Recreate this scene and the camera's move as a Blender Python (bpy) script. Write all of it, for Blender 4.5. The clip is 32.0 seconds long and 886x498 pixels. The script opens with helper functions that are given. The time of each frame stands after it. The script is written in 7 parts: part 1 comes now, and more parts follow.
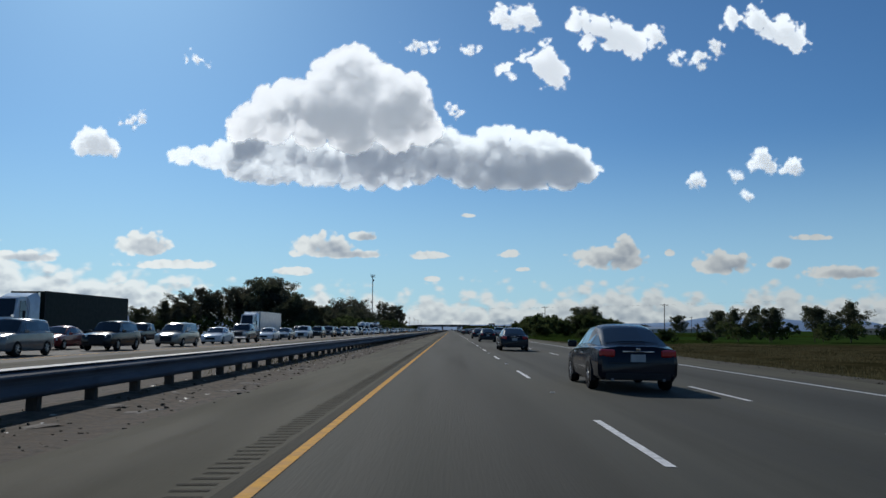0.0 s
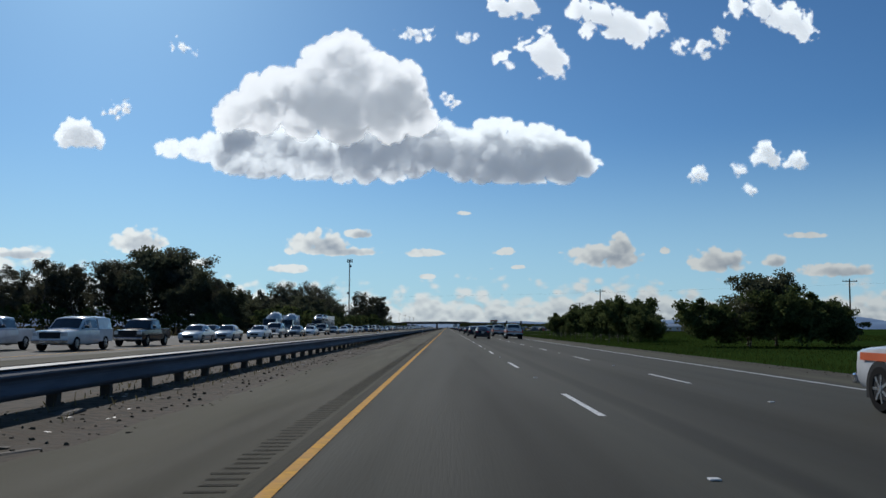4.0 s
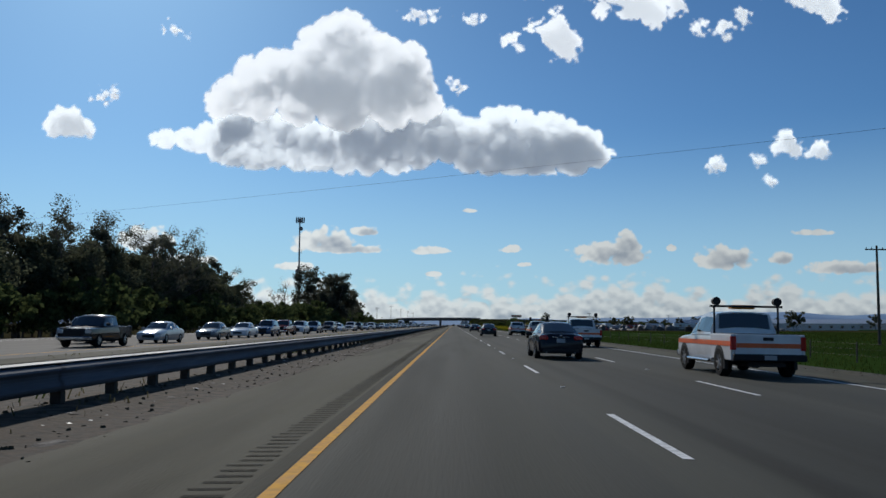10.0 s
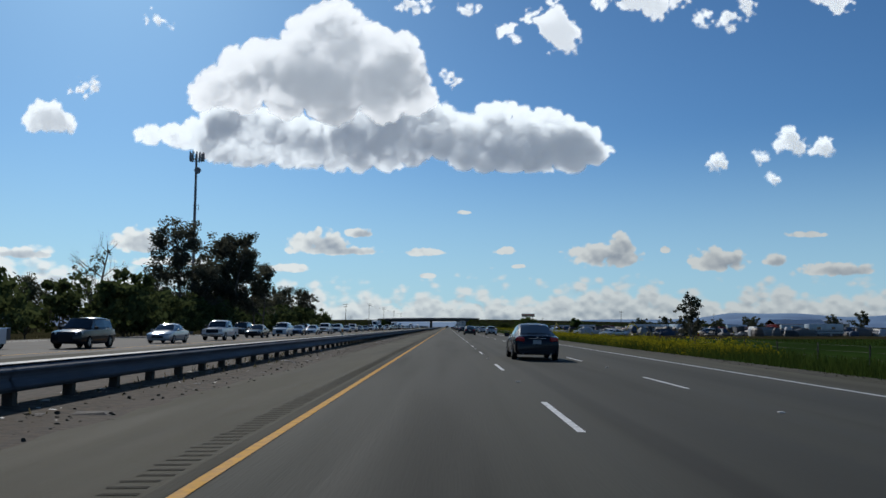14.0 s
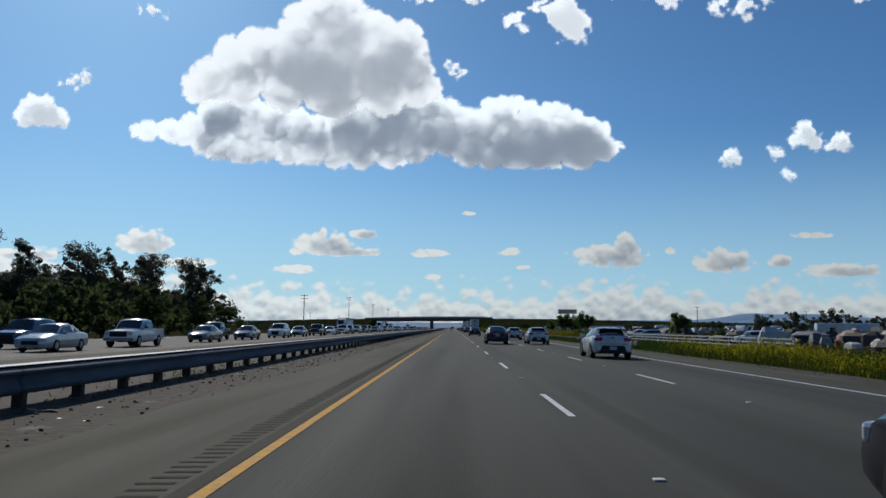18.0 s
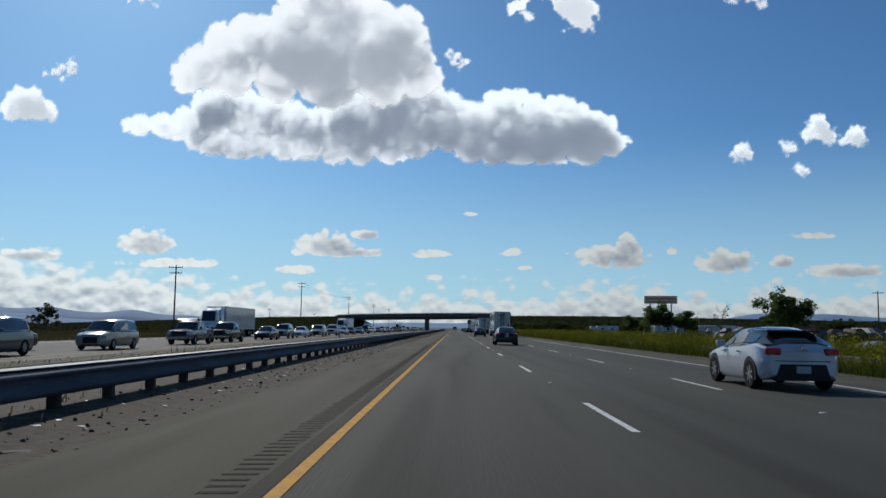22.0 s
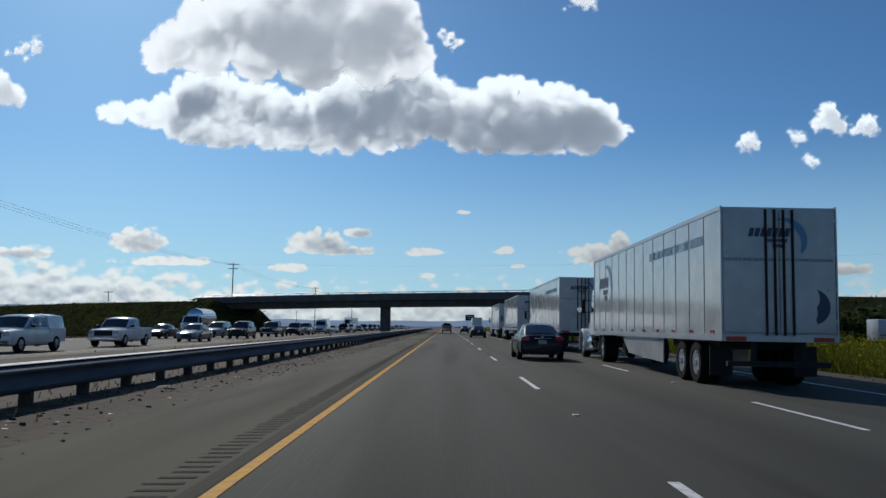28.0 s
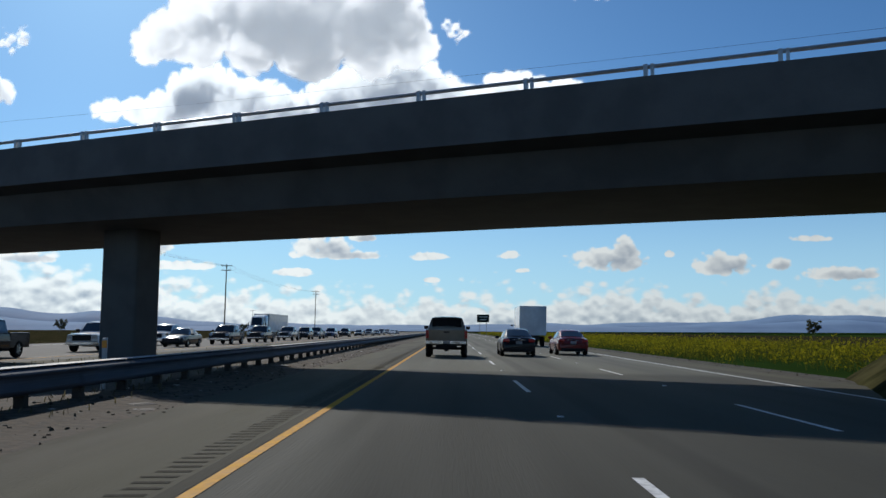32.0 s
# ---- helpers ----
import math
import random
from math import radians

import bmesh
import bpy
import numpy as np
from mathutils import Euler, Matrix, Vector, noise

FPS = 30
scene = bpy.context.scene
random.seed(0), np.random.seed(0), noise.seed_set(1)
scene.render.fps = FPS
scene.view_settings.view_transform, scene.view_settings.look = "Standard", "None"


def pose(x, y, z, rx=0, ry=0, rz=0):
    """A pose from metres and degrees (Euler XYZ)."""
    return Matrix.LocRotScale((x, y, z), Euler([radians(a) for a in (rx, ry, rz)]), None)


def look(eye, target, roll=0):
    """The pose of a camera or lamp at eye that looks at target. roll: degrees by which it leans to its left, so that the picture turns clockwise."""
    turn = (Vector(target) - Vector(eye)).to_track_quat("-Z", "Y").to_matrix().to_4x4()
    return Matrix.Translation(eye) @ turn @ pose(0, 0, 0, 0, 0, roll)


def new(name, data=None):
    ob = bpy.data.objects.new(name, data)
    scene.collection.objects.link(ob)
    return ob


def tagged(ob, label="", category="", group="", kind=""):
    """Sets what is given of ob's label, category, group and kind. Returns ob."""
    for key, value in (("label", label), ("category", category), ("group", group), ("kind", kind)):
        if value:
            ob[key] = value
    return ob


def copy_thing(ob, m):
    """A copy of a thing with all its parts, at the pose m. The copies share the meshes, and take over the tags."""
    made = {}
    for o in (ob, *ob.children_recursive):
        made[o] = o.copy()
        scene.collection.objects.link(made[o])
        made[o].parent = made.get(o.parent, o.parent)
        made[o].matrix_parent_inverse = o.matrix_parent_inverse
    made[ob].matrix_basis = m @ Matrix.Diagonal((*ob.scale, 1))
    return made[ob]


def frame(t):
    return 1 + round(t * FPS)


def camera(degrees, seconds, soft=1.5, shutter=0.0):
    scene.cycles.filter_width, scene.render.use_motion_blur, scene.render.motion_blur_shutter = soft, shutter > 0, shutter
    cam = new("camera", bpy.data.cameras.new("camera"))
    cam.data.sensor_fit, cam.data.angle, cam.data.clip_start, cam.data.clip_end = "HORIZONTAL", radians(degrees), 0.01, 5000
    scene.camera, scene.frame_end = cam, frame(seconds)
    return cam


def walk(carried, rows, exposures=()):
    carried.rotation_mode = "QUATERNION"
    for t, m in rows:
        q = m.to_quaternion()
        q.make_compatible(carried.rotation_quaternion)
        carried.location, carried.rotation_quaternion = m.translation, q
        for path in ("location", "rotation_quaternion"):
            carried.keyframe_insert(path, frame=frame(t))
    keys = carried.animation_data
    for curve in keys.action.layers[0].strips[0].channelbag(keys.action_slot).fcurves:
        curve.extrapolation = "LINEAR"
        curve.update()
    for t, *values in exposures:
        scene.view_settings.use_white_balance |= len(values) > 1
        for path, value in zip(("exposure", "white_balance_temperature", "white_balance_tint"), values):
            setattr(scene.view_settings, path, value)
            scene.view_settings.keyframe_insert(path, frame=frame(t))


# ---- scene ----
cam = camera(55.96, 32.0, soft=1.5)
EYE_HEIGHT = 1.251
ROLL = -0.2
# seconds, metres along the lane, metres right of the yellow line, degrees right and degrees up
PATH = [
    (0.0, -0.06, 1.56, -0.594, 5.523), (0.5, 15.64, 1.54, -0.717, 5.531), (1.0, 31.36, 1.52, -0.801, 5.405), (1.5, 47.4, 1.46, -0.844, 5.375),
    (2.0, 63.46, 1.4, -0.893, 5.393), (2.5, 79.31, 1.31, -0.696, 5.357), (3.0, 95.18, 1.21, -0.484, 5.365), (3.5, 111.19, 1.28, -0.288, 5.343),
    (5.5, 175.38, 1.53, -0.278, 5.468), (6.0, 191.47, 1.6, -0.41, 5.4), (6.5, 207.78, 1.63, -0.408, 5.31), (7.0, 224.13, 1.68, -0.586, 5.226),
    (7.5, 240.43, 1.66, -0.717, 5.273), (8.0, 256.74, 1.64, -0.579, 5.33), (8.5, 272.85, 1.57, -0.785, 5.341), (9.0, 288.96, 1.49, -0.801, 5.338),
    (9.5, 305.3, 1.42, -0.799, 5.145), (10.0, 321.64, 1.36, -0.701, 5.19), (10.5, 337.8, 1.36, -0.65, 5.352), (11.0, 353.99, 1.35, -0.799, 5.353),
    (11.5, 370.35, 1.34, -0.711, 5.358), (12.0, 386.73, 1.33, -0.404, 5.294), (12.5, 402.73, 1.46, -0.261, 5.319), (13.0, 418.74, 1.6, -0.105, 5.35),
    (13.5, 434.92, 1.79, -0.046, 5.162), (14.0, 451.11, 1.99, -0.304, 5.312), (14.5, 467.29, 1.99, -0.631, 5.365), (16.5, 532.15, 1.98, -0.801, 5.336),
    (17.0, 548.39, 1.98, -0.76, 5.212), (17.5, 564.57, 1.93, -0.832, 5.42), (18.0, 580.77, 1.88, -0.628, 5.386), (18.5, 597.41, 1.89, -0.752, 5.417),
    (19.0, 614.05, 1.91, -0.697, 5.336), (19.5, 630.98, 1.9, -0.798, 5.389), (20.0, 647.93, 1.9, -1.008, 5.359), (20.5, 663.97, 1.81, -1.086, 5.367),
    (21.0, 680.01, 1.72, -1.177, 5.363), (21.5, 697.11, 1.54, -1.108, 5.352), (22.0, 714.22, 1.35, -0.74, 5.423), (22.5, 730.33, 1.33, -0.633, 5.43),
    (23.0, 746.46, 1.31, -0.392, 5.276), (23.5, 763.67, 1.39, -0.231, 5.335), (24.0, 780.87, 1.47, -0.09, 5.31), (24.5, 796.79, 1.65, 0.082, 5.436),
    (25.0, 812.72, 1.83, -0.199, 5.355), (25.5, 829.27, 1.81, -0.413, 5.306), (27.5, 895.53, 1.76, -0.486, 5.258), (28.0, 912.11, 1.75, -0.254, 5.305),
    (28.5, 928.6, 1.73, -0.121, 5.408), (29.0, 945.1, 1.7, -0.406, 5.364), (29.5, 961.48, 1.71, -0.358, 5.399), (30.0, 977.86, 1.73, -0.324, 5.447),
    (30.5, 994.23, 1.8, -0.184, 5.349), (31.0, 1010.6, 1.88, -0.35, 5.457), (31.5, 1026.98, 1.9, -0.247, 5.364), (32.0, 1043.36, 2.0, -0.584, 5.601),
]
walk(cam, [(t, pose(x, y, EYE_HEIGHT, 90 + up, ROLL, -right)) for t, y, x, right, up in PATH], exposures=((0.0, -0.36), (30.5, -0.36), (32.0, -0.14)))

# ---- sun and sky ----
SUN_WAY = Vector((-0.62, 1.44, 1.0)).normalized()
sun = new("sun", bpy.data.lights.new("sun", "SUN"))
sun.data.energy, sun.data.angle, sun.data.color = 3.5, radians(0.53), (1.0, 0.95, 0.87)
sun.matrix_world = look((0, 0, 60), Vector((0, 0, 60)) - SUN_WAY)


def math_node(nt, op, a, b=None, c=None):
    n = nt.nodes.new("ShaderNodeMath")
    n.operation = op
    for i, v in enumerate((a, b, c)):
        if v is None:
            continue
        if isinstance(v, (int, float)):
            n.inputs[i].default_value = v
        else:
            nt.links.new(v, n.inputs[i])
    return n.outputs[0]


def smooth(nt, v, lo, hi, to0=0.0, to1=1.0):
    n = nt.nodes.new("ShaderNodeMapRange")
    n.interpolation_type = "SMOOTHSTEP"
    nt.links.new(v, n.inputs[0])
    for i, x in enumerate((lo, hi, to0, to1)):
        n.inputs[i + 1].default_value = x
    return n.outputs[0]


def noise_node(nt, vec, scale, detail=6.0, rough=0.55, dims="3D"):
    n = nt.nodes.new("ShaderNodeTexNoise")
    n.noise_dimensions = dims
    n.inputs["Scale"].default_value, n.inputs["Detail"].default_value, n.inputs["Roughness"].default_value = scale, detail, rough
    if vec is not None:
        nt.links.new(vec, n.inputs["Vector"])
    return n


def build_sky():
    world = bpy.data.worlds.new("sky")
    scene.world = world
    world.use_nodes = True
    nt = world.node_tree
    nt.nodes.clear()
    out = nt.nodes.new("ShaderNodeOutputWorld")
    sky = nt.nodes.new("ShaderNodeTexSky")
    sky.sky_type, sky.sun_disc = "NISHITA", False
    sky.sun_elevation = math.asin(SUN_WAY.z)
    sky.sun_rotation = math.atan2(SUN_WAY.x, SUN_WAY.y)
    sky.altitude, sky.air_density, sky.dust_density, sky.ozone_density = 30.0, 0.85, 0.52, 2.6
    bg = nt.nodes.new("ShaderNodeBackground")
    bg.inputs[1].default_value = 0.072
    tint = nt.nodes.new("ShaderNodeMix")
    tint.data_type, tint.blend_type = "RGBA", "MULTIPLY"
    tint.inputs[0].default_value, tint.inputs[7].default_value = 1.0, (0.575, 0.98, 1.30, 1)
    nt.links.new(sky.outputs[0], tint.inputs[6])
    # far cumulus, low over the horizon all round and a few single heaps
    tc = nt.nodes.new("ShaderNodeTexCoord")
    sep = nt.nodes.new("ShaderNodeSeparateXYZ")
    nt.links.new(tc.outputs["Generated"], sep.inputs[0])
    x, y, z = sep.outputs
    # pale haze low over the plain
    haze = nt.nodes.new("ShaderNodeMix")
    haze.data_type = "RGBA"
    nt.links.new(smooth(nt, z, 0.24, -0.01, 0.0, 0.70), haze.inputs[0])
    nt.links.new(tint.outputs[2], haze.inputs[6])
    haze.inputs[7].default_value = (7.0, 11.0, 13.6, 1)
    nt.links.new(haze.outputs[2], bg.inputs[0])
    stretch = nt.nodes.new("ShaderNodeMapping")
    stretch.inputs["Scale"].default_value = (1.0, 1.0, 1.7)
    nt.links.new(tc.outputs["Generated"], stretch.inputs[0])
    fine = noise_node(nt, stretch.outputs[0], 34.0, 8.0, 0.62)
    wide = noise_node(nt, stretch.outputs[0], 9.0, 4.0, 0.5)
    puff = math_node(nt, "SUBTRACT", fine.outputs[0], 0.5)
    raised = nt.nodes.new("ShaderNodeMapping")
    raised.inputs["Scale"].default_value, raised.inputs["Location"].default_value = (1.0, 1.0, 1.7), (-0.003, 0.0, 0.011)
    nt.links.new(tc.outputs["Generated"], raised.inputs[0])
    upper = noise_node(nt, raised.outputs[0], 34.0, 8.0, 0.62)
    relief = math_node(nt, "SUBTRACT", fine.outputs[0], upper.outputs[0])
    swell = math_node(nt, "SUBTRACT", wide.outputs[0], 0.5)
    # rounded heads: cells of a warped grid, and how they rise towards their upper side
    def heads(shift, scale, tall):
        mp = nt.nodes.new("ShaderNodeMapping")
        mp.inputs["Scale"].default_value, mp.inputs["Location"].default_value = (1.0, 1.0, tall), shift
        nt.links.new(tc.outputs["Generated"], mp.inputs[0])
        warp = nt.nodes.new("ShaderNodeVectorMath")
        warp.operation = "MULTIPLY_ADD"
        nt.links.new(noise_node(nt, mp.outputs[0], scale * 0.9, 4.0, 0.6).outputs[1], warp.inputs[0])
        warp.inputs[1].default_value = (0.45 / scale,) * 3
        nt.links.new(mp.outputs[0], warp.inputs[2])
        cells = nt.nodes.new("ShaderNodeTexVoronoi")
        cells.feature = "SMOOTH_F1"
        cells.inputs["Scale"].default_value, cells.inputs["Smoothness"].default_value, cells.inputs["Detail"].default_value = scale, 0.25, 1.0
        nt.links.new(warp.outputs[0], cells.inputs["Vector"])
        return cells.outputs["Distance"]

    head = heads((0, 0, 0), 62.0, 1.25)
    row = heads((0.3, 0, 0), 46.0, 1.5)
    crest = math_node(nt, "SUBTRACT", heads((0.002, 0.0, 0.007), 62.0, 1.25), head)
    ridge = math_node(nt, "SUBTRACT", heads((0.302, 0.0, 0.009), 46.0, 1.5), row)
    bulge = math_node(nt, "SUBTRACT", 0.45, head)
    ysafe = math_node(nt, "MAXIMUM", y, 0.05)
    u, v = math_node(nt, "DIVIDE", x, ysafe), math_node(nt, "DIVIDE", z, ysafe)
    # the bank: its upper edge swells and dips round the horizon
    left = smooth(nt, u, -0.15, -0.5, 0.0, 0.026)
    top = math_node(nt, "ADD", math_node(nt, "MULTIPLY_ADD", swell, 0.06, 0.064), left)
    bank = math_node(nt, "ADD", math_node(nt, "MULTIPLY", math_node(nt, "SUBTRACT", top, z), 70.0), math_node(nt, "MULTIPLY_ADD", math_node(nt, "SUBTRACT", 0.45, row), 2.6, math_node(nt, "MULTIPLY", puff, 1.5)))
    low = math_node(nt, "ADD", math_node(nt, "MULTIPLY", math_node(nt, "ADD", z, 0.03), 90.0), math_node(nt, "MULTIPLY", swell, 2.0))
    bank = math_node(nt, "MINIMUM", bank, low)
    heaps = belly = None
    for cu, cv, ru, rv in ((0.190, 0.083, 0.060, 0.026), (0.205, 0.094, 0.030, 0.022), (0.323, 0.078, 0.045, 0.024), (-0.153, 0.097, 0.050, 0.022),
                           (-0.108, 0.111, 0.022, 0.010), (-0.140, 0.090, 0.070, 0.010), (-0.373, 0.098, 0.042, 0.024), (-0.340, 0.076, 0.075, 0.009),
                           (-0.028, 0.088, 0.027, 0.008), (0.069, 0.090, 0.017, 0.008), (0.430, 0.111, 0.034, 0.007), (0.467, 0.068, 0.055, 0.014),
                           (0.393, 0.079, 0.018, 0.014), (-0.190, 0.068, 0.032, 0.008), (-0.025, 0.060, 0.014, 0.005), (-0.52, 0.085, 0.05, 0.012),
                           (0.262, 0.092, 0.008, 0.007), (0.086, 0.072, 0.010, 0.004), (0.02, 0.137, 0.012, 0.004)):
        du = math_node(nt, "DIVIDE", math_node(nt, "SUBTRACT", u, cu), ru)
        dv = math_node(nt, "DIVIDE", math_node(nt, "SUBTRACT", v, cv), rv)
        # flat below, domed above
        dv = math_node(nt, "MAXIMUM", dv, math_node(nt, "MULTIPLY", dv, -1.7))
        d = math_node(nt, "SUBTRACT", 1.0, math_node(nt, "ADD", math_node(nt, "MULTIPLY", du, du), math_node(nt, "MULTIPLY", dv, dv)))
        heaps = d if heaps is None else math_node(nt, "MAXIMUM", heaps, d)
        if rv > 0.009:
            eu = math_node(nt, "DIVIDE", math_node(nt, "SUBTRACT", u, cu + 0.16 * ru), 0.80 * ru)
            ev = math_node(nt, "DIVIDE", math_node(nt, "SUBTRACT", v, cv - 0.02 * rv), 0.62 * rv)
            e = math_node(nt, "SUBTRACT", 1.0, math_node(nt, "ADD", math_node(nt, "MULTIPLY", eu, eu), math_node(nt, "MULTIPLY", ev, ev)))
            belly = e if belly is None else math_node(nt, "MAXIMUM", belly, e)
    heaps = math_node(nt, "MAXIMUM", heaps, -3.0)
    lobes = math_node(nt, "SUBTRACT", noise_node(nt, tc.outputs["Generated"], 62.0, 5.0, 0.55).outputs[0], 0.5)
    heaps = math_node(nt, "MULTIPLY_ADD", lobes, 1.3, math_node(nt, "MULTIPLY_ADD", bulge, 0.8, heaps))
    belly = math_node(nt, "MULTIPLY_ADD", lobes, 0.6, math_node(nt, "MAXIMUM", belly, -3.0))
    front = smooth(nt, y, 0.3, 0.5, -6.0, 0.0)
    heaps = math_node(nt, "ADD", heaps, front)
    cover = math_node(nt, "MAXIMUM", smooth(nt, heaps, 0.0, 0.38), smooth(nt, bank, 0.0, 1.5, 0.0, 0.92))
    # cloud shading painted into the sky's colour: pale crests, grey bellies
    deep = math_node(nt, "MAXIMUM", smooth(nt, belly, 0.1, 1.1, 0.0, 0.9), smooth(nt, bank, 0.8, 3.4, 0.0, 0.62))
    low_bank = smooth(nt, math_node(nt, "SUBTRACT", bank, heaps), 0.0, 1.0)
    tone = math_node(nt, "MULTIPLY_ADD", math_node(nt, "MULTIPLY", ridge, low_bank), 0.7, math_node(nt, "MULTIPLY_ADD", relief, 0.2, 1.0))
    tone = math_node(nt, "MULTIPLY_ADD", crest, 0.34, tone)
    tone = math_node(nt, "SUBTRACT", tone, math_node(nt, "MULTIPLY", deep, 0.62))
    tone = math_node(nt, "MINIMUM", math_node(nt, "MAXIMUM", tone, 0.0), 1.0)
    mix = nt.nodes.new("ShaderNodeMix")
    mix.data_type = "RGBA"
    nt.links.new(tone, mix.inputs[0])
    mix.inputs[6].default_value = (0.21, 0.29, 0.41, 1)
    mix.inputs[7].default_value = (0.92, 0.985, 1.0, 1)
    cloud = nt.nodes.new("ShaderNodeBackground")
    nt.links.new(mix.outputs[2], cloud.inputs[0])
    # painted brighter on the sun's side and darker away from it
    nt.links.new(smooth(nt, u, -0.5, 0.45, 1.10, 0.74), cloud.inputs[1])
    blend = nt.nodes.new("ShaderNodeMixShader")
    nt.links.new(cover, blend.inputs[0])
    nt.links.new(bg.outputs[0], blend.inputs[1])
    nt.links.new(cloud.outputs[0], blend.inputs[2])
    nt.links.new(blend.outputs[0], out.inputs[0])


build_sky()


# ---- materials ----
def material(name, low, high, rough=0.6, metal=0.0, scale=3.0, detail=5.0, stretch=(1, 1, 1), bump=0.0, bump_scale=None, spread=(0.35, 0.65), second=None, coat=0.0, randomness=0.0, island=False, spec=None):
    """Two colours mixed by noise; a second, larger noise darkens or tints; bump from a finer one."""
    m = bpy.data.materials.new(name)
    m.use_nodes = True
    nt = m.node_tree
    bsdf = nt.nodes["Principled BSDF"]
    tc = nt.nodes.new("ShaderNodeTexCoord")
    mp = nt.nodes.new("ShaderNodeMapping")
    mp.inputs["Scale"].default_value = stretch
    nt.links.new(tc.outputs["Object"], mp.inputs[0])
    n = noise_node(nt, mp.outputs[0], scale, detail)
    fac = smooth(nt, n.outputs[0], *spread)
    mix = nt.nodes.new("ShaderNodeMix")
    mix.data_type = "RGBA"
    nt.links.new(fac, mix.inputs[0])
    mix.inputs[6].default_value, mix.inputs[7].default_value = (*low, 1), (*high, 1)
    col = mix.outputs[2]
    if second:
        tint, scale2, amount = second
        n2 = noise_node(nt, mp.outputs[0], scale2, 3.0)
        f2 = smooth(nt, n2.outputs[0], 0.42, 0.68, 0.0, amount)
        mix2 = nt.nodes.new("ShaderNodeMix")
        mix2.data_type = "RGBA"
        nt.links.new(f2, mix2.inputs[0])
        nt.links.new(col, mix2.inputs[6])
        mix2.inputs[7].default_value = (*tint, 1)
        col = mix2.outputs[2]
    if randomness:
        if island:
            r = nt.nodes.new("ShaderNodeNewGeometry").outputs["Random Per Island"]
        else:
            r = nt.nodes.new("ShaderNodeObjectInfo").outputs["Random"]
        hsv = nt.nodes.new("ShaderNodeHueSaturation")
        nt.links.new(smooth(nt, r, 0.0, 1.0, 1 - randomness, 1 + randomness), hsv.inputs["Value"])
        nt.links.new(col, hsv.inputs["Color"])
        col = hsv.outputs[0]
    nt.links.new(col, bsdf.inputs["Base Color"])
    bsdf.inputs["Metallic"].default_value = metal
    nt.links.new(smooth(nt, n.outputs[0], 0.3, 0.7, max(0.02, rough - 0.06), min(1.0, rough + 0.06)), bsdf.inputs["Roughness"])
    bsdf.inputs["Coat Weight"].default_value = coat
    bsdf.inputs["Coat Roughness"].default_value = 0.06
    if spec is not None:
        bsdf.inputs["Specular IOR Level"].default_value = spec
    if bump:
        nb = noise_node(nt, mp.outputs[0], bump_scale or scale * 6, 4.0)
        b = nt.nodes.new("ShaderNodeBump")
        b.inputs["Strength"].default_value, b.inputs["Distance"].default_value = bump, 0.02
        nt.links.new(nb.outputs[0], b.inputs["Height"])
        nt.links.new(b.outputs[0], bsdf.inputs["Normal"])
    return m


def wear_tracks(m):
    """Darker oil bands in the middle of each lane and one tarred seam, running along the road."""
    nt = m.node_tree
    bsdf = nt.nodes["Principled BSDF"]
    src = bsdf.inputs["Base Color"].links[0].from_socket
    tc = nt.nodes.new("ShaderNodeTexCoord")
    sep = nt.nodes.new("ShaderNodeSeparateXYZ")
    nt.links.new(tc.outputs["Object"], sep.inputs[0])
    mp = nt.nodes.new("ShaderNodeMapping")
    mp.inputs["Scale"].default_value = (0.5, 0.035, 1)
    nt.links.new(tc.outputs["Object"], mp.inputs[0])
    n = noise_node(nt, mp.outputs[0], 1.0, 5.0)
    x = math_node(nt, "ADD", sep.outputs[0], math_node(nt, "MULTIPLY", math_node(nt, "SUBTRACT", n.outputs[0], 0.5), 0.7))
    band = math_node(nt, "COSINE", math_node(nt, "MULTIPLY", math_node(nt, "SUBTRACT", x, 1.83), 2 * math.pi / 3.66))
    tar = math_node(nt, "ABSOLUTE", math_node(nt, "SUBTRACT", x, 4.45))
    tar = math_node(nt, "MULTIPLY", smooth(nt, tar, 0.36, 0.10), smooth(nt, n.outputs[0], 0.35, 0.55))
    value = math_node(nt, "SUBTRACT", math_node(nt, "MULTIPLY_ADD", band, -0.14, 1.0), math_node(nt, "MULTIPLY", tar, 0.38))
    # the colour turns paler from about 1070 m on, under and past the overpass
    value = math_node(nt, "MULTIPLY", value, smooth(nt, sep.outputs[1], 1069.0, 1071.5, 1.0, 2.3))
    hsv = nt.nodes.new("ShaderNodeHueSaturation")
    nt.links.new(value, hsv.inputs["Value"])
    nt.links.new(src, hsv.inputs["Color"])
    nt.links.new(hsv.outputs[0], bsdf.inputs["Base Color"])


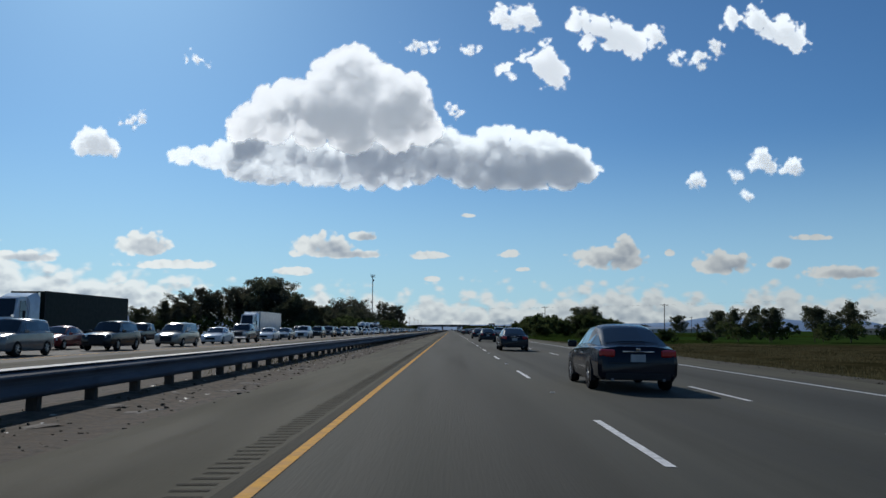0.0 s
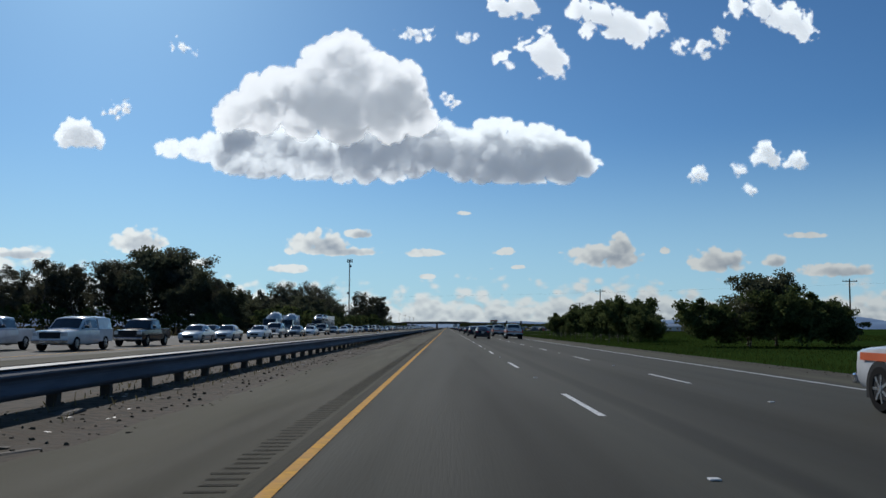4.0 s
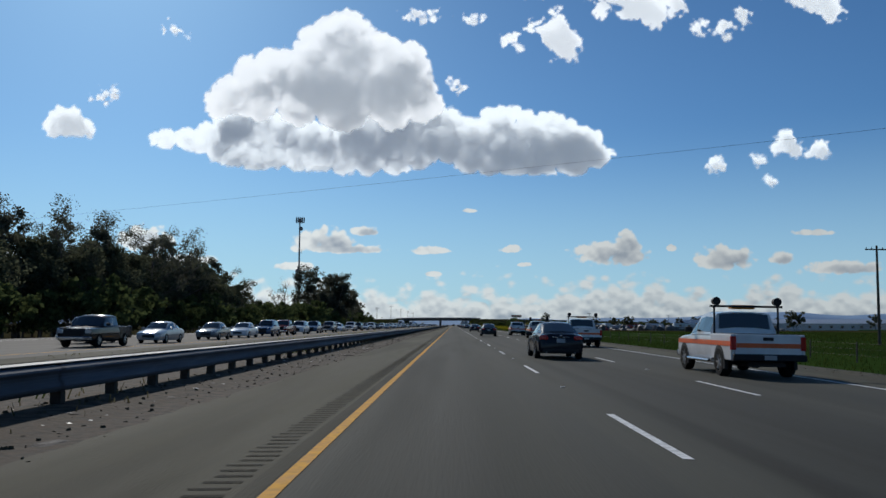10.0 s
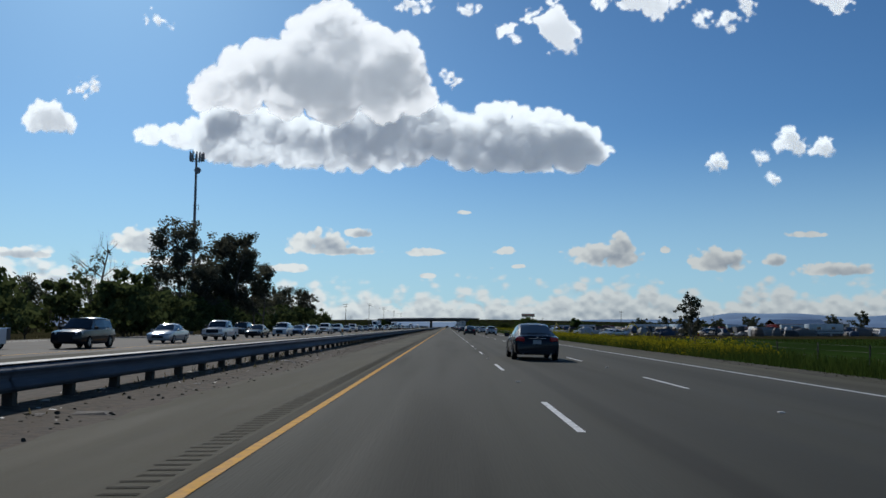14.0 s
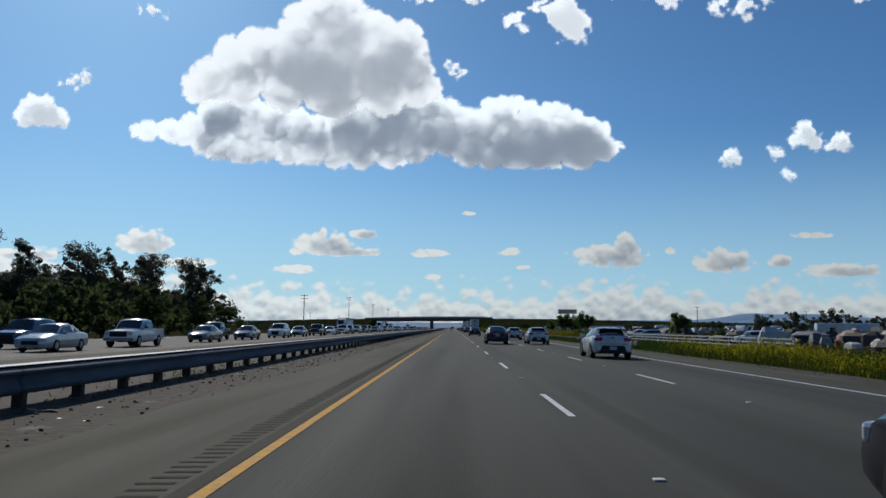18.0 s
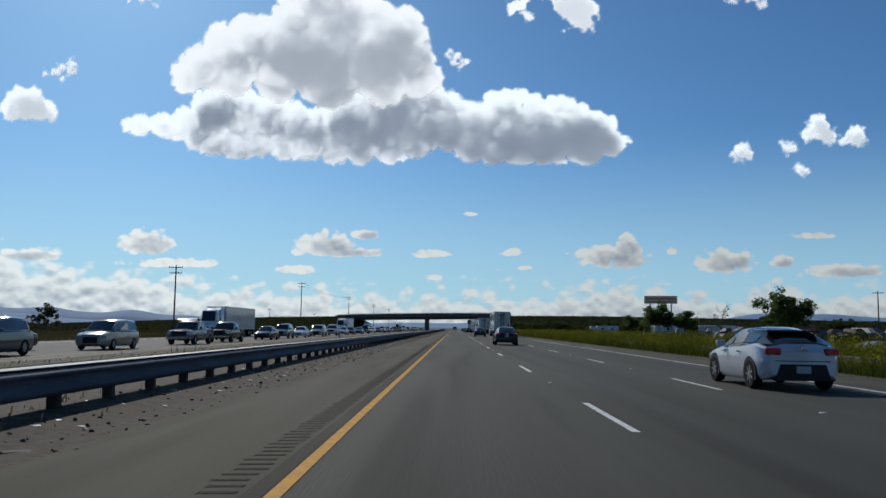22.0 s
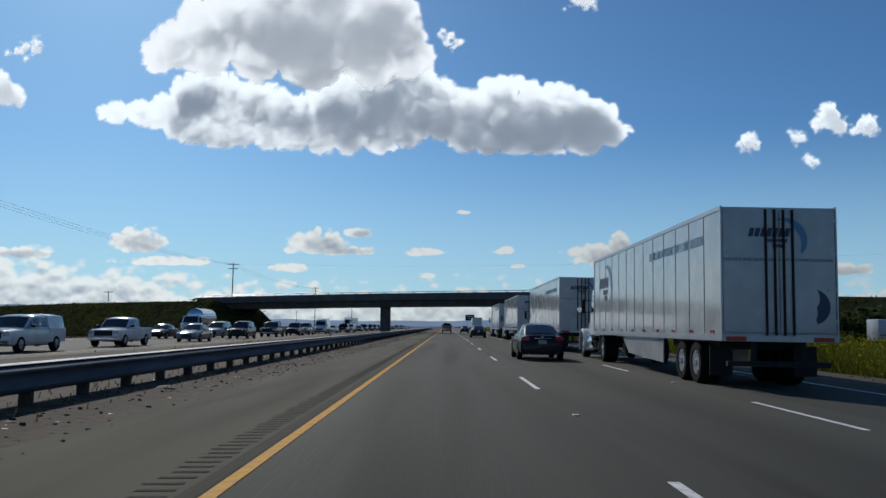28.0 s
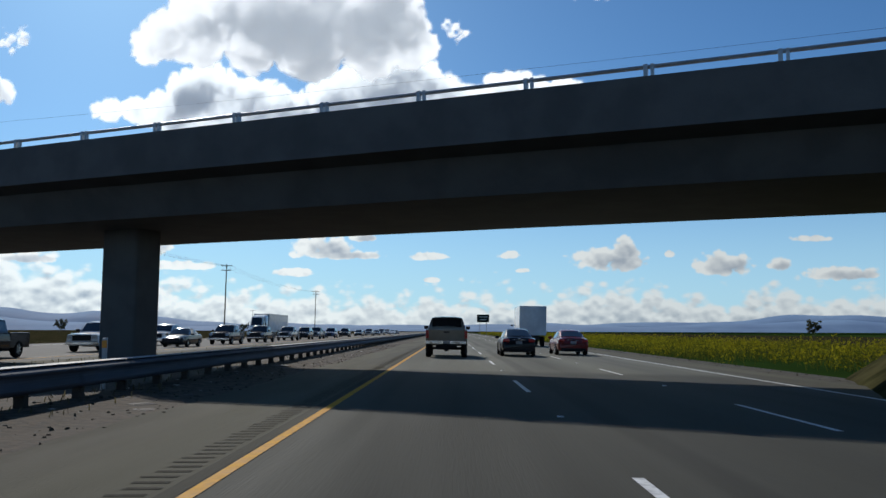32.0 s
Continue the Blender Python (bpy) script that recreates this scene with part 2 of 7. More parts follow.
def dry_zone(m):
    """The nearer part of the farm ground is dry and brown; green fields begin past it."""
    nt = m.node_tree
    bsdf = nt.nodes["Principled BSDF"]
    src = bsdf.inputs["Base Color"].links[0].from_socket
    tc = nt.nodes.new("ShaderNodeTexCoord")
    sep = nt.nodes.new("ShaderNodeSeparateXYZ")
    nt.links.new(tc.outputs["Object"], sep.inputs[0])
    n = noise_node(nt, tc.outputs["Object"], 0.05, 4.0)
    wob = math_node(nt, "MULTIPLY", math_node(nt, "SUBTRACT", n.outputs[0], 0.5), 30.0)
    y = math_node(nt, "ADD", sep.outputs[1], wob)
    x = math_node(nt, "ADD", sep.outputs[0], wob)
    near = math_node(nt, "MULTIPLY", smooth(nt, y, 138.0, 112.0), smooth(nt, x, 92.0, 74.0))
    yard = math_node(nt, "MULTIPLY", smooth(nt, x, 30.0, 36.0), math_node(nt, "MULTIPLY", smooth(nt, y, 590.0, 610.0), smooth(nt, x, 190.0, 160.0)))
    left = smooth(nt, x, -20.0, -40.0)
    dry = math_node(nt, "MULTIPLY", math_node(nt, "MAXIMUM", math_node(nt, "MAXIMUM", near, yard), left), smooth(nt, n.outputs[0], 0.2, 0.5, 0.7, 1.0))
    fine = noise_node(nt, tc.outputs["Object"], 0.35, 8.0)
    earth = nt.nodes.new("ShaderNodeMix")
    earth.data_type = "RGBA"
    nt.links.new(smooth(nt, fine.outputs[0], 0.35, 0.65), earth.inputs[0])
    earth.inputs[6].default_value, earth.inputs[7].default_value = (0.022, 0.021, 0.009, 1), (0.058, 0.049, 0.025, 1)
    mix = nt.nodes.new("ShaderNodeMix")
    mix.data_type = "RGBA"
    nt.links.new(dry, mix.inputs[0])
    nt.links.new(src, mix.inputs[6])
    nt.links.new(earth.outputs[2], mix.inputs[7])
    nt.links.new(mix.outputs[2], bsdf.inputs["Base Color"])


def leaf_material(name, low, high, through_light=0.35):
    m = bpy.data.materials.new(name)
    m.use_nodes = True
    nt = m.node_tree
    nt.nodes.clear()
    out = nt.nodes.new("ShaderNodeOutputMaterial")
    r = nt.nodes.new("ShaderNodeNewGeometry").outputs["Random Per Island"]
    tc = nt.nodes.new("ShaderNodeTexCoord")
    n = noise_node(nt, tc.outputs["Object"], 0.35, 3.0)
    mix = nt.nodes.new("ShaderNodeMix")
    mix.data_type = "RGBA"
    nt.links.new(math_node(nt, "MULTIPLY_ADD", r, 0.6, math_node(nt, "MULTIPLY", n.outputs[0], 0.4)), mix.inputs[0])
    mix.inputs[6].default_value, mix.inputs[7].default_value = (*low, 1), (*high, 1)
    d = nt.nodes.new("ShaderNodeBsdfDiffuse")
    t = nt.nodes.new("ShaderNodeBsdfTranslucent")
    ms = nt.nodes.new("ShaderNodeMixShader")
    ms.inputs[0].default_value = through_light
    nt.links.new(mix.outputs[2], d.inputs[0])
    nt.links.new(mix.outputs[2], t.inputs[0])
    nt.links.new(d.outputs[0], ms.inputs[1])
    nt.links.new(t.outputs[0], ms.inputs[2])
    nt.links.new(ms.outputs[0], out.inputs[0])
    return m


def plain(name, colour, rough=0.5, metal=0.0, **more):
    c = tuple(colour)
    return material(name, tuple(v * 0.92 for v in c), tuple(min(1, v * 1.06) for v in c), rough, metal, **more)


M = {}
M["asphalt"] = material("asphalt", (0.038, 0.0385, 0.030), (0.061, 0.061, 0.048), 0.92, scale=0.9, detail=9.0, stretch=(1.3, 0.05, 1), bump=0.3, bump_scale=30, second=((0.023, 0.0228, 0.0175), 0.45, 0.7), spec=0.25)
wear_tracks(M["asphalt"])
M["shoulder"] = material("shoulder_asphalt", (0.074, 0.069, 0.047), (0.106, 0.099, 0.070), 0.92, scale=1.1, stretch=(1.2, 0.1, 1), bump=0.35, bump_scale=50, second=((0.052, 0.048, 0.034), 0.5, 0.7), spec=0.12)
# paler than the near lanes: sun glare put into the base colour
M["far_asphalt"] = material("pale_asphalt", (0.095, 0.090, 0.079), (0.135, 0.129, 0.115), 0.85, scale=0.9, stretch=(1.6, 0.06, 1), bump=0.2, bump_scale=50, spec=0.12)
M["groove"] = material("groove_asphalt", (0.028, 0.026, 0.019), (0.064, 0.058, 0.044), 0.95, scale=9, detail=9, bump=0.6, bump_scale=40, spec=0.08)
M["seal"] = material("sealed_asphalt", (0.046, 0.043, 0.032), (0.078, 0.072, 0.054), 0.95, scale=2.5, detail=8, stretch=(1, 0.12, 1), bump=0.4, bump_scale=40, second=((0.085, 0.079, 0.058), 0.8, 0.7), spec=0.1)
M["white_line"] = material("white_road_paint", (0.50, 0.50, 0.48), (0.74, 0.74, 0.72), 0.65, scale=4, spread=(0.3, 0.5), second=((0.22, 0.22, 0.21), 9, 0.5))
M["yellow_line"] = material("yellow_road_paint", (0.55, 0.25, 0.008), (0.68, 0.33, 0.012), 0.75, scale=3, second=((0.33, 0.16, 0.02), 7, 0.4), spec=0.12)
M["dirt"] = material("median_dirt", (0.020, 0.015, 0.011), (0.105, 0.082, 0.060), 0.96, scale=5.0, detail=12, bump=1.0, bump_scale=9, second=((0.075, 0.060, 0.043), 0.7, 0.55), spec=0.2)
M["gravel"] = material("gravel_verge", (0.044, 0.038, 0.027), (0.090, 0.078, 0.057), 0.95, scale=2.5, detail=8, bump=0.7, bump_scale=18, second=((0.055, 0.052, 0.025), 0.3, 0.6), spec=0.2)
# blue cast of the reflected sky is put into the base colour
M["steel"] = material("galvanised_steel", (0.046, 0.060, 0.086), (0.085, 0.104, 0.136), 0.8, 0.10, scale=2.5, stretch=(1, 0.25, 3), second=((0.035, 0.04, 0.05), 1.3, 0.6), randomness=0.06)
# pale copy of the steel for a painted sun glint
M["glint_steel"] = material("steel_painted_glint", (0.21, 0.22, 0.23), (0.32, 0.33, 0.34), 0.72, 0.15, scale=2.0, stretch=(1, 0.3, 1), second=((0.26, 0.26, 0.26), 1.1, 0.5))
M["post"] = material("weathered_post", (0.040, 0.034, 0.029), (0.085, 0.073, 0.062), 0.9, scale=7, stretch=(1, 1, 0.3), bump=0.5, randomness=0.2)
M["concrete"] = material("bridge_concrete", (0.085, 0.083, 0.081), (0.118, 0.115, 0.111), 0.88, scale=0.8, detail=7, bump=0.25, bump_scale=12, second=((0.072, 0.070, 0.067), 0.35, 0.35))
M["rail_metal"] = plain("rail_metal", (0.42, 0.43, 0.44), 0.4, 0.7)
M["tyre"] = plain("tyre_rubber", (0.014, 0.014, 0.0145), 0.9, spec=0.08)
M["rim"] = plain("alloy_rim", (0.50, 0.51, 0.53), 0.3, 0.85)
M["dark_rim"] = plain("steel_wheel", (0.16, 0.16, 0.17), 0.5, 0.6)
M["trim"] = plain("black_plastic", (0.016, 0.016, 0.018), 0.6, spec=0.25)
M["chrome"] = plain("chrome", (0.62, 0.63, 0.65), 0.12, 1.0)
M["headlight"] = plain("headlamp_glass", (0.62, 0.64, 0.66), 0.08, 0.3, coat=0.6)
M["taillight"] = plain("tail_lamp_red", (0.42, 0.012, 0.014), 0.2, coat=0.4)
M["amber"] = plain("amber_lamp", (0.75, 0.28, 0.03), 0.2, coat=0.6)
M["plate"] = plain("plate_white", (0.36, 0.37, 0.38), 0.6)
M["ink"] = plain("dark_blue_print", (0.035, 0.055, 0.10), 0.5)
M["blue_print"] = plain("blue_print", (0.10, 0.26, 0.42), 0.5)
M["orange"] = plain("orange_stripe", (0.72, 0.13, 0.03), 0.4)
M["wood_pole"] = material("creosoted_pole", (0.06, 0.045, 0.035), (0.11, 0.085, 0.065), 0.9, scale=4, stretch=(1, 1, 0.1), bump=0.3)
M["tower"] = plain("tower_steel", (0.20, 0.20, 0.21), 0.6, 0.3)
M["white_paint"] = material("white_fence_paint", (0.36, 0.36, 0.34), (0.52, 0.52, 0.50), 0.6, scale=2)
M["bark"] = material("bark", (0.075, 0.06, 0.048), (0.16, 0.135, 0.11), 0.95, scale=5, stretch=(1, 1, 0.25), bump=0.6)
M["leaf_dark"] = leaf_material("dark_leaves", (0.060, 0.062, 0.046), (0.138, 0.140, 0.100), 0.5)
M["leaf_olive"] = leaf_material("olive_leaves", (0.058, 0.064, 0.040), (0.136, 0.146, 0.090), 0.5)
M["leaf_green"] = leaf_material("green_leaves", (0.046, 0.064, 0.024), (0.115, 0.140, 0.055), 0.45)
M["leaf_fresh"] = leaf_material("fresh_leaves", (0.056, 0.086, 0.026), (0.130, 0.175, 0.060), 0.58)
M["grass_blade"] = leaf_material("grass_blades", (0.026, 0.044, 0.009), (0.072, 0.105, 0.022), 0.35)
M["mustard_leaf"] = leaf_material("mustard_stems", (0.055, 0.068, 0.011), (0.15, 0.155, 0.024), 0.38)
M["dry_blade"] = leaf_material("dry_grass", (0.070, 0.062, 0.030), (0.18, 0.155, 0.085), 0.4)
M["mustard"] = leaf_material("mustard_bloom", (0.21, 0.19, 0.012), (0.38, 0.33, 0.022), 0.4)
M["field"] = material("field_ground", (0.016, 0.034, 0.008), (0.030, 0.060, 0.013), 0.95, scale=0.06, detail=8, stretch=(1, 0.4, 1), bump=0.6, bump_scale=4, second=((0.030, 0.050, 0.013), 0.012, 0.6), spec=0.0)
dry_zone(M["field"])
M["slope_grass"] = material("embankment_grass", (0.026, 0.027, 0.013), (0.068, 0.066, 0.030), 0.97, scale=0.6, detail=10, bump=1.0, bump_scale=3, second=((0.060, 0.048, 0.031), 0.2, 0.75), spec=0.0)
# distance haze is put into the hills' base colour
M["hills"] = material("far_hills_haze", (0.10, 0.19, 0.33), (0.14, 0.245, 0.39), 1.0, scale=0.006, detail=8)


def glass(name, colour=(0.012, 0.015, 0.018)):
    m = bpy.data.materials.new(name)
    m.use_nodes = True
    b = m.node_tree.nodes["Principled BSDF"]
    b.inputs["Base Color"].default_value = (*colour, 1)
    b.inputs["Roughness"].default_value, b.inputs["Specular IOR Level"].default_value = 0.04, 0.6
    b.inputs["Coat Weight"].default_value = 0.3
    return m


M["glass"] = glass("tinted_glass")


def paint(name, colour, metal=0.35):
    return material("paint_" + name, tuple(v * 0.9 for v in colour), tuple(min(1, v * 1.05) for v in colour), 0.15, metal * 0.6, scale=1.3, coat=0.25, spec=0.35, second=(tuple(v * 0.75 + 0.008 for v in colour), 2.2, 0.3))


PAINT = {"white": paint("white", (0.70, 0.71, 0.72), 0.0), "silver": paint("silver", (0.42, 0.44, 0.46), 0.5), "steel": paint("steel", (0.23, 0.255, 0.29), 0.6), "grey": paint("grey", (0.16, 0.17, 0.18), 0.45),
         "black": paint("black", (0.016, 0.017, 0.02), 0.2), "blue": paint("blue", (0.05, 0.09, 0.17), 0.4), "navy": paint("navy", (0.008, 0.010, 0.018), 0.1),
         "red": paint("red", (0.20, 0.018, 0.02), 0.3), "beige": paint("beige", (0.34, 0.30, 0.24), 0.4), "green": paint("green", (0.010, 0.020, 0.017), 0.0),
         "yellow": paint("yellow", (0.62, 0.40, 0.03), 0.0), "trailer": paint("trailer", (0.46, 0.48, 0.485), 0.0)}
PAINT["pearl"] = paint("pearl", (0.56, 0.60, 0.65), 0.2)
PAINT["taupe"] = paint("taupe", (0.15, 0.138, 0.118), 0.4)
PAINT["green"] = plain("dark_green_sheet", (0.008, 0.016, 0.013), 0.65, spec=0.2)
for dark in ("navy", "black"):
    PAINT[dark].node_tree.nodes["Principled BSDF"].inputs["Coat Weight"].default_value = 0.06
PAINT["navy"].node_tree.nodes["Principled BSDF"].inputs["Specular IOR Level"].default_value = 0.22


# ---- mesh helpers ----
def mesh_of(name, verts, faces, mat, smooth_faces=False, angle=None):
    me = bpy.data.meshes.new(name)
    me.from_pydata([tuple(v) for v in verts], [], [tuple(f) for f in faces])
    me.materials.append(mat)
    if smooth_faces:
        me.polygons.foreach_set("use_smooth", [True] * len(me.polygons))
        if angle:
            me.set_sharp_from_angle(angle=radians(angle))
    me.update()
    return me


def part(name, bm, mat, parent=None, label="", smooth_faces=False):
    """Links a bmesh as one mesh object, under a thing or a part."""
    me = bpy.data.meshes.new(name)
    bmesh.ops.recalc_face_normals(bm, faces=bm.faces)
    bm.to_mesh(me)
    bm.free()
    me.materials.append(mat)
    if smooth_faces:
        me.polygons.foreach_set("use_smooth", [True] * len(me.polygons))
        me.set_sharp_from_angle(angle=radians(38))
    ob = new(name, me)
    if parent is not None:
        ob.parent = parent
    if label:
        ob["label"] = label
    return ob


def thing(name, label, category, group="", kind="", at=None):
    ob = tagged(new(name), label, category, group, kind)
    ob.empty_display_size = 0.2
    if at is not None:
        ob.matrix_basis = at
    return ob


def box(bm, x0, x1, y0, y1, z0, z1, bevel=0.0):
    vs = [bm.verts.new((x, y, z)) for z in (z0, z1) for y in (y0, y1) for x in (x0, x1)]
    fs = [bm.faces.new([vs[i] for i in f]) for f in ((0, 2, 3, 1), (4, 5, 7, 6), (0, 1, 5, 4), (2, 6, 7, 3), (0, 4, 6, 2), (1, 3, 7, 5))]
    if bevel:
        es = list({e for f in fs for e in f.edges})
        bmesh.ops.bevel(bm, geom=es, offset=bevel, segments=2, affect="EDGES", profile=0.5)
    return bm


def cyl(bm, a, b, r0, r1, n=10, caps=True):
    a, b = Vector(a), Vector(b)
    q = (b - a).to_track_quat("Z", "Y")
    rings = []
    for c, r in ((a, r0), (b, r1)):
        rings.append([bm.verts.new(c + q @ Vector((r * math.cos(2 * math.pi * i / n), r * math.sin(2 * math.pi * i / n), 0))) for i in range(n)])
    for i in range(n):
        bm.faces.new((rings[0][i], rings[0][(i + 1) % n], rings[1][(i + 1) % n], rings[1][i]))
    if caps:
        bm.faces.new(rings[0][::-1])
        bm.faces.new(rings[1])
    return bm


def loft(bm, sections, close=True, caps=True):
    rings = [[bm.verts.new(p) for p in s] for s in sections]
    n = len(rings[0])
    for a, b in zip(rings, rings[1:]):
        for i in range(n if close else n - 1):
            bm.faces.new((a[i], a[(i + 1) % n], b[(i + 1) % n], b[i]))
    if caps and close:
        bm.faces.new(rings[0][::-1])
        bm.faces.new(rings[-1])
    return bm


def slab(bm, pts, way, thick):
    """A plate: the outline pts, pushed out along way."""
    w = Vector(way) * thick
    a = [bm.verts.new(Vector(p)) for p in pts]
    b = [bm.verts.new(Vector(p) + w) for p in pts]
    n = len(a)
    bm.faces.new(a[::-1])
    bm.faces.new(b)
    for i in range(n):
        bm.faces.new((a[i], a[(i + 1) % n], b[(i + 1) % n], b[i]))
    return bm


# ---- ground and roads ----
Y0, Y1 = -260.0, 4850.0
FALL = 0.0139   # the lanes drain to the outer side


def road_z(x):
    return -FALL * x if x > 0 else 0.0


def ground_z(x):
    for (a, za), (b, zb) in zip(GROUND, GROUND[1:]):
        if a <= x <= b:
            return za + (zb - za) * (x - a) / (b - a)
    return GROUND[0][1]


GROUND = [(-4900, -0.9), (-60, -0.9), (-42, -0.7), (-37, -0.14), (-36, -0.16), (-12, -0.10), (-9.5, -0.22), (-6.0, -0.05), (-4.6, 0.08), (-3.9, 0.06), (-3.2, -0.02), (-2.4, -0.03), (0, -0.05),
          (13.0, -0.27), (14.2, -0.26), (17.0, -0.5), (22, -0.75), (4900, -0.75)]


def strip(name, xs, y0, y1, z_of, mat, label, category="road", kind="structure", step=40.0, lift=0.0):
    rows = max(1, int((y1 - y0) / step))
    verts = [(x, y0 + (y1 - y0) * j / rows, z_of(x) + lift) for j in range(rows + 1) for x in xs]
    n = len(xs)
    faces = [(j * n + i, j * n + i + 1, (j + 1) * n + i + 1, (j + 1) * n + i) for j in range(rows) for i in range(n - 1)]
    return tagged(new(name, mesh_of(name, verts, faces, mat)), label, category, kind=kind)


strip("ground", [g[0] for g in GROUND], Y0, Y1, ground_z, M["field"], "flat green and dry farm ground reaching to the horizon", "ground")
road = strip("road", [0.02, 3.66, 7.32, 10.98, 11.4], Y0, 2600, road_z, M["asphalt"], "grey three-lane freeway asphalt with darker wheel tracks", "road")


def ragged_shoulder():
    """The inner shoulder: dirt has crept over its outer edge, so that the edge wanders in and out."""
    rng = np.random.default_rng(8)
    ys = np.concatenate(([Y0], np.arange(-30.0, 1150.0, 0.55), [2600.0]))
    n = len(ys)
    wide = np.interp(np.arange(n), np.arange(0, n + 14, 14), rng.uniform(-0.22, 0.22, len(range(0, n + 14, 14))))
    edge = -2.55 + wide + rng.uniform(-0.09, 0.09, n)
    verts = [v for e, y in zip(edge, ys) for v in ((e, y, -0.004), (e + 0.12, y, 0.0), (-1.2, y, 0.0), (0.02, y, 0.0))]
    faces = [(4 * j + i, 4 * j + i + 1, 4 * j + i + 5, 4 * j + i + 4) for j in range(n - 1) for i in range(3)]
    tagged(new("road_shoulder_inner", mesh_of("road_shoulder_inner", verts, faces, M["shoulder"])), "tan-grey paved inner shoulder with dirt creeping over its edge", "shoulder", kind="structure")


ragged_shoulder()
strip("road_shoulder_outer", [11.4, 13.1], Y0, 2600, road_z, M["shoulder"], "tan-grey paved outer shoulder", "shoulder")
far_road = strip("opposite_road", [-36.0, -32, -24, -16, -12.6], Y0, 2600, lambda x: -0.05, M["far_asphalt"], "pale asphalt of the opposite carriageway", "road")
strip("opposite_shoulder", [-15.1, -14.0, -12.6], Y0, 2600, lambda x: -0.044, M["shoulder"], "dusty brown inner shoulder of the opposite carriageway", "shoulder")
strip("median", [-12.6, -12.0, -9.5, -6.0, -4.6, -3.9, -3.2, -2.55, -2.15], Y0, 2600, lambda x: ground_z(x) + 0.02, M["dirt"], "bare brown dirt median with scattered litter", "median")
strip("verge_gravel", [13.1, 14.2, 16.4], Y0, 2600, lambda x: ground_z(x) + 0.02, M["gravel"], "gravelly tan verge along the outer shoulder", "verge")
bm = bmesh.new()
for j in range(48):
    box(bm, -11.75, -11.5, -60 + 30 * j, -60 + 30 * j + 29.98, -0.2, 0.07, 0.03)
tagged(part("asphalt_dike", bm, M["groove"]), "low dark asphalt dike along the opposite shoulder", "kerb", kind="structure")

# lines: solid edges, broken lane lines, raised markers, rumble strip
DASH = 14.63


def line_piece(name, x, y0, y1, width, mat, parent, lift=0.006, n=1):
    verts, faces = [], []
    for j in range(n + 1):
        y = y0 + (y1 - y0) * j / n
        for xx in (x - width / 2, x + width / 2):
            verts.append((xx, y, (road_z(xx) if x > -12 else -0.05) + lift))
    for j in range(n):
        faces.append((2 * j, 2 * j + 1, 2 * j + 3, 2 * j + 2))
    ob = new(name, mesh_of(name, verts, faces, mat))
    ob.parent = parent
    return ob


line_piece("yellow_edge_line", 0.01, Y0, 2600, 0.125, M["yellow_line"], road, n=40)["label"] = "worn yellow edge line"
line_piece("white_edge_line", 10.98, Y0, 2600, 0.13, M["white_line"], road, n=40)["label"] = "solid white edge line"
line_piece("yellow_edge_line", -16.9, Y0, 2600, 0.15, M["yellow_line"], far_road, n=40)
line_piece("white_edge_line", -32.2, Y0, 2600, 0.15, M["white_line"], far_road, n=40)
seal = strip("seal_strip", [-0.235, -0.16, -0.075], -60, 1400, lambda x: 0.0, M["seal"], "dark sealed strip of asphalt beside the yellow line", "road", lift=0.003)
dash_mesh = {}
for k in range(-6, 96):
    for x, ph in ((3.66, 0.0), (7.32, 8.19)):
        y = 12.23 + ph + DASH * k
        if x not in dash_mesh:
            verts = [(-0.055, -4.15, FALL * 0.055), (0.055, -4.15, -FALL * 0.055), (0.055, 0, -FALL * 0.055), (-0.055, 0, FALL * 0.055)]
            dash_mesh[x] = mesh_of("lane_dash", verts, [(0, 1, 2, 3)], M["white_line"])
        ob = new("lane_dash", dash_mesh[x])
        ob.location = (x, y, road_z(x) + 0.006)
        ob.parent = road
marker = bmesh.new()
box(marker, -0.05, 0.05, -0.05, 0.05, 0.0, 0.018, 0.006)
marker_mesh = bpy.data.meshes.new("raised_marker")
marker.to_mesh(marker_mesh)
marker.free()
marker_mesh.materials.append(M["white_line"])
for k in range(-2, 88):
    for x, ph in ((3.66, 5.3), (7.32, 13.5)):
        ob = new("raised_marker", marker_mesh)
        ob.location = (x, 12.23 + ph + DASH * k, road_z(x))
        ob.parent = road
# grooves are flat dark patches laid on the shoulder, not cut in
verts, faces = [], []
for k in range(int((1150 + 10) / 0.27)):
    y = -10 + 0.27 * k
    jx = 0.02 * math.sin(k * 1.7)
    b = len(verts)
    for xx, yy in ((-0.62 + jx, y), (-0.31 + jx, y + 0.02), (-0.31 + jx, y + 0.105), (-0.62 + 2.5 * jx, y + 0.085 + 0.5 * jx)):
        verts.append((xx, yy, 0.004))
    faces.append((b, b + 1, b + 2, b + 3))
tagged(new("rumble_strip", mesh_of("rumble_strip", verts, faces, M["groove"])), "row of flat dark marks for the milled grooves in the inner shoulder", "rumble strip", kind="stuff")


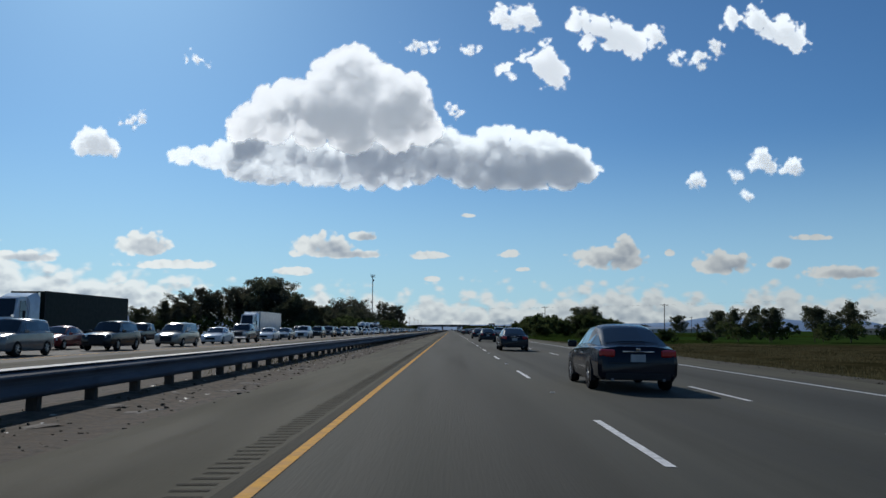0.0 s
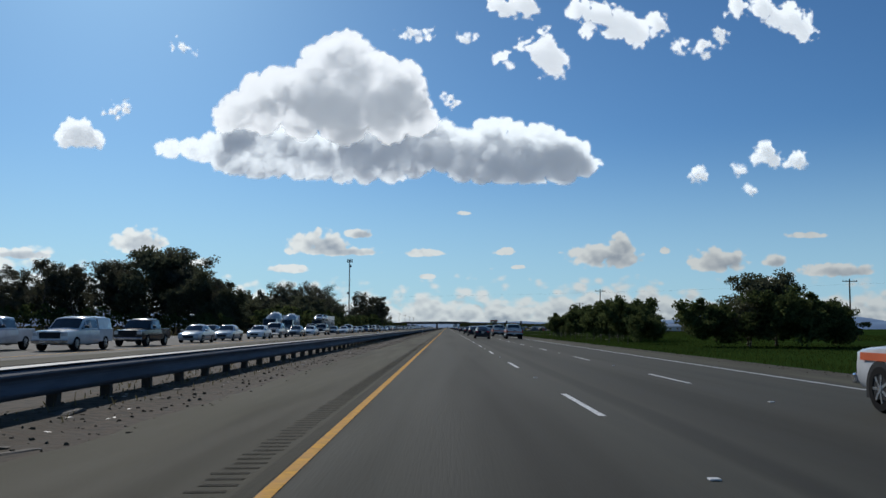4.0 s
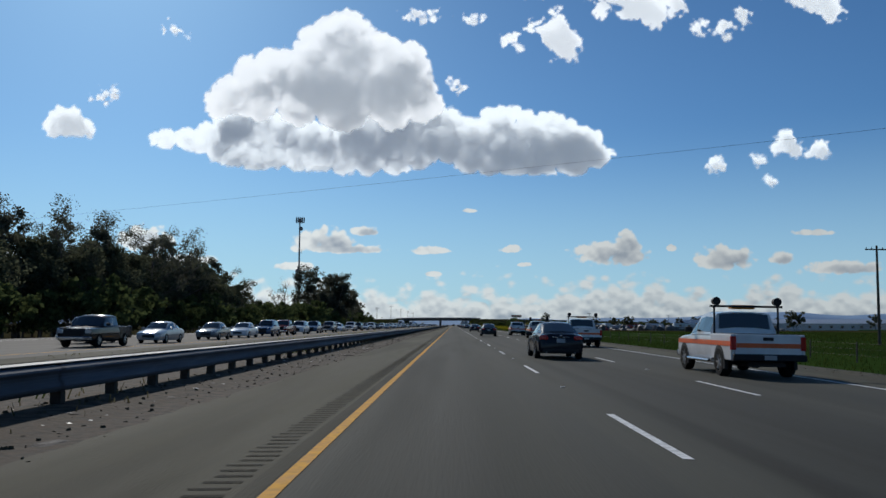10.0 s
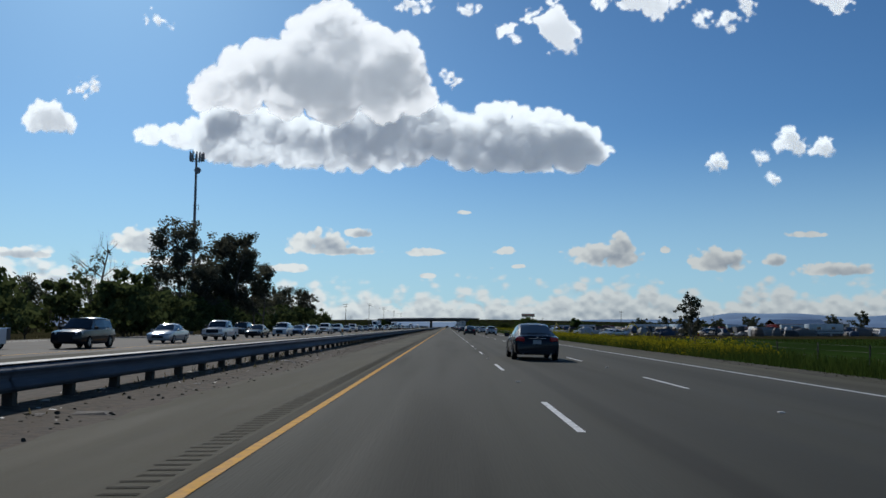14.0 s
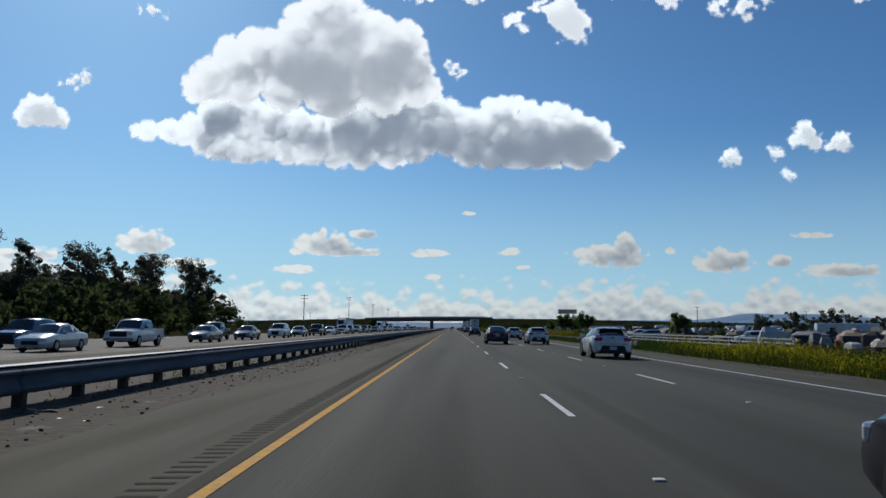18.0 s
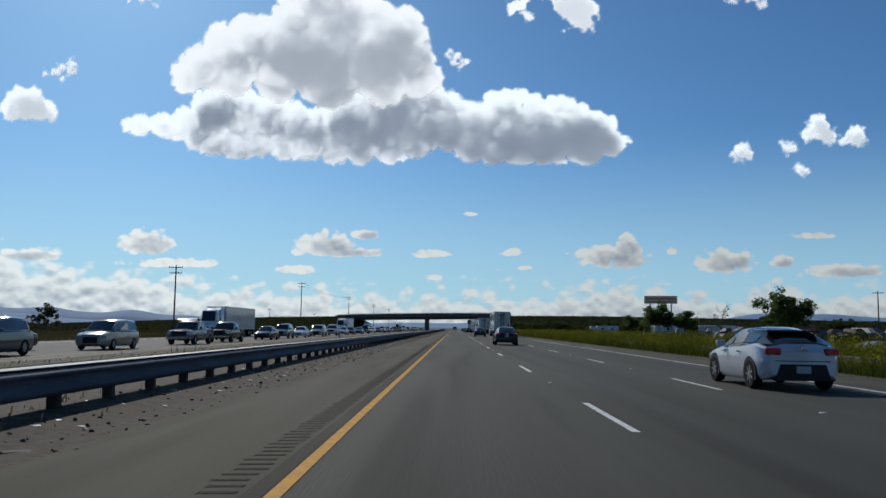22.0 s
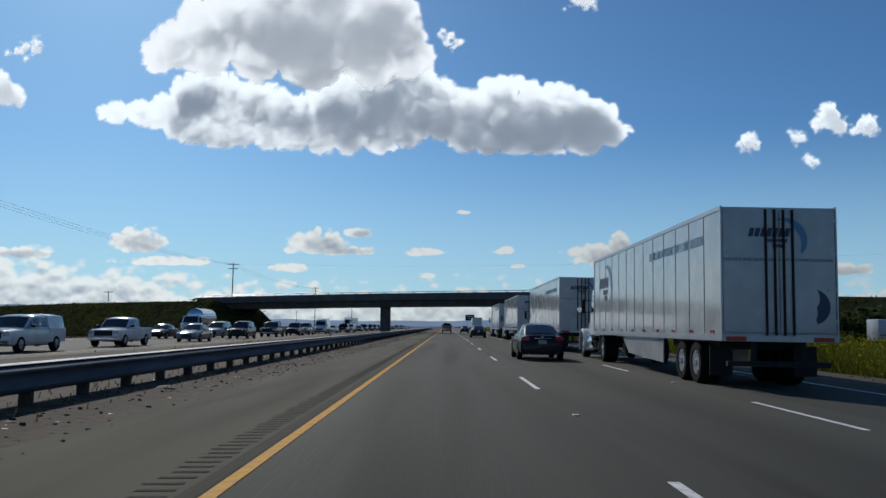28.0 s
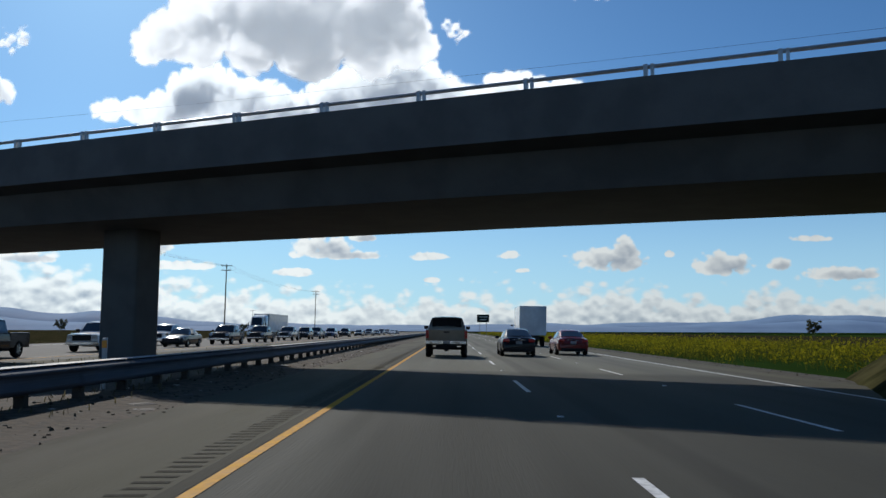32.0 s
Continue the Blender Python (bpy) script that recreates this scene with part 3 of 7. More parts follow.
# ---- guardrail ----
def guardrail_section(y, length=38.1, x=-4.2):
    t = thing("guardrail", "blue-grey galvanised corrugated guardrail on short dark posts", "guardrail", "median guardrail sections")
    prof = [(0.0, 0.70), (0.035, 0.685), (0.075, 0.655), (0.085, 0.63), (0.03, 0.575), (0.02, 0.53), (0.03, 0.49), (0.085, 0.41), (0.075, 0.375), (0.035, 0.34), (0.0, 0.325)]
    for j in range(5):
        bm = bmesh.new()
        a, b = j * 7.62, (j + 1) * 7.62 + 0.1
        outer = [[(px, yy, pz) for px, pz in prof] for yy in (a, b)]
        inner = [[(px - 0.012, yy, pz) for px, pz in prof] for yy in (a, b)]
        loft(bm, [outer[0] + inner[0][::-1], outer[1] + inner[1][::-1]])
        part("beam", bm, M["steel"], t)
    bm = bmesh.new()
    box(bm, -0.24, -0.075, -0.075, 0.075, -0.1, 0.72, 0.01)
    box(bm, -0.074, 0.008, -0.07, 0.07, 0.36, 0.70, 0.008)
    post_me = bpy.data.meshes.new("post")
    bm.to_mesh(post_me)
    bm.free()
    post_me.materials.append(M["post"])
    for j in range(20):
        p = new("post", post_me)
        p.parent, p.location = t, (0, j * 1.905 + 0.4, 0)
        p.rotation_euler = (0.02 * math.sin(j * 3.1), 0.025 * math.cos(j * 5.3), 0)
    bm = bmesh.new()
    prof2 = [(-px - 0.30, pz) for px, pz in prof]
    loft(bm, [[(px, yy, pz) for px, pz in prof2] + [(px + 0.012, yy, pz) for px, pz in prof2[::-1]] for yy in (0, 38.2)])
    part("rear_beam", bm, M["steel"], t)
    # added pale strip: painted sun glint along the top, no real part
    bm = bmesh.new()
    box(bm, -0.30, 0.012, 0, 38.1, 0.722, 0.734, 0.004)
    part("top_flange", bm, M["glint_steel"], t, "pale strip added as the sunlit glint on the top edge")
    t.matrix_basis = pose(x, y, -0.03)
    return t


first = guardrail_section(-40.0)
for k in range(1, 34):
    copy_thing(first, pose(-4.2, -40.0 + 38.1 * k, -0.03))


# ---- bridge over the freeway ----
SKEW = math.atan(0.415)
BRIDGE_AT = pose(-9.8, 1075.6, 0, 0, 0, -math.degrees(SKEW))


def build_bridge():
    t = thing("overpass", "grey concrete overpass with a metal rail, crossing at a slant", "bridge", at=BRIDGE_AT)
    half = 5.2
    prof = [(-half, 6.15), (-half, 7.45), (-half + 0.25, 7.45), (-half + 0.25, 6.45), (half - 0.25, 6.45), (half - 0.25, 7.45), (half, 7.45), (half, 6.15),
            (half - 0.9, 6.02), (half - 1.5, 5.0), (-half + 1.5, 5.0), (-half + 0.9, 6.02)]
    bm = bmesh.new()
    loft(bm, [[(x, y, z - 0.00016 * (x - 8) ** 2) for y, z in prof] for x in (-42, -28, -14, 0, 14, 28, 36)])
    part("deck", bm, M["concrete"], t, "weathered concrete box-girder deck")
    for s, nm in ((-1, "near"), (1, "far")):
        for zz in (7.76,):
            bm = bmesh.new()
            cyl(bm, (-42, s * (half - 0.12), zz - 0.36), (-14, s * (half - 0.12), zz - 0.06), 0.055, 0.055, 8)
            cyl(bm, (-14, s * (half - 0.12), zz - 0.06), (36, s * (half - 0.12), zz - 0.10), 0.055, 0.055, 8)
            part("hand_rail", bm, M["rail_metal"], t)
        bm = bmesh.new()
        box(bm, -0.05, 0.05, -0.06, 0.06, 0, 0.33)
        box(bm, 0.12, 0.2, -0.05, 0.05, 0, 0.33)
        me = bpy.data.meshes.new("rail_post")
        bm.to_mesh(me)
        bm.free()
        me.materials.append(M["rail_metal"])
        for k in range(26):
            x = -41 + 3.05 * k
            ob = new("rail_post", me)
            ob.parent, ob.location = t, (x, s * (half - 0.12), 7.43 - 0.00016 * (x - 8) ** 2 - (0.12 if x < -24 else 0))
    bm = bmesh.new()
    box(bm, -0.9, 0.8, -1.5, -0.2, -0.5, 5.1, 0.12)
    part("pier", bm, M["concrete"], t, "plain concrete pier wall")
    for x in (-36.0, 30.0):
        bm = bmesh.new()
        box(bm, x - 1.2, x + 1.2, -half + 0.8, half - 0.8, 3.2, 5.6, 0.05)
        part("abutment", bm, M["concrete"], t)


build_bridge()


def build_berm(name, x0, x1, toe_in, label):
    """Earth ramp that carries the crossing road up to the bridge; it falls away from the abutment."""
    R = BRIDGE_AT
    verts, faces = [], []
    s = 1 if x1 > x0 else -1
    stations = [0, 3, 6, 9, 14, 24, 50, 90, 140, 200, 280, 360]
    rng = random.Random(4)
    for k, d in enumerate(stations):
        x = x0 + s * d
        rise = min(1.0, d / 9.0)
        fade = max(0.0, 1 - max(0, d - 40) / 330.0)
        top = -0.6 + (6.3 + 0.6) * rise * fade
        w = 6.0 + 0.2
        run = (top + 0.6) * 1.7
        for y, z in ((-w - run, -0.65), (-w - run * 0.5, (top - 0.65) * 0.5 + rng.uniform(-0.15, 0.15)), (-w, top), (w, top), (w + run, -0.65)):
            verts.append(R @ Vector((x + rng.uniform(-0.4, 0.4), y, z)))
    n = 5
    for k in range(len(stations) - 1):
        for i in range(n - 1):
            f = (k * n + i, k * n + i + 1, (k + 1) * n + i + 1, (k + 1) * n + i)
            faces.append(f if s > 0 else f[::-1])
    return tagged(new(name, mesh_of(name, verts, faces, M["slope_grass"])), label, "embankment", kind="structure")


build_berm("embankment_east", 24.5, 400, 0, "grassy earth embankment under the overpass approach")
build_berm("embankment_west", -27.5, -400, 0, "dark weedy earth embankment under the overpass approach")


# ---- vehicles ----
def wheel(parent, x, y, r, w, side, rim=None, disc=False):
    bm = bmesh.new()
    prof = [(r * 0.62, 0.0), (r * 0.92, 0.0), (r, 0.05), (r, w - 0.05), (r * 0.92, w), (r * 0.5, w)]
    n = 18
    secs = []
    for i in range(n):
        a = 2 * math.pi * i / n
        secs.append([(-side * d, pr * math.cos(a), pr * math.sin(a)) for pr, d in prof])
    rings = [[bm.verts.new(p) for p in s] for s in secs]
    for i in range(n):
        a, b = rings[i], rings[(i + 1) % n]
        for j in range(len(prof) - 1):
            bm.faces.new((a[j], a[j + 1], b[j + 1], b[j]))
    ty = part("wheel", bm, M["tyre"], parent, smooth_faces=True)
    ty.location = (x, y, r)
    bm = bmesh.new()
    cyl(bm, (side * 0.005, 0, 0), (-side * 0.03, 0, 0), r * 0.16, r * 0.2, 8)
    if disc:
        cyl(bm, (-side * 0.02, 0, 0), (-side * 0.10, 0, 0), r * 0.60, r * 0.3, 18)
    for k in range(0 if disc else 7):
        a = 2 * math.pi * k / 7
        ca, sa = math.cos(a), math.sin(a)
        p = [(-side * 0.004, ca * r * 0.12 - sa * r * 0.05, sa * r * 0.12 + ca * r * 0.05), (-side * 0.004, ca * r * 0.62 - sa * r * 0.06, sa * r * 0.62 + ca * r * 0.06),
             (-side * 0.004, ca * r * 0.62 + sa * r * 0.06, sa * r * 0.62 - ca * r * 0.06), (-side * 0.004, ca * r * 0.12 + sa * r * 0.05, sa * r * 0.12 - ca * r * 0.05)]
        slab(bm, p, (-side, 0, 0), 0.04)
    if rim is False:
        bm.free()
        return ty
    part("rim", bm, rim or M["rim"], ty)
    return ty


def hull(bm, stations):
    """Lower body: per station y, half width, bottom, height of the shoulder line and of the middle."""
    secs = []
    for y, w, zb, zs, zm in stations:
        secs.append([(-w * 0.90, y, zb), (-w * 0.985, y, zb + 0.10), (-w, y, zb + (zs - zb) * 0.55), (-w * 0.965, y, zs - 0.05), (-w * 0.88, y, zs), (-w * 0.45, y, zm), (w * 0.45, y, zm),
                     (w * 0.88, y, zs), (w * 0.965, y, zs - 0.05), (w, y, zb + (zs - zb) * 0.55), (w * 0.985, y, zb + 0.10), (w * 0.90, y, zb)])
    return loft(bm, secs)


def cabin(bm, rows):
    """Roof and pillars: per row y, half width at the sill, sill height, half width at the roof, roof height."""
    secs = []
    for y, wl, zl, wr, zr in rows:
        secs.append([(-wl, y, zl), (-wr, y, zr - 0.05), (-wr * 0.8, y, zr - 0.005), (-wr * 0.35, y, zr + 0.02), (wr * 0.35, y, zr + 0.02), (wr * 0.8, y, zr - 0.005), (wr, y, zr - 0.05), (wl, y, zl)])
    return loft(bm, secs)


CAR = {
    # length, half width, wheel radius, axles, hull stations from nose to tail, cabin rows, ground clearance
    "sedan": dict(L=4.75, W=0.91, r=0.33, ax=(1.40, -1.37),
                  hull=[(2.37, 0.62, 0.32, 0.56, 0.58), (2.30, 0.80, 0.24, 0.68, 0.71), (1.95, 0.89, 0.20, 0.78, 0.83), (1.1, 0.91, 0.19, 0.90, 0.95), (0.0, 0.91, 0.19, 0.95, 0.97), (-1.3, 0.91, 0.20, 0.98, 1.0), (-1.9, 0.89, 0.24, 0.98, 1.03), (-2.30, 0.86, 0.27, 0.93, 0.98), (-2.37, 0.78, 0.31, 0.84, 0.88)],
                  cab=[(1.05, 0.80, 0.90, 0.74, 0.95), (0.28, 0.82, 0.93, 0.60, 1.41), (-0.55, 0.82, 0.95, 0.60, 1.455), (-1.10, 0.82, 0.96, 0.58, 1.38), (-1.85, 0.78, 0.97, 0.66, 1.02)]),
    "hatchback": dict(L=4.25, W=0.90, r=0.34, ax=(1.32, -1.28),
                      hull=[(2.12, 0.60, 0.34, 0.58, 0.60), (2.03, 0.80, 0.24, 0.72, 0.75), (1.7, 0.88, 0.2, 0.82, 0.87), (0.9, 0.9, 0.19, 0.94, 0.98), (-0.6, 0.9, 0.19, 1.0, 1.02), (-1.5, 0.9, 0.22, 1.05, 1.08), (-1.98, 0.84, 0.28, 0.98, 1.05), (-2.12, 0.72, 0.36, 0.84, 0.88)],
                      cab=[(0.95, 0.8, 0.93, 0.74, 0.97), (0.15, 0.82, 0.96, 0.60, 1.38), (-0.6, 0.82, 1.0, 0.60, 1.42), (-1.35, 0.8, 1.03, 0.55, 1.33), (-1.98, 0.76, 1.03, 0.60, 1.08)]),
    "suv": dict(L=4.75, W=0.95, r=0.37, ax=(1.42, -1.40),
                hull=[(2.36, 0.68, 0.38, 0.72, 0.74), (2.28, 0.86, 0.30, 0.92, 0.95), (1.9, 0.93, 0.26, 1.0, 1.05), (1.1, 0.95, 0.25, 1.08, 1.12), (-1.0, 0.95, 0.25, 1.12, 1.13), (-2.0, 0.94, 0.28, 1.12, 1.14), (-2.32, 0.86, 0.36, 1.05, 1.08)],
                cab=[(1.1, 0.84, 1.07, 0.76, 1.10), (0.45, 0.86, 1.09, 0.66, 1.70), (-0.8, 0.86, 1.1, 0.66, 1.76), (-1.95, 0.84, 1.1, 0.64, 1.70), (-2.25, 0.82, 1.1, 0.68, 1.16)]),
    "minivan": dict(L=5.0, W=0.97, r=0.34, ax=(1.55, -1.45),
                    hull=[(2.48, 0.66, 0.34, 0.66, 0.70), (2.38, 0.86, 0.25, 0.84, 0.88), (1.9, 0.95, 0.2, 0.98, 1.03), (1.2, 0.97, 0.2, 1.05, 1.08), (-2.0, 0.97, 0.2, 1.08, 1.09), (-2.42, 0.9, 0.3, 1.02, 1.05)],
                    cab=[(1.45, 0.86, 1.04, 0.78, 1.08), (0.55, 0.88, 1.05, 0.70, 1.68), (-0.8, 0.88, 1.07, 0.70, 1.75), (-2.15, 0.87, 1.07, 0.68, 1.71), (-2.38, 0.86, 1.07, 0.72, 1.14)]),
}


def side_window(bm, rows, i, j, side, inset=0.06, out=0.012):
    """A pane between cabin rows i and j, a little proud of the pillar plane."""
    def at(row, f):
        y, wl, zl, wr, zr = row
        return Vector((side * (wl + (wr - wl) * f + out), y, zl + (zr - 0.05 - zl) * f))
    low0, low1 = at(rows[i], 0.10), at(rows[j], 0.10)
    hi0, hi1 = at(rows[i], 0.86), at(rows[j], 0.86)
    pts = []
    steps = list(range(i, j + 1))
    for k in steps:
        pts.append(at(rows[k], 0.12))
    for k in reversed(steps):
        pts.append(at(rows[k], 0.86))
    c = sum(pts, Vector()) / len(pts)
    pts = [p + (c - p) * inset for p in pts]
    m = len(steps)
    lo, hi = [bm.verts.new(p) for p in pts[:m]], [bm.verts.new(p) for p in pts[m:][::-1]]
    for k in range(m - 1):
        bm.faces.new((lo[k], lo[k + 1], hi[k + 1], hi[k]))


def end_pane(bm, a, b, out, fa=0.08, fb=0.92, inset=0.07):
    """The front or rear pane between two cabin rows."""
    pts = []
    for f, flip in ((fa, 1), (fb, -1)):
        y = a[0] + (b[0] - a[0]) * f
        z = (a[4] + (b[4] - a[4]) * f) + 0.012
        w = (a[3] + (b[3] - a[3]) * f) * (1 - inset)
        row = [Vector((-w, y, z - 0.03)), Vector((-w * 0.4, y, z + 0.012)), Vector((w * 0.4, y, z + 0.012)), Vector((w, y, z - 0.03))]
        pts.append([p + Vector(out) for p in row])
    r0, r1 = [[bm.verts.new(p) for p in row] for row in pts]
    for k in range(3):
        bm.faces.new((r0[k], r0[k + 1], r1[k + 1], r1[k]))


def lamp_pair(parent, name, x, y, z, w, h, mat, way, depth=0.05, label=""):
    for s in (-1, 1):
        bm = bmesh.new()
        box(bm, -w / 2, w / 2, -depth / 2, depth / 2, -h / 2, h / 2, min(w, h, depth) * 0.3)
        ob = part(name, bm, mat, parent, label)
        ob.location = (s * x, y, z)
        ob.rotation_euler = (0, 0, -s * way)


def arches(parent, spec, W, r):
    for s in (-1, 1):
        for y in spec:
            bm = bmesh.new()
            n = 12
            pts = [(s * (W + 0.002), y + (r + 0.07) * math.cos(math.pi * k / n), r + 0.0 + (r + 0.07) * math.sin(math.pi * k / n)) for k in range(n + 1)]
            pts = [(s * (W + 0.002), y + r + 0.07, 0.22)] + pts + [(s * (W + 0.002), y - r - 0.07, 0.22)]
            slab(bm, pts, (-s, 0, 0), 0.10)
            part("wheel_arch", bm, M["trim"], parent)


def mirrors(parent, x, y, z, mat):
    for s in (-1, 1):
        bm = bmesh.new()
        box(bm, s * x - 0.11, s * x + 0.11, y - 0.06, y + 0.06, z - 0.07, z + 0.09, 0.035)
        part("mirror", bm, mat, parent)


def car(kind, colour, label, group="", rim=None, spoiler=False, tail=True):
    d = CAR[kind]
    t = thing(kind, label, "car", group)
    pm = PAINT[colour]
    bm = bmesh.new()
    hull(bm, d["hull"])
    part("body", bm, pm, t, smooth_faces=True)
    bm = bmesh.new()
    cabin(bm, d["cab"])
    part("roof", bm, M["glass"] if spoiler else pm, t, smooth_faces=True)
    rows = d["cab"]
    bm = bmesh.new()
    end_pane(bm, rows[0], rows[1], (0, 0.01, 0.0))
    part("windscreen", bm, M["glass"], t)
    bm = bmesh.new()
    end_pane(bm, rows[-1], rows[-2], (0, -0.012, 0.0), 0.12, 0.95)
    part("rear_window", bm, M["glass"], t)
    n = len(rows)
    for s in (-1, 1):
        bm = bmesh.new()
        side_window(bm, rows, 1, n - 2, s)
        side_window(bm, [rows[0], rows[1]], 0, 1, s, 0.16)
        if n - 2 >= 1:
            side_window(bm, [rows[-2], rows[-1]], 0, 1, s, 0.2)
        part("side_window", bm, M["glass"], t)
    W, r, L = d["W"], d["r"], d["L"]
    if tail:
        arches(t, d["ax"], W, r)
    for y in d["ax"]:
        for s in (-1, 1):
            wheel(t, s * (W + 0.012), y, r, 0.21, s, rim if tail or s < 0 else False)
    front, rear = d["hull"][0][0], d["hull"][-1][0]
    zf, zr = d["hull"][1][3], d["hull"][-2][3]
    lamp_pair(t, "headlight", W * 0.72, front - 0.15, zf - 0.06, 0.40, 0.15, M["headlight"], 0.45, 0.12)
    if tail:
        lamp_pair(t, "tail_light", W * 0.72, rear + 0.045, zr - 0.10, 0.34, 0.16, M["taillight"], -0.28, 0.14)
    bm = bmesh.new()
    box(bm, -0.42, 0.42, front - 0.06, front + 0.012, 0.38, zf - 0.10, 0.02)
    part("grille", bm, M["trim"], t)
    if tail:
        bm = bmesh.new()
        if spoiler:
            loft(bm, [[(-0.62, y, 0.24), (-0.5, y, 0.60), (0.5, y, 0.60), (0.62, y, 0.24)] for y in (rear - 0.03, rear + 0.2)])
        else:
            box(bm, -0.70, 0.70, rear - 0.012, rear + 0.12, 0.26, 0.42, 0.03)
        part("rear_bumper", bm, M["trim"], t)
        bm = bmesh.new()
        zp = 0.56 if spoiler else zr - 0.12
        box(bm, -0.16, 0.16, rear - (0.05 if spoiler else 0.03), rear + 0.05, zp - 0.16, zp, 0.008)
        part("plate", bm, M["plate"], t)
        bm = bmesh.new()
        box(bm, -0.34 if not spoiler else -0.12, 0.34 if not spoiler else 0.12, rear - 0.022, rear + 0.1, zr - 0.075, zr - 0.045, 0.008)
        part("trim_bar", bm, M["chrome"], t, "bright chrome trim bar")
    if tail:
        for s in (-1, 1):
            bm = bmesh.new()
            for y in (0.55, -0.55):
                box(bm, s * (W + 0.004) - 0.02, s * (W + 0.004) + 0.02, y - 0.1, y + 0.1, zr - 0.16, zr - 0.12, 0.008)
            part("door_handles", bm, M["chrome"], t)
            bm = bmesh.new()
            cyl(bm, (s * 0.55, rear - 0.015, 0.27), (s * 0.55, rear + 0.25, 0.27), 0.034, 0.034, 10)
            part("exhaust_tip", bm, M["dark_rim"], t)
        bm = bmesh.new()
        box(bm, -0.62, 0.62, rear - 0.004, rear + 0.06, zr - 0.32, zr - 0.30)
        part("boot_gap", bm, M["trim"], t)
        bm = bmesh.new()
        box(bm, -0.05, 0.05, rear - 0.016, rear + 0.03, zr - 0.04, zr + 0.02, 0.01)
        part("badge", bm, M["chrome"], t)
    mirrors(t, W + 0.06, rows[0][0] - 0.35, rows[0][2] + 0.07, pm)
    if spoiler:
        bm = bmesh.new()
        box(bm, -0.6, 0.6, rows[-2][0] - 0.28, rows[-2][0] - 0.02, rows[-2][4] - 0.02, rows[-2][4] + 0.03, 0.012)
        part("spoiler", bm, M["trim"], t)
    return t


def pickup(colour, label, group="", L=5.6, lift=0.0, rack=False, stripe=False, topper=False, crew=True, tail=True):
    t = thing("pickup_truck", label, "pickup", group)
    pm = PAINT[colour]
    W, r = 0.98, 0.39 + lift * 0.25
    z = lift
    f = L / 2
    bm = bmesh.new()
    hull(bm, [(f, 0.72, 0.45 + z, 0.86 + z, 0.88 + z), (f - 0.08, 0.92, 0.38 + z, 1.02 + z, 1.04 + z), (f - 0.5, 0.97, 0.36 + z, 1.06 + z, 1.10 + z), (f - 1.5, 0.98, 0.36 + z, 1.12 + z, 1.16 + z),
              (0.35, 0.98, 0.36 + z, 1.14 + z, 1.15 + z), (-0.95, 0.98, 0.36 + z, 1.14 + z, 1.15 + z)])
    part("body", bm, pm, t, smooth_faces=True)
    c0 = f - 1.5
    back = -0.9 if crew else -0.1
    rows = [(c0, 0.92, 1.10 + z, 0.84, 1.14 + z), (c0 - 0.72, 0.94, 1.12 + z, 0.76, 1.74 + z), ((c0 + back) / 2 - 0.2, 0.94, 1.12 + z, 0.77, 1.80 + z), (back + 0.10, 0.94, 1.12 + z, 0.76, 1.76 + z), (back, 0.93, 1.12 + z, 0.82, 1.2 + z)]
    bm = bmesh.new()
    cabin(bm, rows)
    part("cab_roof", bm, pm, t, smooth_faces=True)
    bm = bmesh.new()
    end_pane(bm, rows[0], rows[1], (0, 0.01, 0))
    part("windscreen", bm, M["glass"], t)
    bm = bmesh.new()
    end_pane(bm, rows[-1], rows[-2], (0, -0.015, 0), 0.2, 0.93, 0.1)
    part("rear_window", bm, M["glass"], t)
    for s in (-1, 1):
        bm = bmesh.new()
        side_window(bm, rows, 1, 3, s)
        side_window(bm, rows[:2], 0, 1, s, 0.16)
        part("side_window", bm, M["glass"], t)
    # cargo bed with real sides
    b0, b1, zb, zt = back - 0.03, -f + 0.06, 0.72 + z, 1.16 + z
    for s in (-1, 1):
        bm = bmesh.new()
        x0, x1 = sorted((s * 0.88, s * 0.975))
        box(bm, x0, x1, b1, b0, 0.46 + z, zt, 0.03)
        part("bed_side", bm, pm, t)
    bm = bmesh.new()
    box(bm, -0.88, 0.88, b1 + 0.06, b0, zb - 0.08, zb)
    part("bed_floor", bm, M["trim"], t)
    bm = bmesh.new()
    box(bm, -0.876, 0.876, b0 - 0.08, b0 - 0.004, zb, zt)
    part("bed_front", bm, pm, t)
    bm = bmesh.new()
    box(bm, -0.876, 0.876, b1 - 0.02, b1 + 0.05, 0.56 + z, zt - 0.005, 0.02)
    tg = part("tailgate", bm, pm, t)
    bm = bmesh.new()
    box(bm, -0.14, 0.14, b1 - 0.032, b1, zt - 0.17, zt - 0.08, 0.01)
    part("tailgate_handle", bm, M["trim"], tg)
    for s in (-1, 1) if tail else ():
        bm = bmesh.new()
        x0, x1 = sorted((s * 0.845, s * 0.985))
        box(bm, x0, x1, b1 - 0.04, b1 + 0.08, 0.74 + z, 1.10 + z, 0.02)
        part("tail_light", bm, M["taillight"], t)
    if tail:
        bm = bmesh.new()
        box(bm, -0.96, 0.96, b1 - 0.17, b1 - 0.03, 0.46 + z, 0.64 + z, 0.03)
        part("rear_bumper", bm, M["chrome"] if not stripe else M["trim"], t)
        bm = bmesh.new()
        box(bm, -0.16, 0.16, b1 - 0.182, b1 - 0.165, 0.49 + z, 0.61 + z)
        part("plate", bm, M["plate"], t)
    bm = bmesh.new()
    box(bm, -0.5, 0.5, b1 + 0.1, b0 + 2.6, 0.30 + z, 0.42 + z)
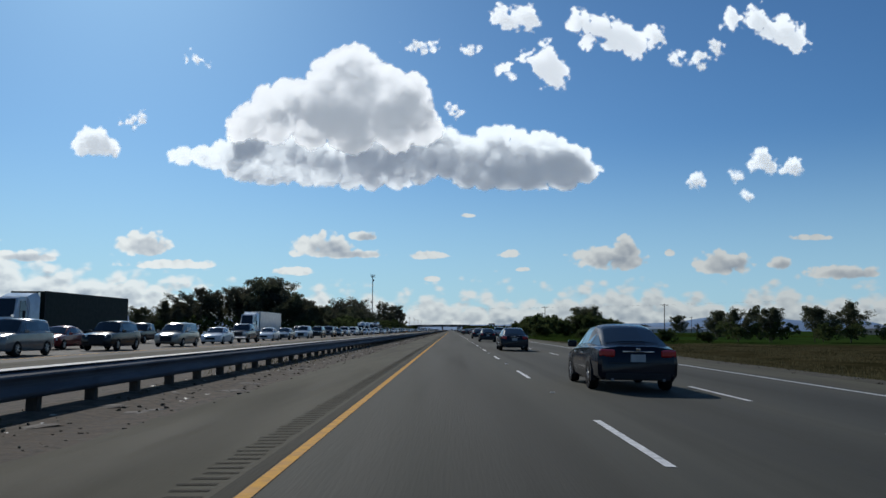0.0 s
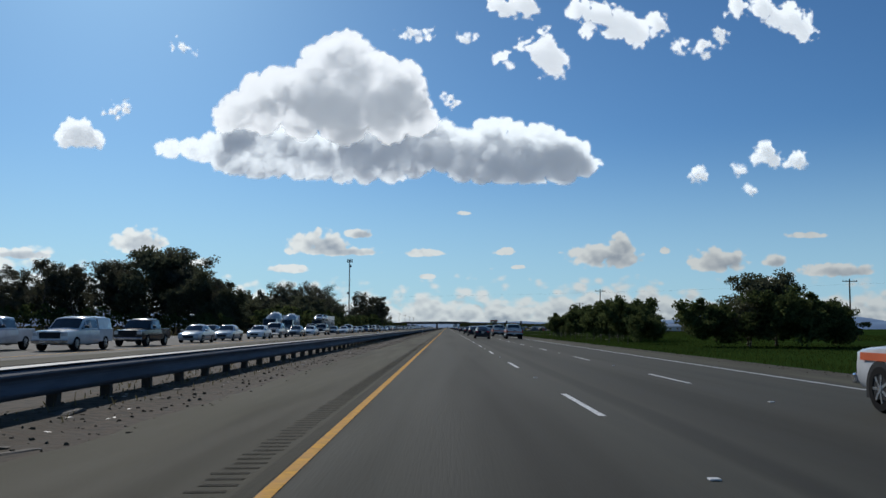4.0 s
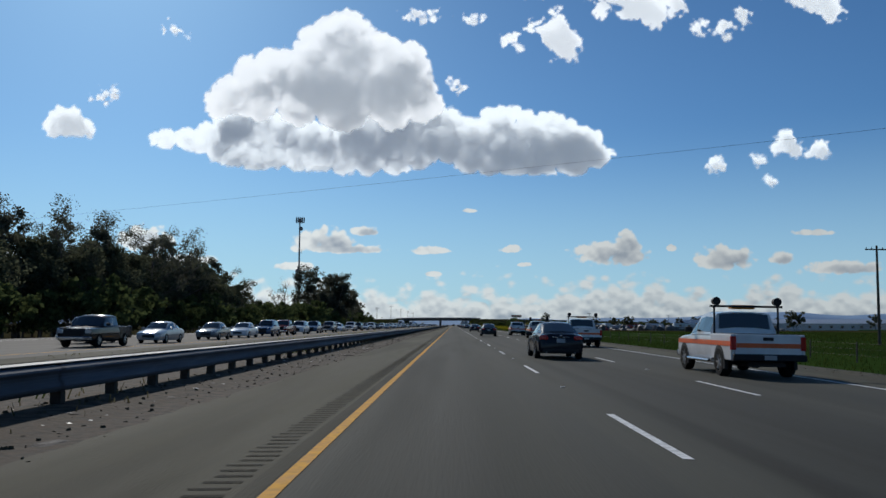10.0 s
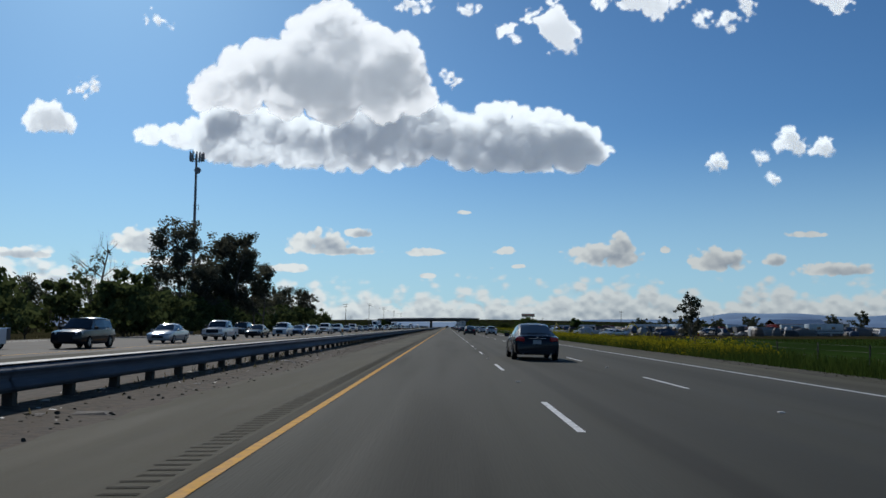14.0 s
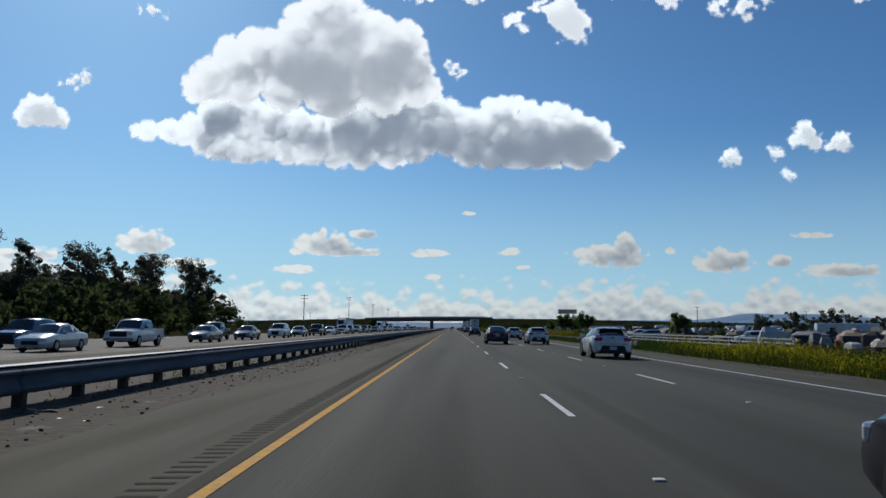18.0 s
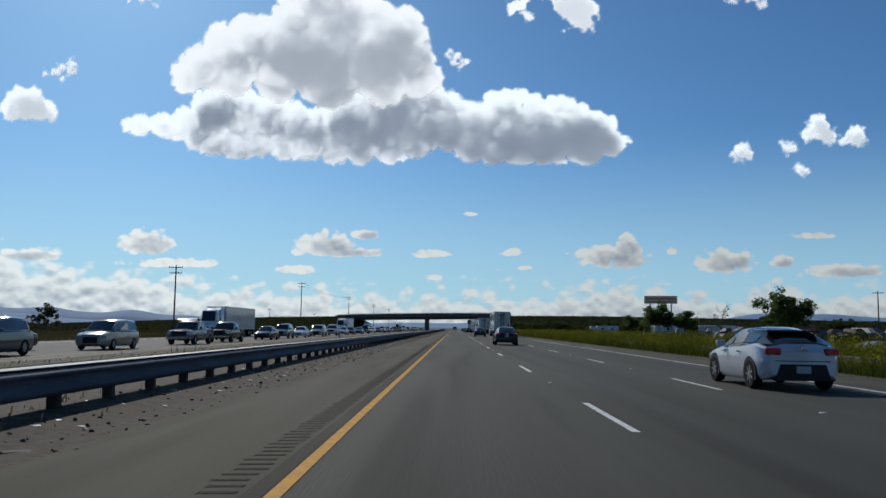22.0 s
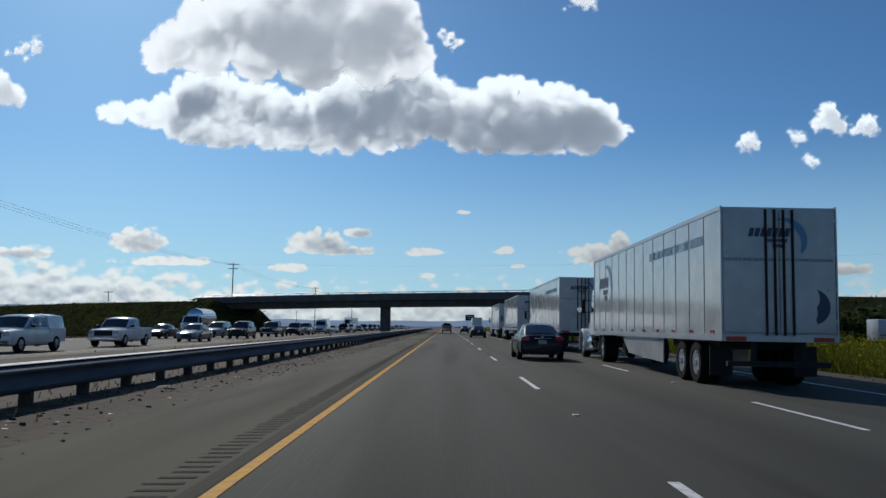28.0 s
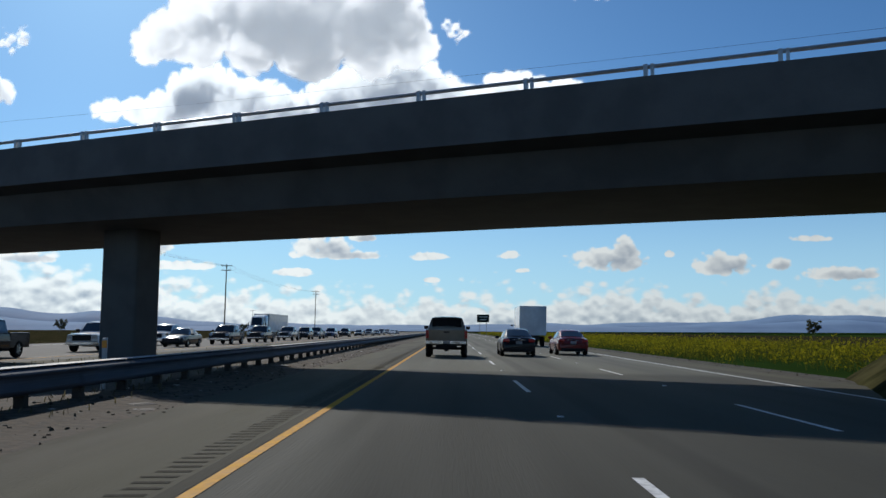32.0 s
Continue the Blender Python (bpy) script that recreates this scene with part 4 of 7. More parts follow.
    cyl(bm, (-0.85, -1.72 * L / 5.6, r), (0.85, -1.72 * L / 5.6, r), 0.07, 0.07, 8)
    cyl(bm, (0, -1.72 * L / 5.6 - 0.16, r), (0, -1.72 * L / 5.6 + 0.16, r), 0.16, 0.16, 8)
    part("underframe", bm, M["trim"], t)
    bm = bmesh.new()
    box(bm, -0.94, 0.94, f - 0.06, f + 0.06, 0.42 + z, 0.60 + z, 0.03)
    part("front_bumper", bm, M["chrome"], t)
    bm = bmesh.new()
    box(bm, -0.55, 0.55, f - 0.05, f + 0.02, 0.66 + z, 0.98 + z, 0.02)
    part("grille", bm, M["trim"], t)
    lamp_pair(t, "headlight", 0.74, f - 0.05, 0.88 + z, 0.30, 0.2, M["headlight"], 0.25, 0.1)
    ax = (f - 0.98, -1.72 * L / 5.6)
    if tail:
        arches(t, ax, W, r)
    for y in ax:
        for s in (-1, 1):
            wheel(t, s * (W + 0.014), y, r, 0.26, s, None if tail or s < 0 else False)
    mirrors(t, W + 0.1, c0 - 0.35, 1.25 + z, M["trim"])
    if stripe:
        bm = bmesh.new()
        box(bm, -0.875, 0.875, b1 + 0.07, b0 - 0.09, zt - 0.03, zt + 0.012, 0.01)
        part("bed_cover", bm, M["trim"], t, "dark flat bed cover")
        for s in (-1, 1):
            bm = bmesh.new()
            cyl(bm, (s * 1.03, -0.95, 0.40), (s * 1.03, c0 - 0.1, 0.40), 0.045, 0.045, 8)
            part("side_step", bm, M["chrome"], t)
        for s in (-1, 1):
            bm = bmesh.new()
            x0, x1 = sorted((s * 0.98, s * 0.988))
            box(bm, x0, x1, -f + 0.1, f - 0.35, 0.84 + z, 0.97 + z)
            part("stripe", bm, M["orange"], t, "orange stripe along the side")
        bm = bmesh.new()
        box(bm, -0.84, 0.84, b1 - 0.027, b1 - 0.018, 0.80 + z, 0.92 + z)
        part("stripe", bm, M["orange"], tg, "orange stripe across the tailgate")
    if rack:
        bm = bmesh.new()
        for s in (-1, 1):
            cyl(bm, (s * 0.9, b0 - 0.12, zt), (s * 0.9, b0 - 0.12, 1.93 + z), 0.03, 0.03, 6)
        box(bm, -1.02, 1.02, b0 - 0.15, b0 - 0.09, 1.90 + z, 1.96 + z)
        rk = part("light_rack", bm, M["trim"], t)
        for s in (-1, 1):
            bm = bmesh.new()
            cyl(bm, (s * 0.86, b0 - 0.22, 2.07 + z), (s * 0.86, b0 - 0.02, 2.07 + z), 0.12, 0.10, 12)
            part("work_light", bm, M["trim"], t, "round black work light")
        bm = bmesh.new()
        box(bm, -0.34, 0.34, b0 + 0.1, b0 + 0.4, 1.86 + z, 1.98 + z, 0.03)
        part("light_bar", bm, M["amber"], t, "amber warning light bar")
    if topper:
        bm = bmesh.new()
        cabin(bm, [(b0 - 0.02, 0.93, zt, 0.80, 1.80 + z), ((b0 + b1) / 2, 0.93, zt, 0.80, 1.84 + z), (b1 + 0.1, 0.93, zt, 0.80, 1.78 + z), (b1, 0.93, zt, 0.84, zt + 0.12)])
        part("camper_shell", bm, pm, t, smooth_faces=True)
    return t


def letters(text, size, mat, parent, at, name="lettering"):
    """Built-in font, turned into a mesh."""
    cu = bpy.data.curves.new(name, "FONT")
    cu.body, cu.size, cu.extrude, cu.align_x = text, size, 0.002, "CENTER"
    ob = bpy.data.objects.new(name, cu)
    me = bpy.data.meshes.new_from_object(ob)
    bpy.data.objects.remove(ob)
    me.materials.clear()
    me.materials.append(mat)
    o = new(name, me)
    o.parent, o.matrix_basis = parent, at
    return o


def crescent(bm, cx, cy, r, thick, a0, a1, n=18):
    outer, inner = [], []
    for k in range(n + 1):
        f = k / n
        a = radians(a0 + (a1 - a0) * f)
        w = thick * math.sin(math.pi * min(1, 0.12 + 0.88 * f))
        outer.append((cx + r * math.cos(a), cy + r * math.sin(a), 0))
        inner.append((cx + (r - w) * math.cos(a), cy + (r - w) * math.sin(a), 0))
    slab(bm, outer + inner[::-1], (0, 0, 1), 0.003)


def mark(parent, at, scale=1.0, narrow=1.0):
    """The haulier's mark as plain shapes: a slanted bar with two short ones and a crescent."""
    bm = bmesh.new()
    s = scale
    for x0, x1, y0, y1 in ((-1.0, 0.62, 0.10, 0.44), (-0.30, 0.55, -0.12, 0.03), (0.0, 0.50, -0.32, -0.18)):
        n = 7 if y1 - y0 > 0.3 else 9
        w = (x1 - x0) / n
        for k in range(n):
            a = x0 + k * w
            slab(bm, [((a + 0.1 * y0) * s, y0 * s, 0), ((a + w * 0.8 + 0.1 * y0) * s, y0 * s, 0), ((a + w * 0.8 + 0.22 * y1) * s, y1 * s, 0), ((a + 0.22 * y1) * s, y1 * s, 0)], (0, 0, 1), 0.003)
    ob = part("print_mark", bm, M["ink"], parent)
    ob.matrix_basis = at
    bm = bmesh.new()
    crescent(bm, 0.45 * s, 0.0, 0.85 * s, 0.28 * s, -40, 120)
    ob = part("mark_crescent", bm, M["blue_print"], parent)
    ob.matrix_basis = at


def semi(cab_colour, box_colour, label, group="", slogan=False, length=16.1, day=False):
    """Tractor and box trailer as one rig; the nose points to +y, the trailer's tail is at y = 0."""
    t = thing("semi_truck", label, "truck", group)
    pm, bx = PAINT[cab_colour], PAINT[box_colour]
    L = length
    bm = bmesh.new()
    box(bm, -1.29, 1.29, 0.0, L, 1.18, 4.08, 0.02)
    trailer = part("trailer_box", bm, bx, t)
    bm = bmesh.new()
    box(bm, -1.305, 1.305, -0.012, L + 0.012, 1.06, 1.20)
    for s in (-1, 1):
        x0, x1 = sorted((s * 1.27, s * 1.305))
        box(bm, x0, x1, -0.01, L + 0.01, 4.0, 4.10)
        for y in (0.0, L):
            box(bm, x0, x1, y - 0.04, y + 0.04, 1.1, 4.09)
    part("base_rail", bm, M["rail_metal"] if box_colour != "green" else M["trim"], trailer)
    rib = bmesh.new()
    box(rib, -0.008, 0.008, -0.02, 0.02, 1.22, 3.99)
    rib_me = bpy.data.meshes.new("panel_joint")
    rib.to_mesh(rib_me)
    rib.free()
    rib_me.materials.append(M["dark_rim"])
    if slogan:
        for s in (-1, 1):
            for k in range(1, 13):
                o = new("panel_joint", rib_me)
                o.parent, o.location = trailer, (s * 1.29, k * L / 13, 0)
            for k in range(10):
                bm = bmesh.new()
                x0, x1 = sorted((s * 1.295, s * 1.31))
                y = 0.5 + k * (L - 1.0) / 9
                box(bm, x0, x1, y, y + 0.28, 1.235, 1.295)
                part("reflector", bm, M["taillight"], trailer)
        letters("FLEXIBLE AND RESPONSIVE SUPPLY-CHAIN SOLUTIONS", 0.34, M["blue_print"], trailer, Matrix.Translation((-1.296, 3.9, 3.33)) @ pose(0, 0, 0, 90, 0, -90) @ Matrix.Diagonal((0.64, 1.0, 1.0, 1.0)))
        mark(trailer, Matrix.Translation((-1.296, L - 2.3, 2.75)) @ pose(0, 0, 0, 90, 0, -90), 1.15)
        mark(trailer, Matrix.Translation((-0.12, -0.045, 3.35)) @ pose(0, 0, 0, 90, 0, 0), 0.58)
        letters("FLEXIBLE AND RESPONSIVE SUPPLY-CHAIN SOLUTIONS", 0.098, M["ink"], trailer, Matrix.Translation((-0.02, -0.045, 2.86)) @ pose(0, 0, 0, 90, 0, 0))
        bm = bmesh.new()
        crescent(bm, 0.0, 0.0, 0.4, 0.3, -75, 75)
        o = part("mark_swoosh", bm, M["ink"], trailer)
        o.matrix_basis = Matrix.Translation((0.72, -0.045, 1.85)) @ pose(0, 0, 0, 90, 0, 0)
    # swing doors, lock rods, tail
    for s in (-1, 1):
        bm = bmesh.new()
        x0, x1 = sorted((s * 0.015, s * 1.25))
        box(bm, x0, x1, -0.04, 0.0, 1.26, 3.98, 0.01)
        door = part("rear_door", bm, bx, t)
        for xx in (0.10, 0.30):
            bm = bmesh.new()
            cyl(bm, (s * xx, -0.065, 1.2), (s * xx, -0.065, 4.02), 0.03, 0.03, 6)
            part("lock_rod", bm, M["trim"], door)
        for zz in (1.5, 2.2, 3.0, 3.75):
            bm = bmesh.new()
            x0, x1 = sorted((s * 1.08, s * 1.27))
            box(bm, x0, x1, -0.06, -0.03, zz, zz + 0.07)
            part("hinge", bm, M["rail_metal"], door)
        bm = bmesh.new()
        x0, x1 = sorted((s * 0.75, s * 1.2))
        box(bm, x0, x1, -0.03, 0.02, 1.07, 1.17, 0.01)
        part("tail_light", bm, M["taillight"], t)
        bm = bmesh.new()
        x0, x1 = sorted((s * 0.72, s * 1.25))
        box(bm, x0, x1, 1.0, 1.03, 0.25, 0.95)
        part("mud_flap", bm, M["trim"], t)
    bm = bmesh.new()
    box(bm, -1.15, 1.15, 0.05, 0.17, 0.50, 0.62)
    for s in (-1, 1):
        box(bm, s * 0.55 - 0.05, s * 0.55 + 0.05, 0.05, 0.15, 0.55, 1.1)
    part("rear_guard", bm, M["trim"], t)
    bm = bmesh.new()
    box(bm, -0.95, 0.95, 1.2, 5.2, 0.86, 1.1)
    part("trailer_frame", bm, M["trim"], t)
    ny_end = L + (4.3 if day else 5.2)
    bm = bmesh.new()
    box(bm, -0.6, 0.6, L - 4.2, ny_end, 0.72, 1.0)
    part("tractor_frame", bm, M["trim"], t)
    for s in (-1, 1):
        if slogan:
            bm = bmesh.new()
            x0, x1 = sorted((s * 1.20, s * 1.24))
            slab(bm, [(s * 1.2, 5.3, 0.36), (s * 1.2, L - 6.3, 0.5), (s * 1.2, L - 5.2, 1.06), (s * 1.2, 5.3, 1.06)], (s, 0, 0), 0.03)
            part("side_skirt", bm, bx, t, "pale angled side skirt")
        for y in (2.1, 3.35):
            wheel(t, s * 1.27, y, 0.51, 0.55, s, disc=True)
        axle = L + (3.6 if day else 4.4)
        for y in ((L - 2.0, L - 0.7) if not day else (L - 1.6,)):
            wheel(t, s * 1.26, y, 0.51, 0.55, s, disc=True)
        wheel(t, s * 1.18, axle, 0.51, 0.32, s, disc=True)
    # tractor
    c0 = L + 0.35
    c1 = L + 2.0 if not day else L + 0.55
    top = 3.55 if not day else 3.0
    lean, glass_run = (0.84, 0.0) if not day else (0.95, 0.22)
    if not day:
        bm = bmesh.new()
        loft(bm, [[(-1.16, y, 1.15), (-1.2, y, zt - 0.35), (-0.95, y, zt), (0.95, y, zt), (1.2, y, zt - 0.35), (1.16, y, 1.15)] for y, zt in ((c0 + 0.2, 3.92), (c0 + 0.8, 3.86), (c1, 3.6))])
        part("sleeper", bm, pm, t, smooth_faces=True)
    bm = bmesh.new()
    loft(bm, [[(-w, y, 1.0), (-w, y, 1.95), (-w * lean, y, zt), (w * lean, y, zt), (w, y, 1.95), (w, y, 1.0)] for y, w, zt in ((c1, 1.11, top - 0.04), (c1 + 0.5, 1.13, top), (c1 + 1.0, 1.13, top - 0.03), (c1 + 1.22, 1.12, top - 0.18), (c1 + 1.72 - glass_run, 1.08, 2.05))])
    part("cab", bm, pm, t, smooth_faces=True)
    ny = axle + (0.95 if not day else 0.85)
    bm = bmesh.new()
    loft(bm, [[(-w, y, 0.95), (-w, y, zt - 0.25), (-w * 0.8, y, zt), (w * 0.8, y, zt), (w, y, zt - 0.25), (w, y, 0.95)] for y, w, zt in ((c1 + 1.5, 1.0, 2.0), (ny - 1.0, 0.92, 1.82), (ny - 0.25, 0.82, 1.68), (ny, 0.7, 1.5))])
    part("hood", bm, pm, t, smooth_faces=True)
    bm = bmesh.new()
    slab(bm, [(-0.88, c1 + 1.70 - glass_run, 2.10), (0.88, c1 + 1.70 - glass_run, 2.10), (0.80, c1 + 1.26, top - 0.16), (-0.80, c1 + 1.26, top - 0.16)], (0, 0.7, 0.7), 0.02)
    part("windscreen", bm, M["glass"], t)
    for s in (-1, 1):
        bm = bmesh.new()
        if day:
            slab(bm, [(s * 1.123, c1 + 0.40, 2.02), (s * 1.121, c1 + 1.12, 2.02), (s * 1.088, c1 + 1.02, top - 0.26), (s * 1.088, c1 + 0.40, top - 0.26)], (s, 0, 0), 0.014)
        else:
            slab(bm, [(s * 1.115, c1 + 0.25, 2.0), (s * 1.115, c1 + 1.3, 2.0), (s * 0.99, c1 + 1.02, top - 0.3), (s * 0.99, c1 + 0.25, top - 0.3)], (s, 0, 0.1), 0.02)
        part("side_window", bm, M["glass"], t)
        bm = bmesh.new()
        n = 10
        arc = [(math.cos(math.pi * (k - 1) / n), math.sin(math.pi * (k - 1) / n)) for k in range(n + 3)]
        loft(bm, [[(s * 0.80, axle + 0.74 * ca, 0.55 + 0.76 * sa), (s * 1.20, axle + 0.74 * ca, 0.55 + 0.74 * sa), (s * 1.25, axle + 0.70 * ca, 0.55 + 0.68 * sa), (s * 1.25, axle + 0.64 * ca, 0.55 + 0.62 * sa), (s * 0.80, axle + 0.64 * ca, 0.55 + 0.62 * sa)] for ca, sa in arc])
        part("fender", bm, pm, t, smooth_faces=True)
        if day:
            bm = bmesh.new()
            arc = [(math.cos(math.pi * k / 12), math.sin(math.pi * k / 12)) for k in range(-1, 9)]
            loft(bm, [[(s * 0.74, L - 1.6 + 0.62 * ca, 0.51 + 0.62 * sa), (s * 1.29, L - 1.6 + 0.62 * ca, 0.51 + 0.62 * sa), (s * 1.29, L - 1.6 + 0.585 * ca, 0.51 + 0.585 * sa), (s * 0.74, L - 1.6 + 0.585 * ca, 0.51 + 0.585 * sa)] for ca, sa in arc])
            part("quarter_fender", bm, M["chrome"], t, "bright quarter fender", smooth_faces=True)
            bm = bmesh.new()
            slab(bm, [(s * 1.135, c1 + 0.30, 1.05), (s * 1.135, c1 + 1.20, 1.05), (s * 1.133, c1 + 1.20, 1.96), (s * 1.133, c1 + 0.30, 1.96)], (s, 0, 0), 0.012)
            part("door", bm, pm, t)
        bm = bmesh.new()
        box(bm, s * 1.0 - 0.16, s * 1.0 + 0.16, ny - 0.45, ny - 0.2, 1.05, 1.3, 0.05)
        part("headlight", bm, M["headlight"], t)
        bm = bmesh.new()
        box(bm, s * 1.44 - 0.09, s * 1.44 + 0.09, c1 + 1.25, c1 + 1.38, 1.95, 2.55, 0.03)
        cyl(bm, (s * 1.1, c1 + 1.25, 2.5), (s * 1.44, c1 + 1.3, 2.5), 0.018, 0.018, 6)
        cyl(bm, (s * 1.1, c1 + 1.25, 2.0), (s * 1.44, c1 + 1.3, 2.0), 0.018, 0.018, 6)
        part("mirror", bm, M["trim"], t)
        bm = bmesh.new()
        cyl(bm, (s * 0.95, ny - 0.9, 1.62), (s * 1.32, ny - 0.8, 2.15), 0.015, 0.015, 6)
        cyl(bm, (s * 1.32, ny - 0.8, 2.15), (s * 1.32, ny - 0.72, 2.15), 0.12, 0.12, 12)
        part("hood_mirror", bm, M["chrome"], t)
        bm = bmesh.new()
        cyl(bm, (s * 0.98, c0 + 0.5, 0.72), (s * 0.98, c1 + 1.2, 0.72), 0.30, 0.30, 14)
        part("fuel_tank", bm, M["chrome"], t)
        bm = bmesh.new()
        cyl(bm, (s * (0.55 if day else 1.05), c0 + 0.1, 0.9), (s * (0.55 if day else 1.05), c0 + 0.1, 3.95), 0.075, 0.075, 8)
        part("exhaust_pipe", bm, M["chrome"], t)
        bm = bmesh.new()
        for k in range(3):
            box(bm, s * 1.2 - 0.1, s * 1.2 + 0.1, c1 + 0.2, c1 + 1.3, 0.45 + 0.28 * k, 0.49 + 0.28 * k)
        part("step", bm, M["rail_metal"], t)
    bm = bmesh.new()
    box(bm, -1.2, 1.2, ny - 0.15, ny + 0.12, 0.42, 0.78, 0.05)
    part("front_bumper", bm, M["chrome"], t)
    bm = bmesh.new()
    box(bm, -0.55, 0.55, ny - 0.1, ny + 0.03, 0.85, 1.48, 0.03)
    part("grille", bm, M["chrome"], t)
    return t


def box_truck(colour, label, mixer=False, tank=False):
    """A two-axle lorry; its nose points to +y and its middle is at the origin."""
    t = thing("cement_mixer" if mixer else "tank_truck" if tank else "box_truck", label, "truck")
    pm = PAINT[colour]
    f = 4.2
    bm = bmesh.new()
    loft(bm, [[(-w, y, 0.6), (-w, y, 1.6), (-w * 0.88, y, zt), (w * 0.88, y, zt), (w, y, 1.6), (w, y, 0.6)] for y, w, zt in ((f - 2.2, 1.1, 2.55), (f - 1.2, 1.1, 2.55), (f - 0.85, 1.08, 1.65), (f - 0.1, 1.0, 1.45), (f, 0.9, 1.2))])
    part("cab", bm, PAINT["white"] if not mixer else PAINT["grey"], t, smooth_faces=True)
    bm = bmesh.new()
    slab(bm, [(-0.95, f - 0.86, 1.68), (0.95, f - 0.86, 1.68), (0.86, f - 1.16, 2.45), (-0.86, f - 1.16, 2.45)], (0, 0.8, 0.5), 0.02)
    part("windscreen", bm, M["glass"], t)
    for s in (-1, 1):
        bm = bmesh.new()
        slab(bm, [(s * 1.08, f - 2.0, 1.65), (s * 1.08, f - 1.0, 1.65), (s * 0.99, f - 1.2, 2.35), (s * 0.99, f - 2.0, 2.35)], (s, 0, 0.1), 0.02)
        part("side_window", bm, M["glass"], t)
    bm = bmesh.new()
    if mixer:
        n = 14
        secs = []
        for y, r, z in ((1.8, 0.55, 2.1), (1.0, 1.1, 2.3), (-1.2, 1.2, 2.5), (-2.8, 0.85, 2.85), (-3.6, 0.55, 3.05)):
            secs.append([(r * math.cos(2 * math.pi * k / n), y, z + r * math.sin(2 * math.pi * k / n)) for k in range(n)])
        loft(bm, secs)
        part("drum", bm, PAINT["trailer"], t, "pale grey mixing drum", smooth_faces=True)
    elif tank:
        n = 16
        secs = [[(r * 1.15 * math.cos(2 * math.pi * k / n), y, 2.35 + r * 1.15 * math.sin(2 * math.pi * k / n)) for k in range(n)] for y, r in ((1.6, 0.75), (1.45, 1.0), (-4.3, 1.0), (-4.5, 0.75))]
        loft(bm, secs)
        part("tank", bm, M["chrome"], t, "bright metal tank", smooth_faces=True)
    else:
        box(bm, -1.2, 1.2, -4.2, f - 2.3, 1.0, 3.6, 0.04)
        part("cargo_box", bm, pm, t)
    bm = bmesh.new()
    box(bm, -0.6, 0.6, -4.2, f - 0.8, 0.6, 0.98)
    part("chassis", bm, M["trim"], t)
    bm = bmesh.new()
    box(bm, -0.6, 0.6, f - 0.06, f + 0.04, 0.75, 1.15, 0.02)
    part("grille", bm, M["trim"], t)
    bm = bmesh.new()
    box(bm, -1.05, 1.05, f - 0.05, f + 0.08, 0.45, 0.66, 0.03)
    part("front_bumper", bm, M["chrome"], t)
    lamp_pair(t, "headlight", 0.82, f - 0.02, 0.95, 0.25, 0.2, M["headlight"], 0.2, 0.1)
    for s in (-1, 1):
        for y in (f - 1.1, -2.2, -3.3) if (mixer or tank) else (f - 1.1, -2.6):
            wheel(t, s * 1.16, y, 0.48, 0.35, s, M["dark_rim"])
    mirrors(t, 1.32, f - 1.0, 1.9, M["trim"])
    return t


def car_carrier():
    t = thing("car_carrier", "dark car-carrier truck with an open steel frame", "truck")
    bm = bmesh.new()
    loft(bm, [[(-w, y, 0.6), (-w, y, 1.7), (-w * 0.9, y, zt), (w * 0.9, y, zt), (w, y, 1.7), (w, y, 0.6)] for y, w, zt in ((7.4, 1.15, 2.6), (8.4, 1.15, 2.6), (8.8, 1.1, 1.75), (10.0, 0.95, 1.5), (10.1, 0.85, 1.2))])
    part("cab", bm, PAINT["black"], t, smooth_faces=True)
    bm = bmesh.new()
    slab(bm, [(-0.95, 8.8, 1.8), (0.95, 8.8, 1.8), (0.9, 8.46, 2.5), (-0.9, 8.46, 2.5)], (0, 0.8, 0.5), 0.02)
    part("windscreen", bm, M["glass"], t)
    for s in (-1, 1):
        bm = bmesh.new()
        for y in (-8, -5, -2, 1, 4, 7):
            cyl(bm, (s * 1.22, y, 0.7), (s * 1.22, y + 0.3, 3.0), 0.07, 0.07, 6)
        for y in (-8, -2, 4):
            cyl(bm, (s * 1.22, y, 0.8), (s * 1.22, y + 3, 2.5), 0.05, 0.05, 6)
        box(bm, s * 1.22 - 0.08, s * 1.22 + 0.08, -8.5, 7.4, 2.4, 2.56)
        box(bm, s * 1.22 - 0.08, s * 1.22 + 0.08, -8.5, 7.4, 0.6, 0.8)
        part("side_frame", bm, M["dark_rim"], t)
        for y in (-6.2, -5.0, 4.2, 5.4, 8.6):
            wheel(t, s * 1.2, y, 0.48, 0.35, s, M["dark_rim"])
    for z in (0.7, 2.5):
        bm = bmesh.new()
        box(bm, -1.14, 1.14, -8.4, 7.3, z, z + 0.06)
        part("car_deck", bm, M["trim"], t)
    return t


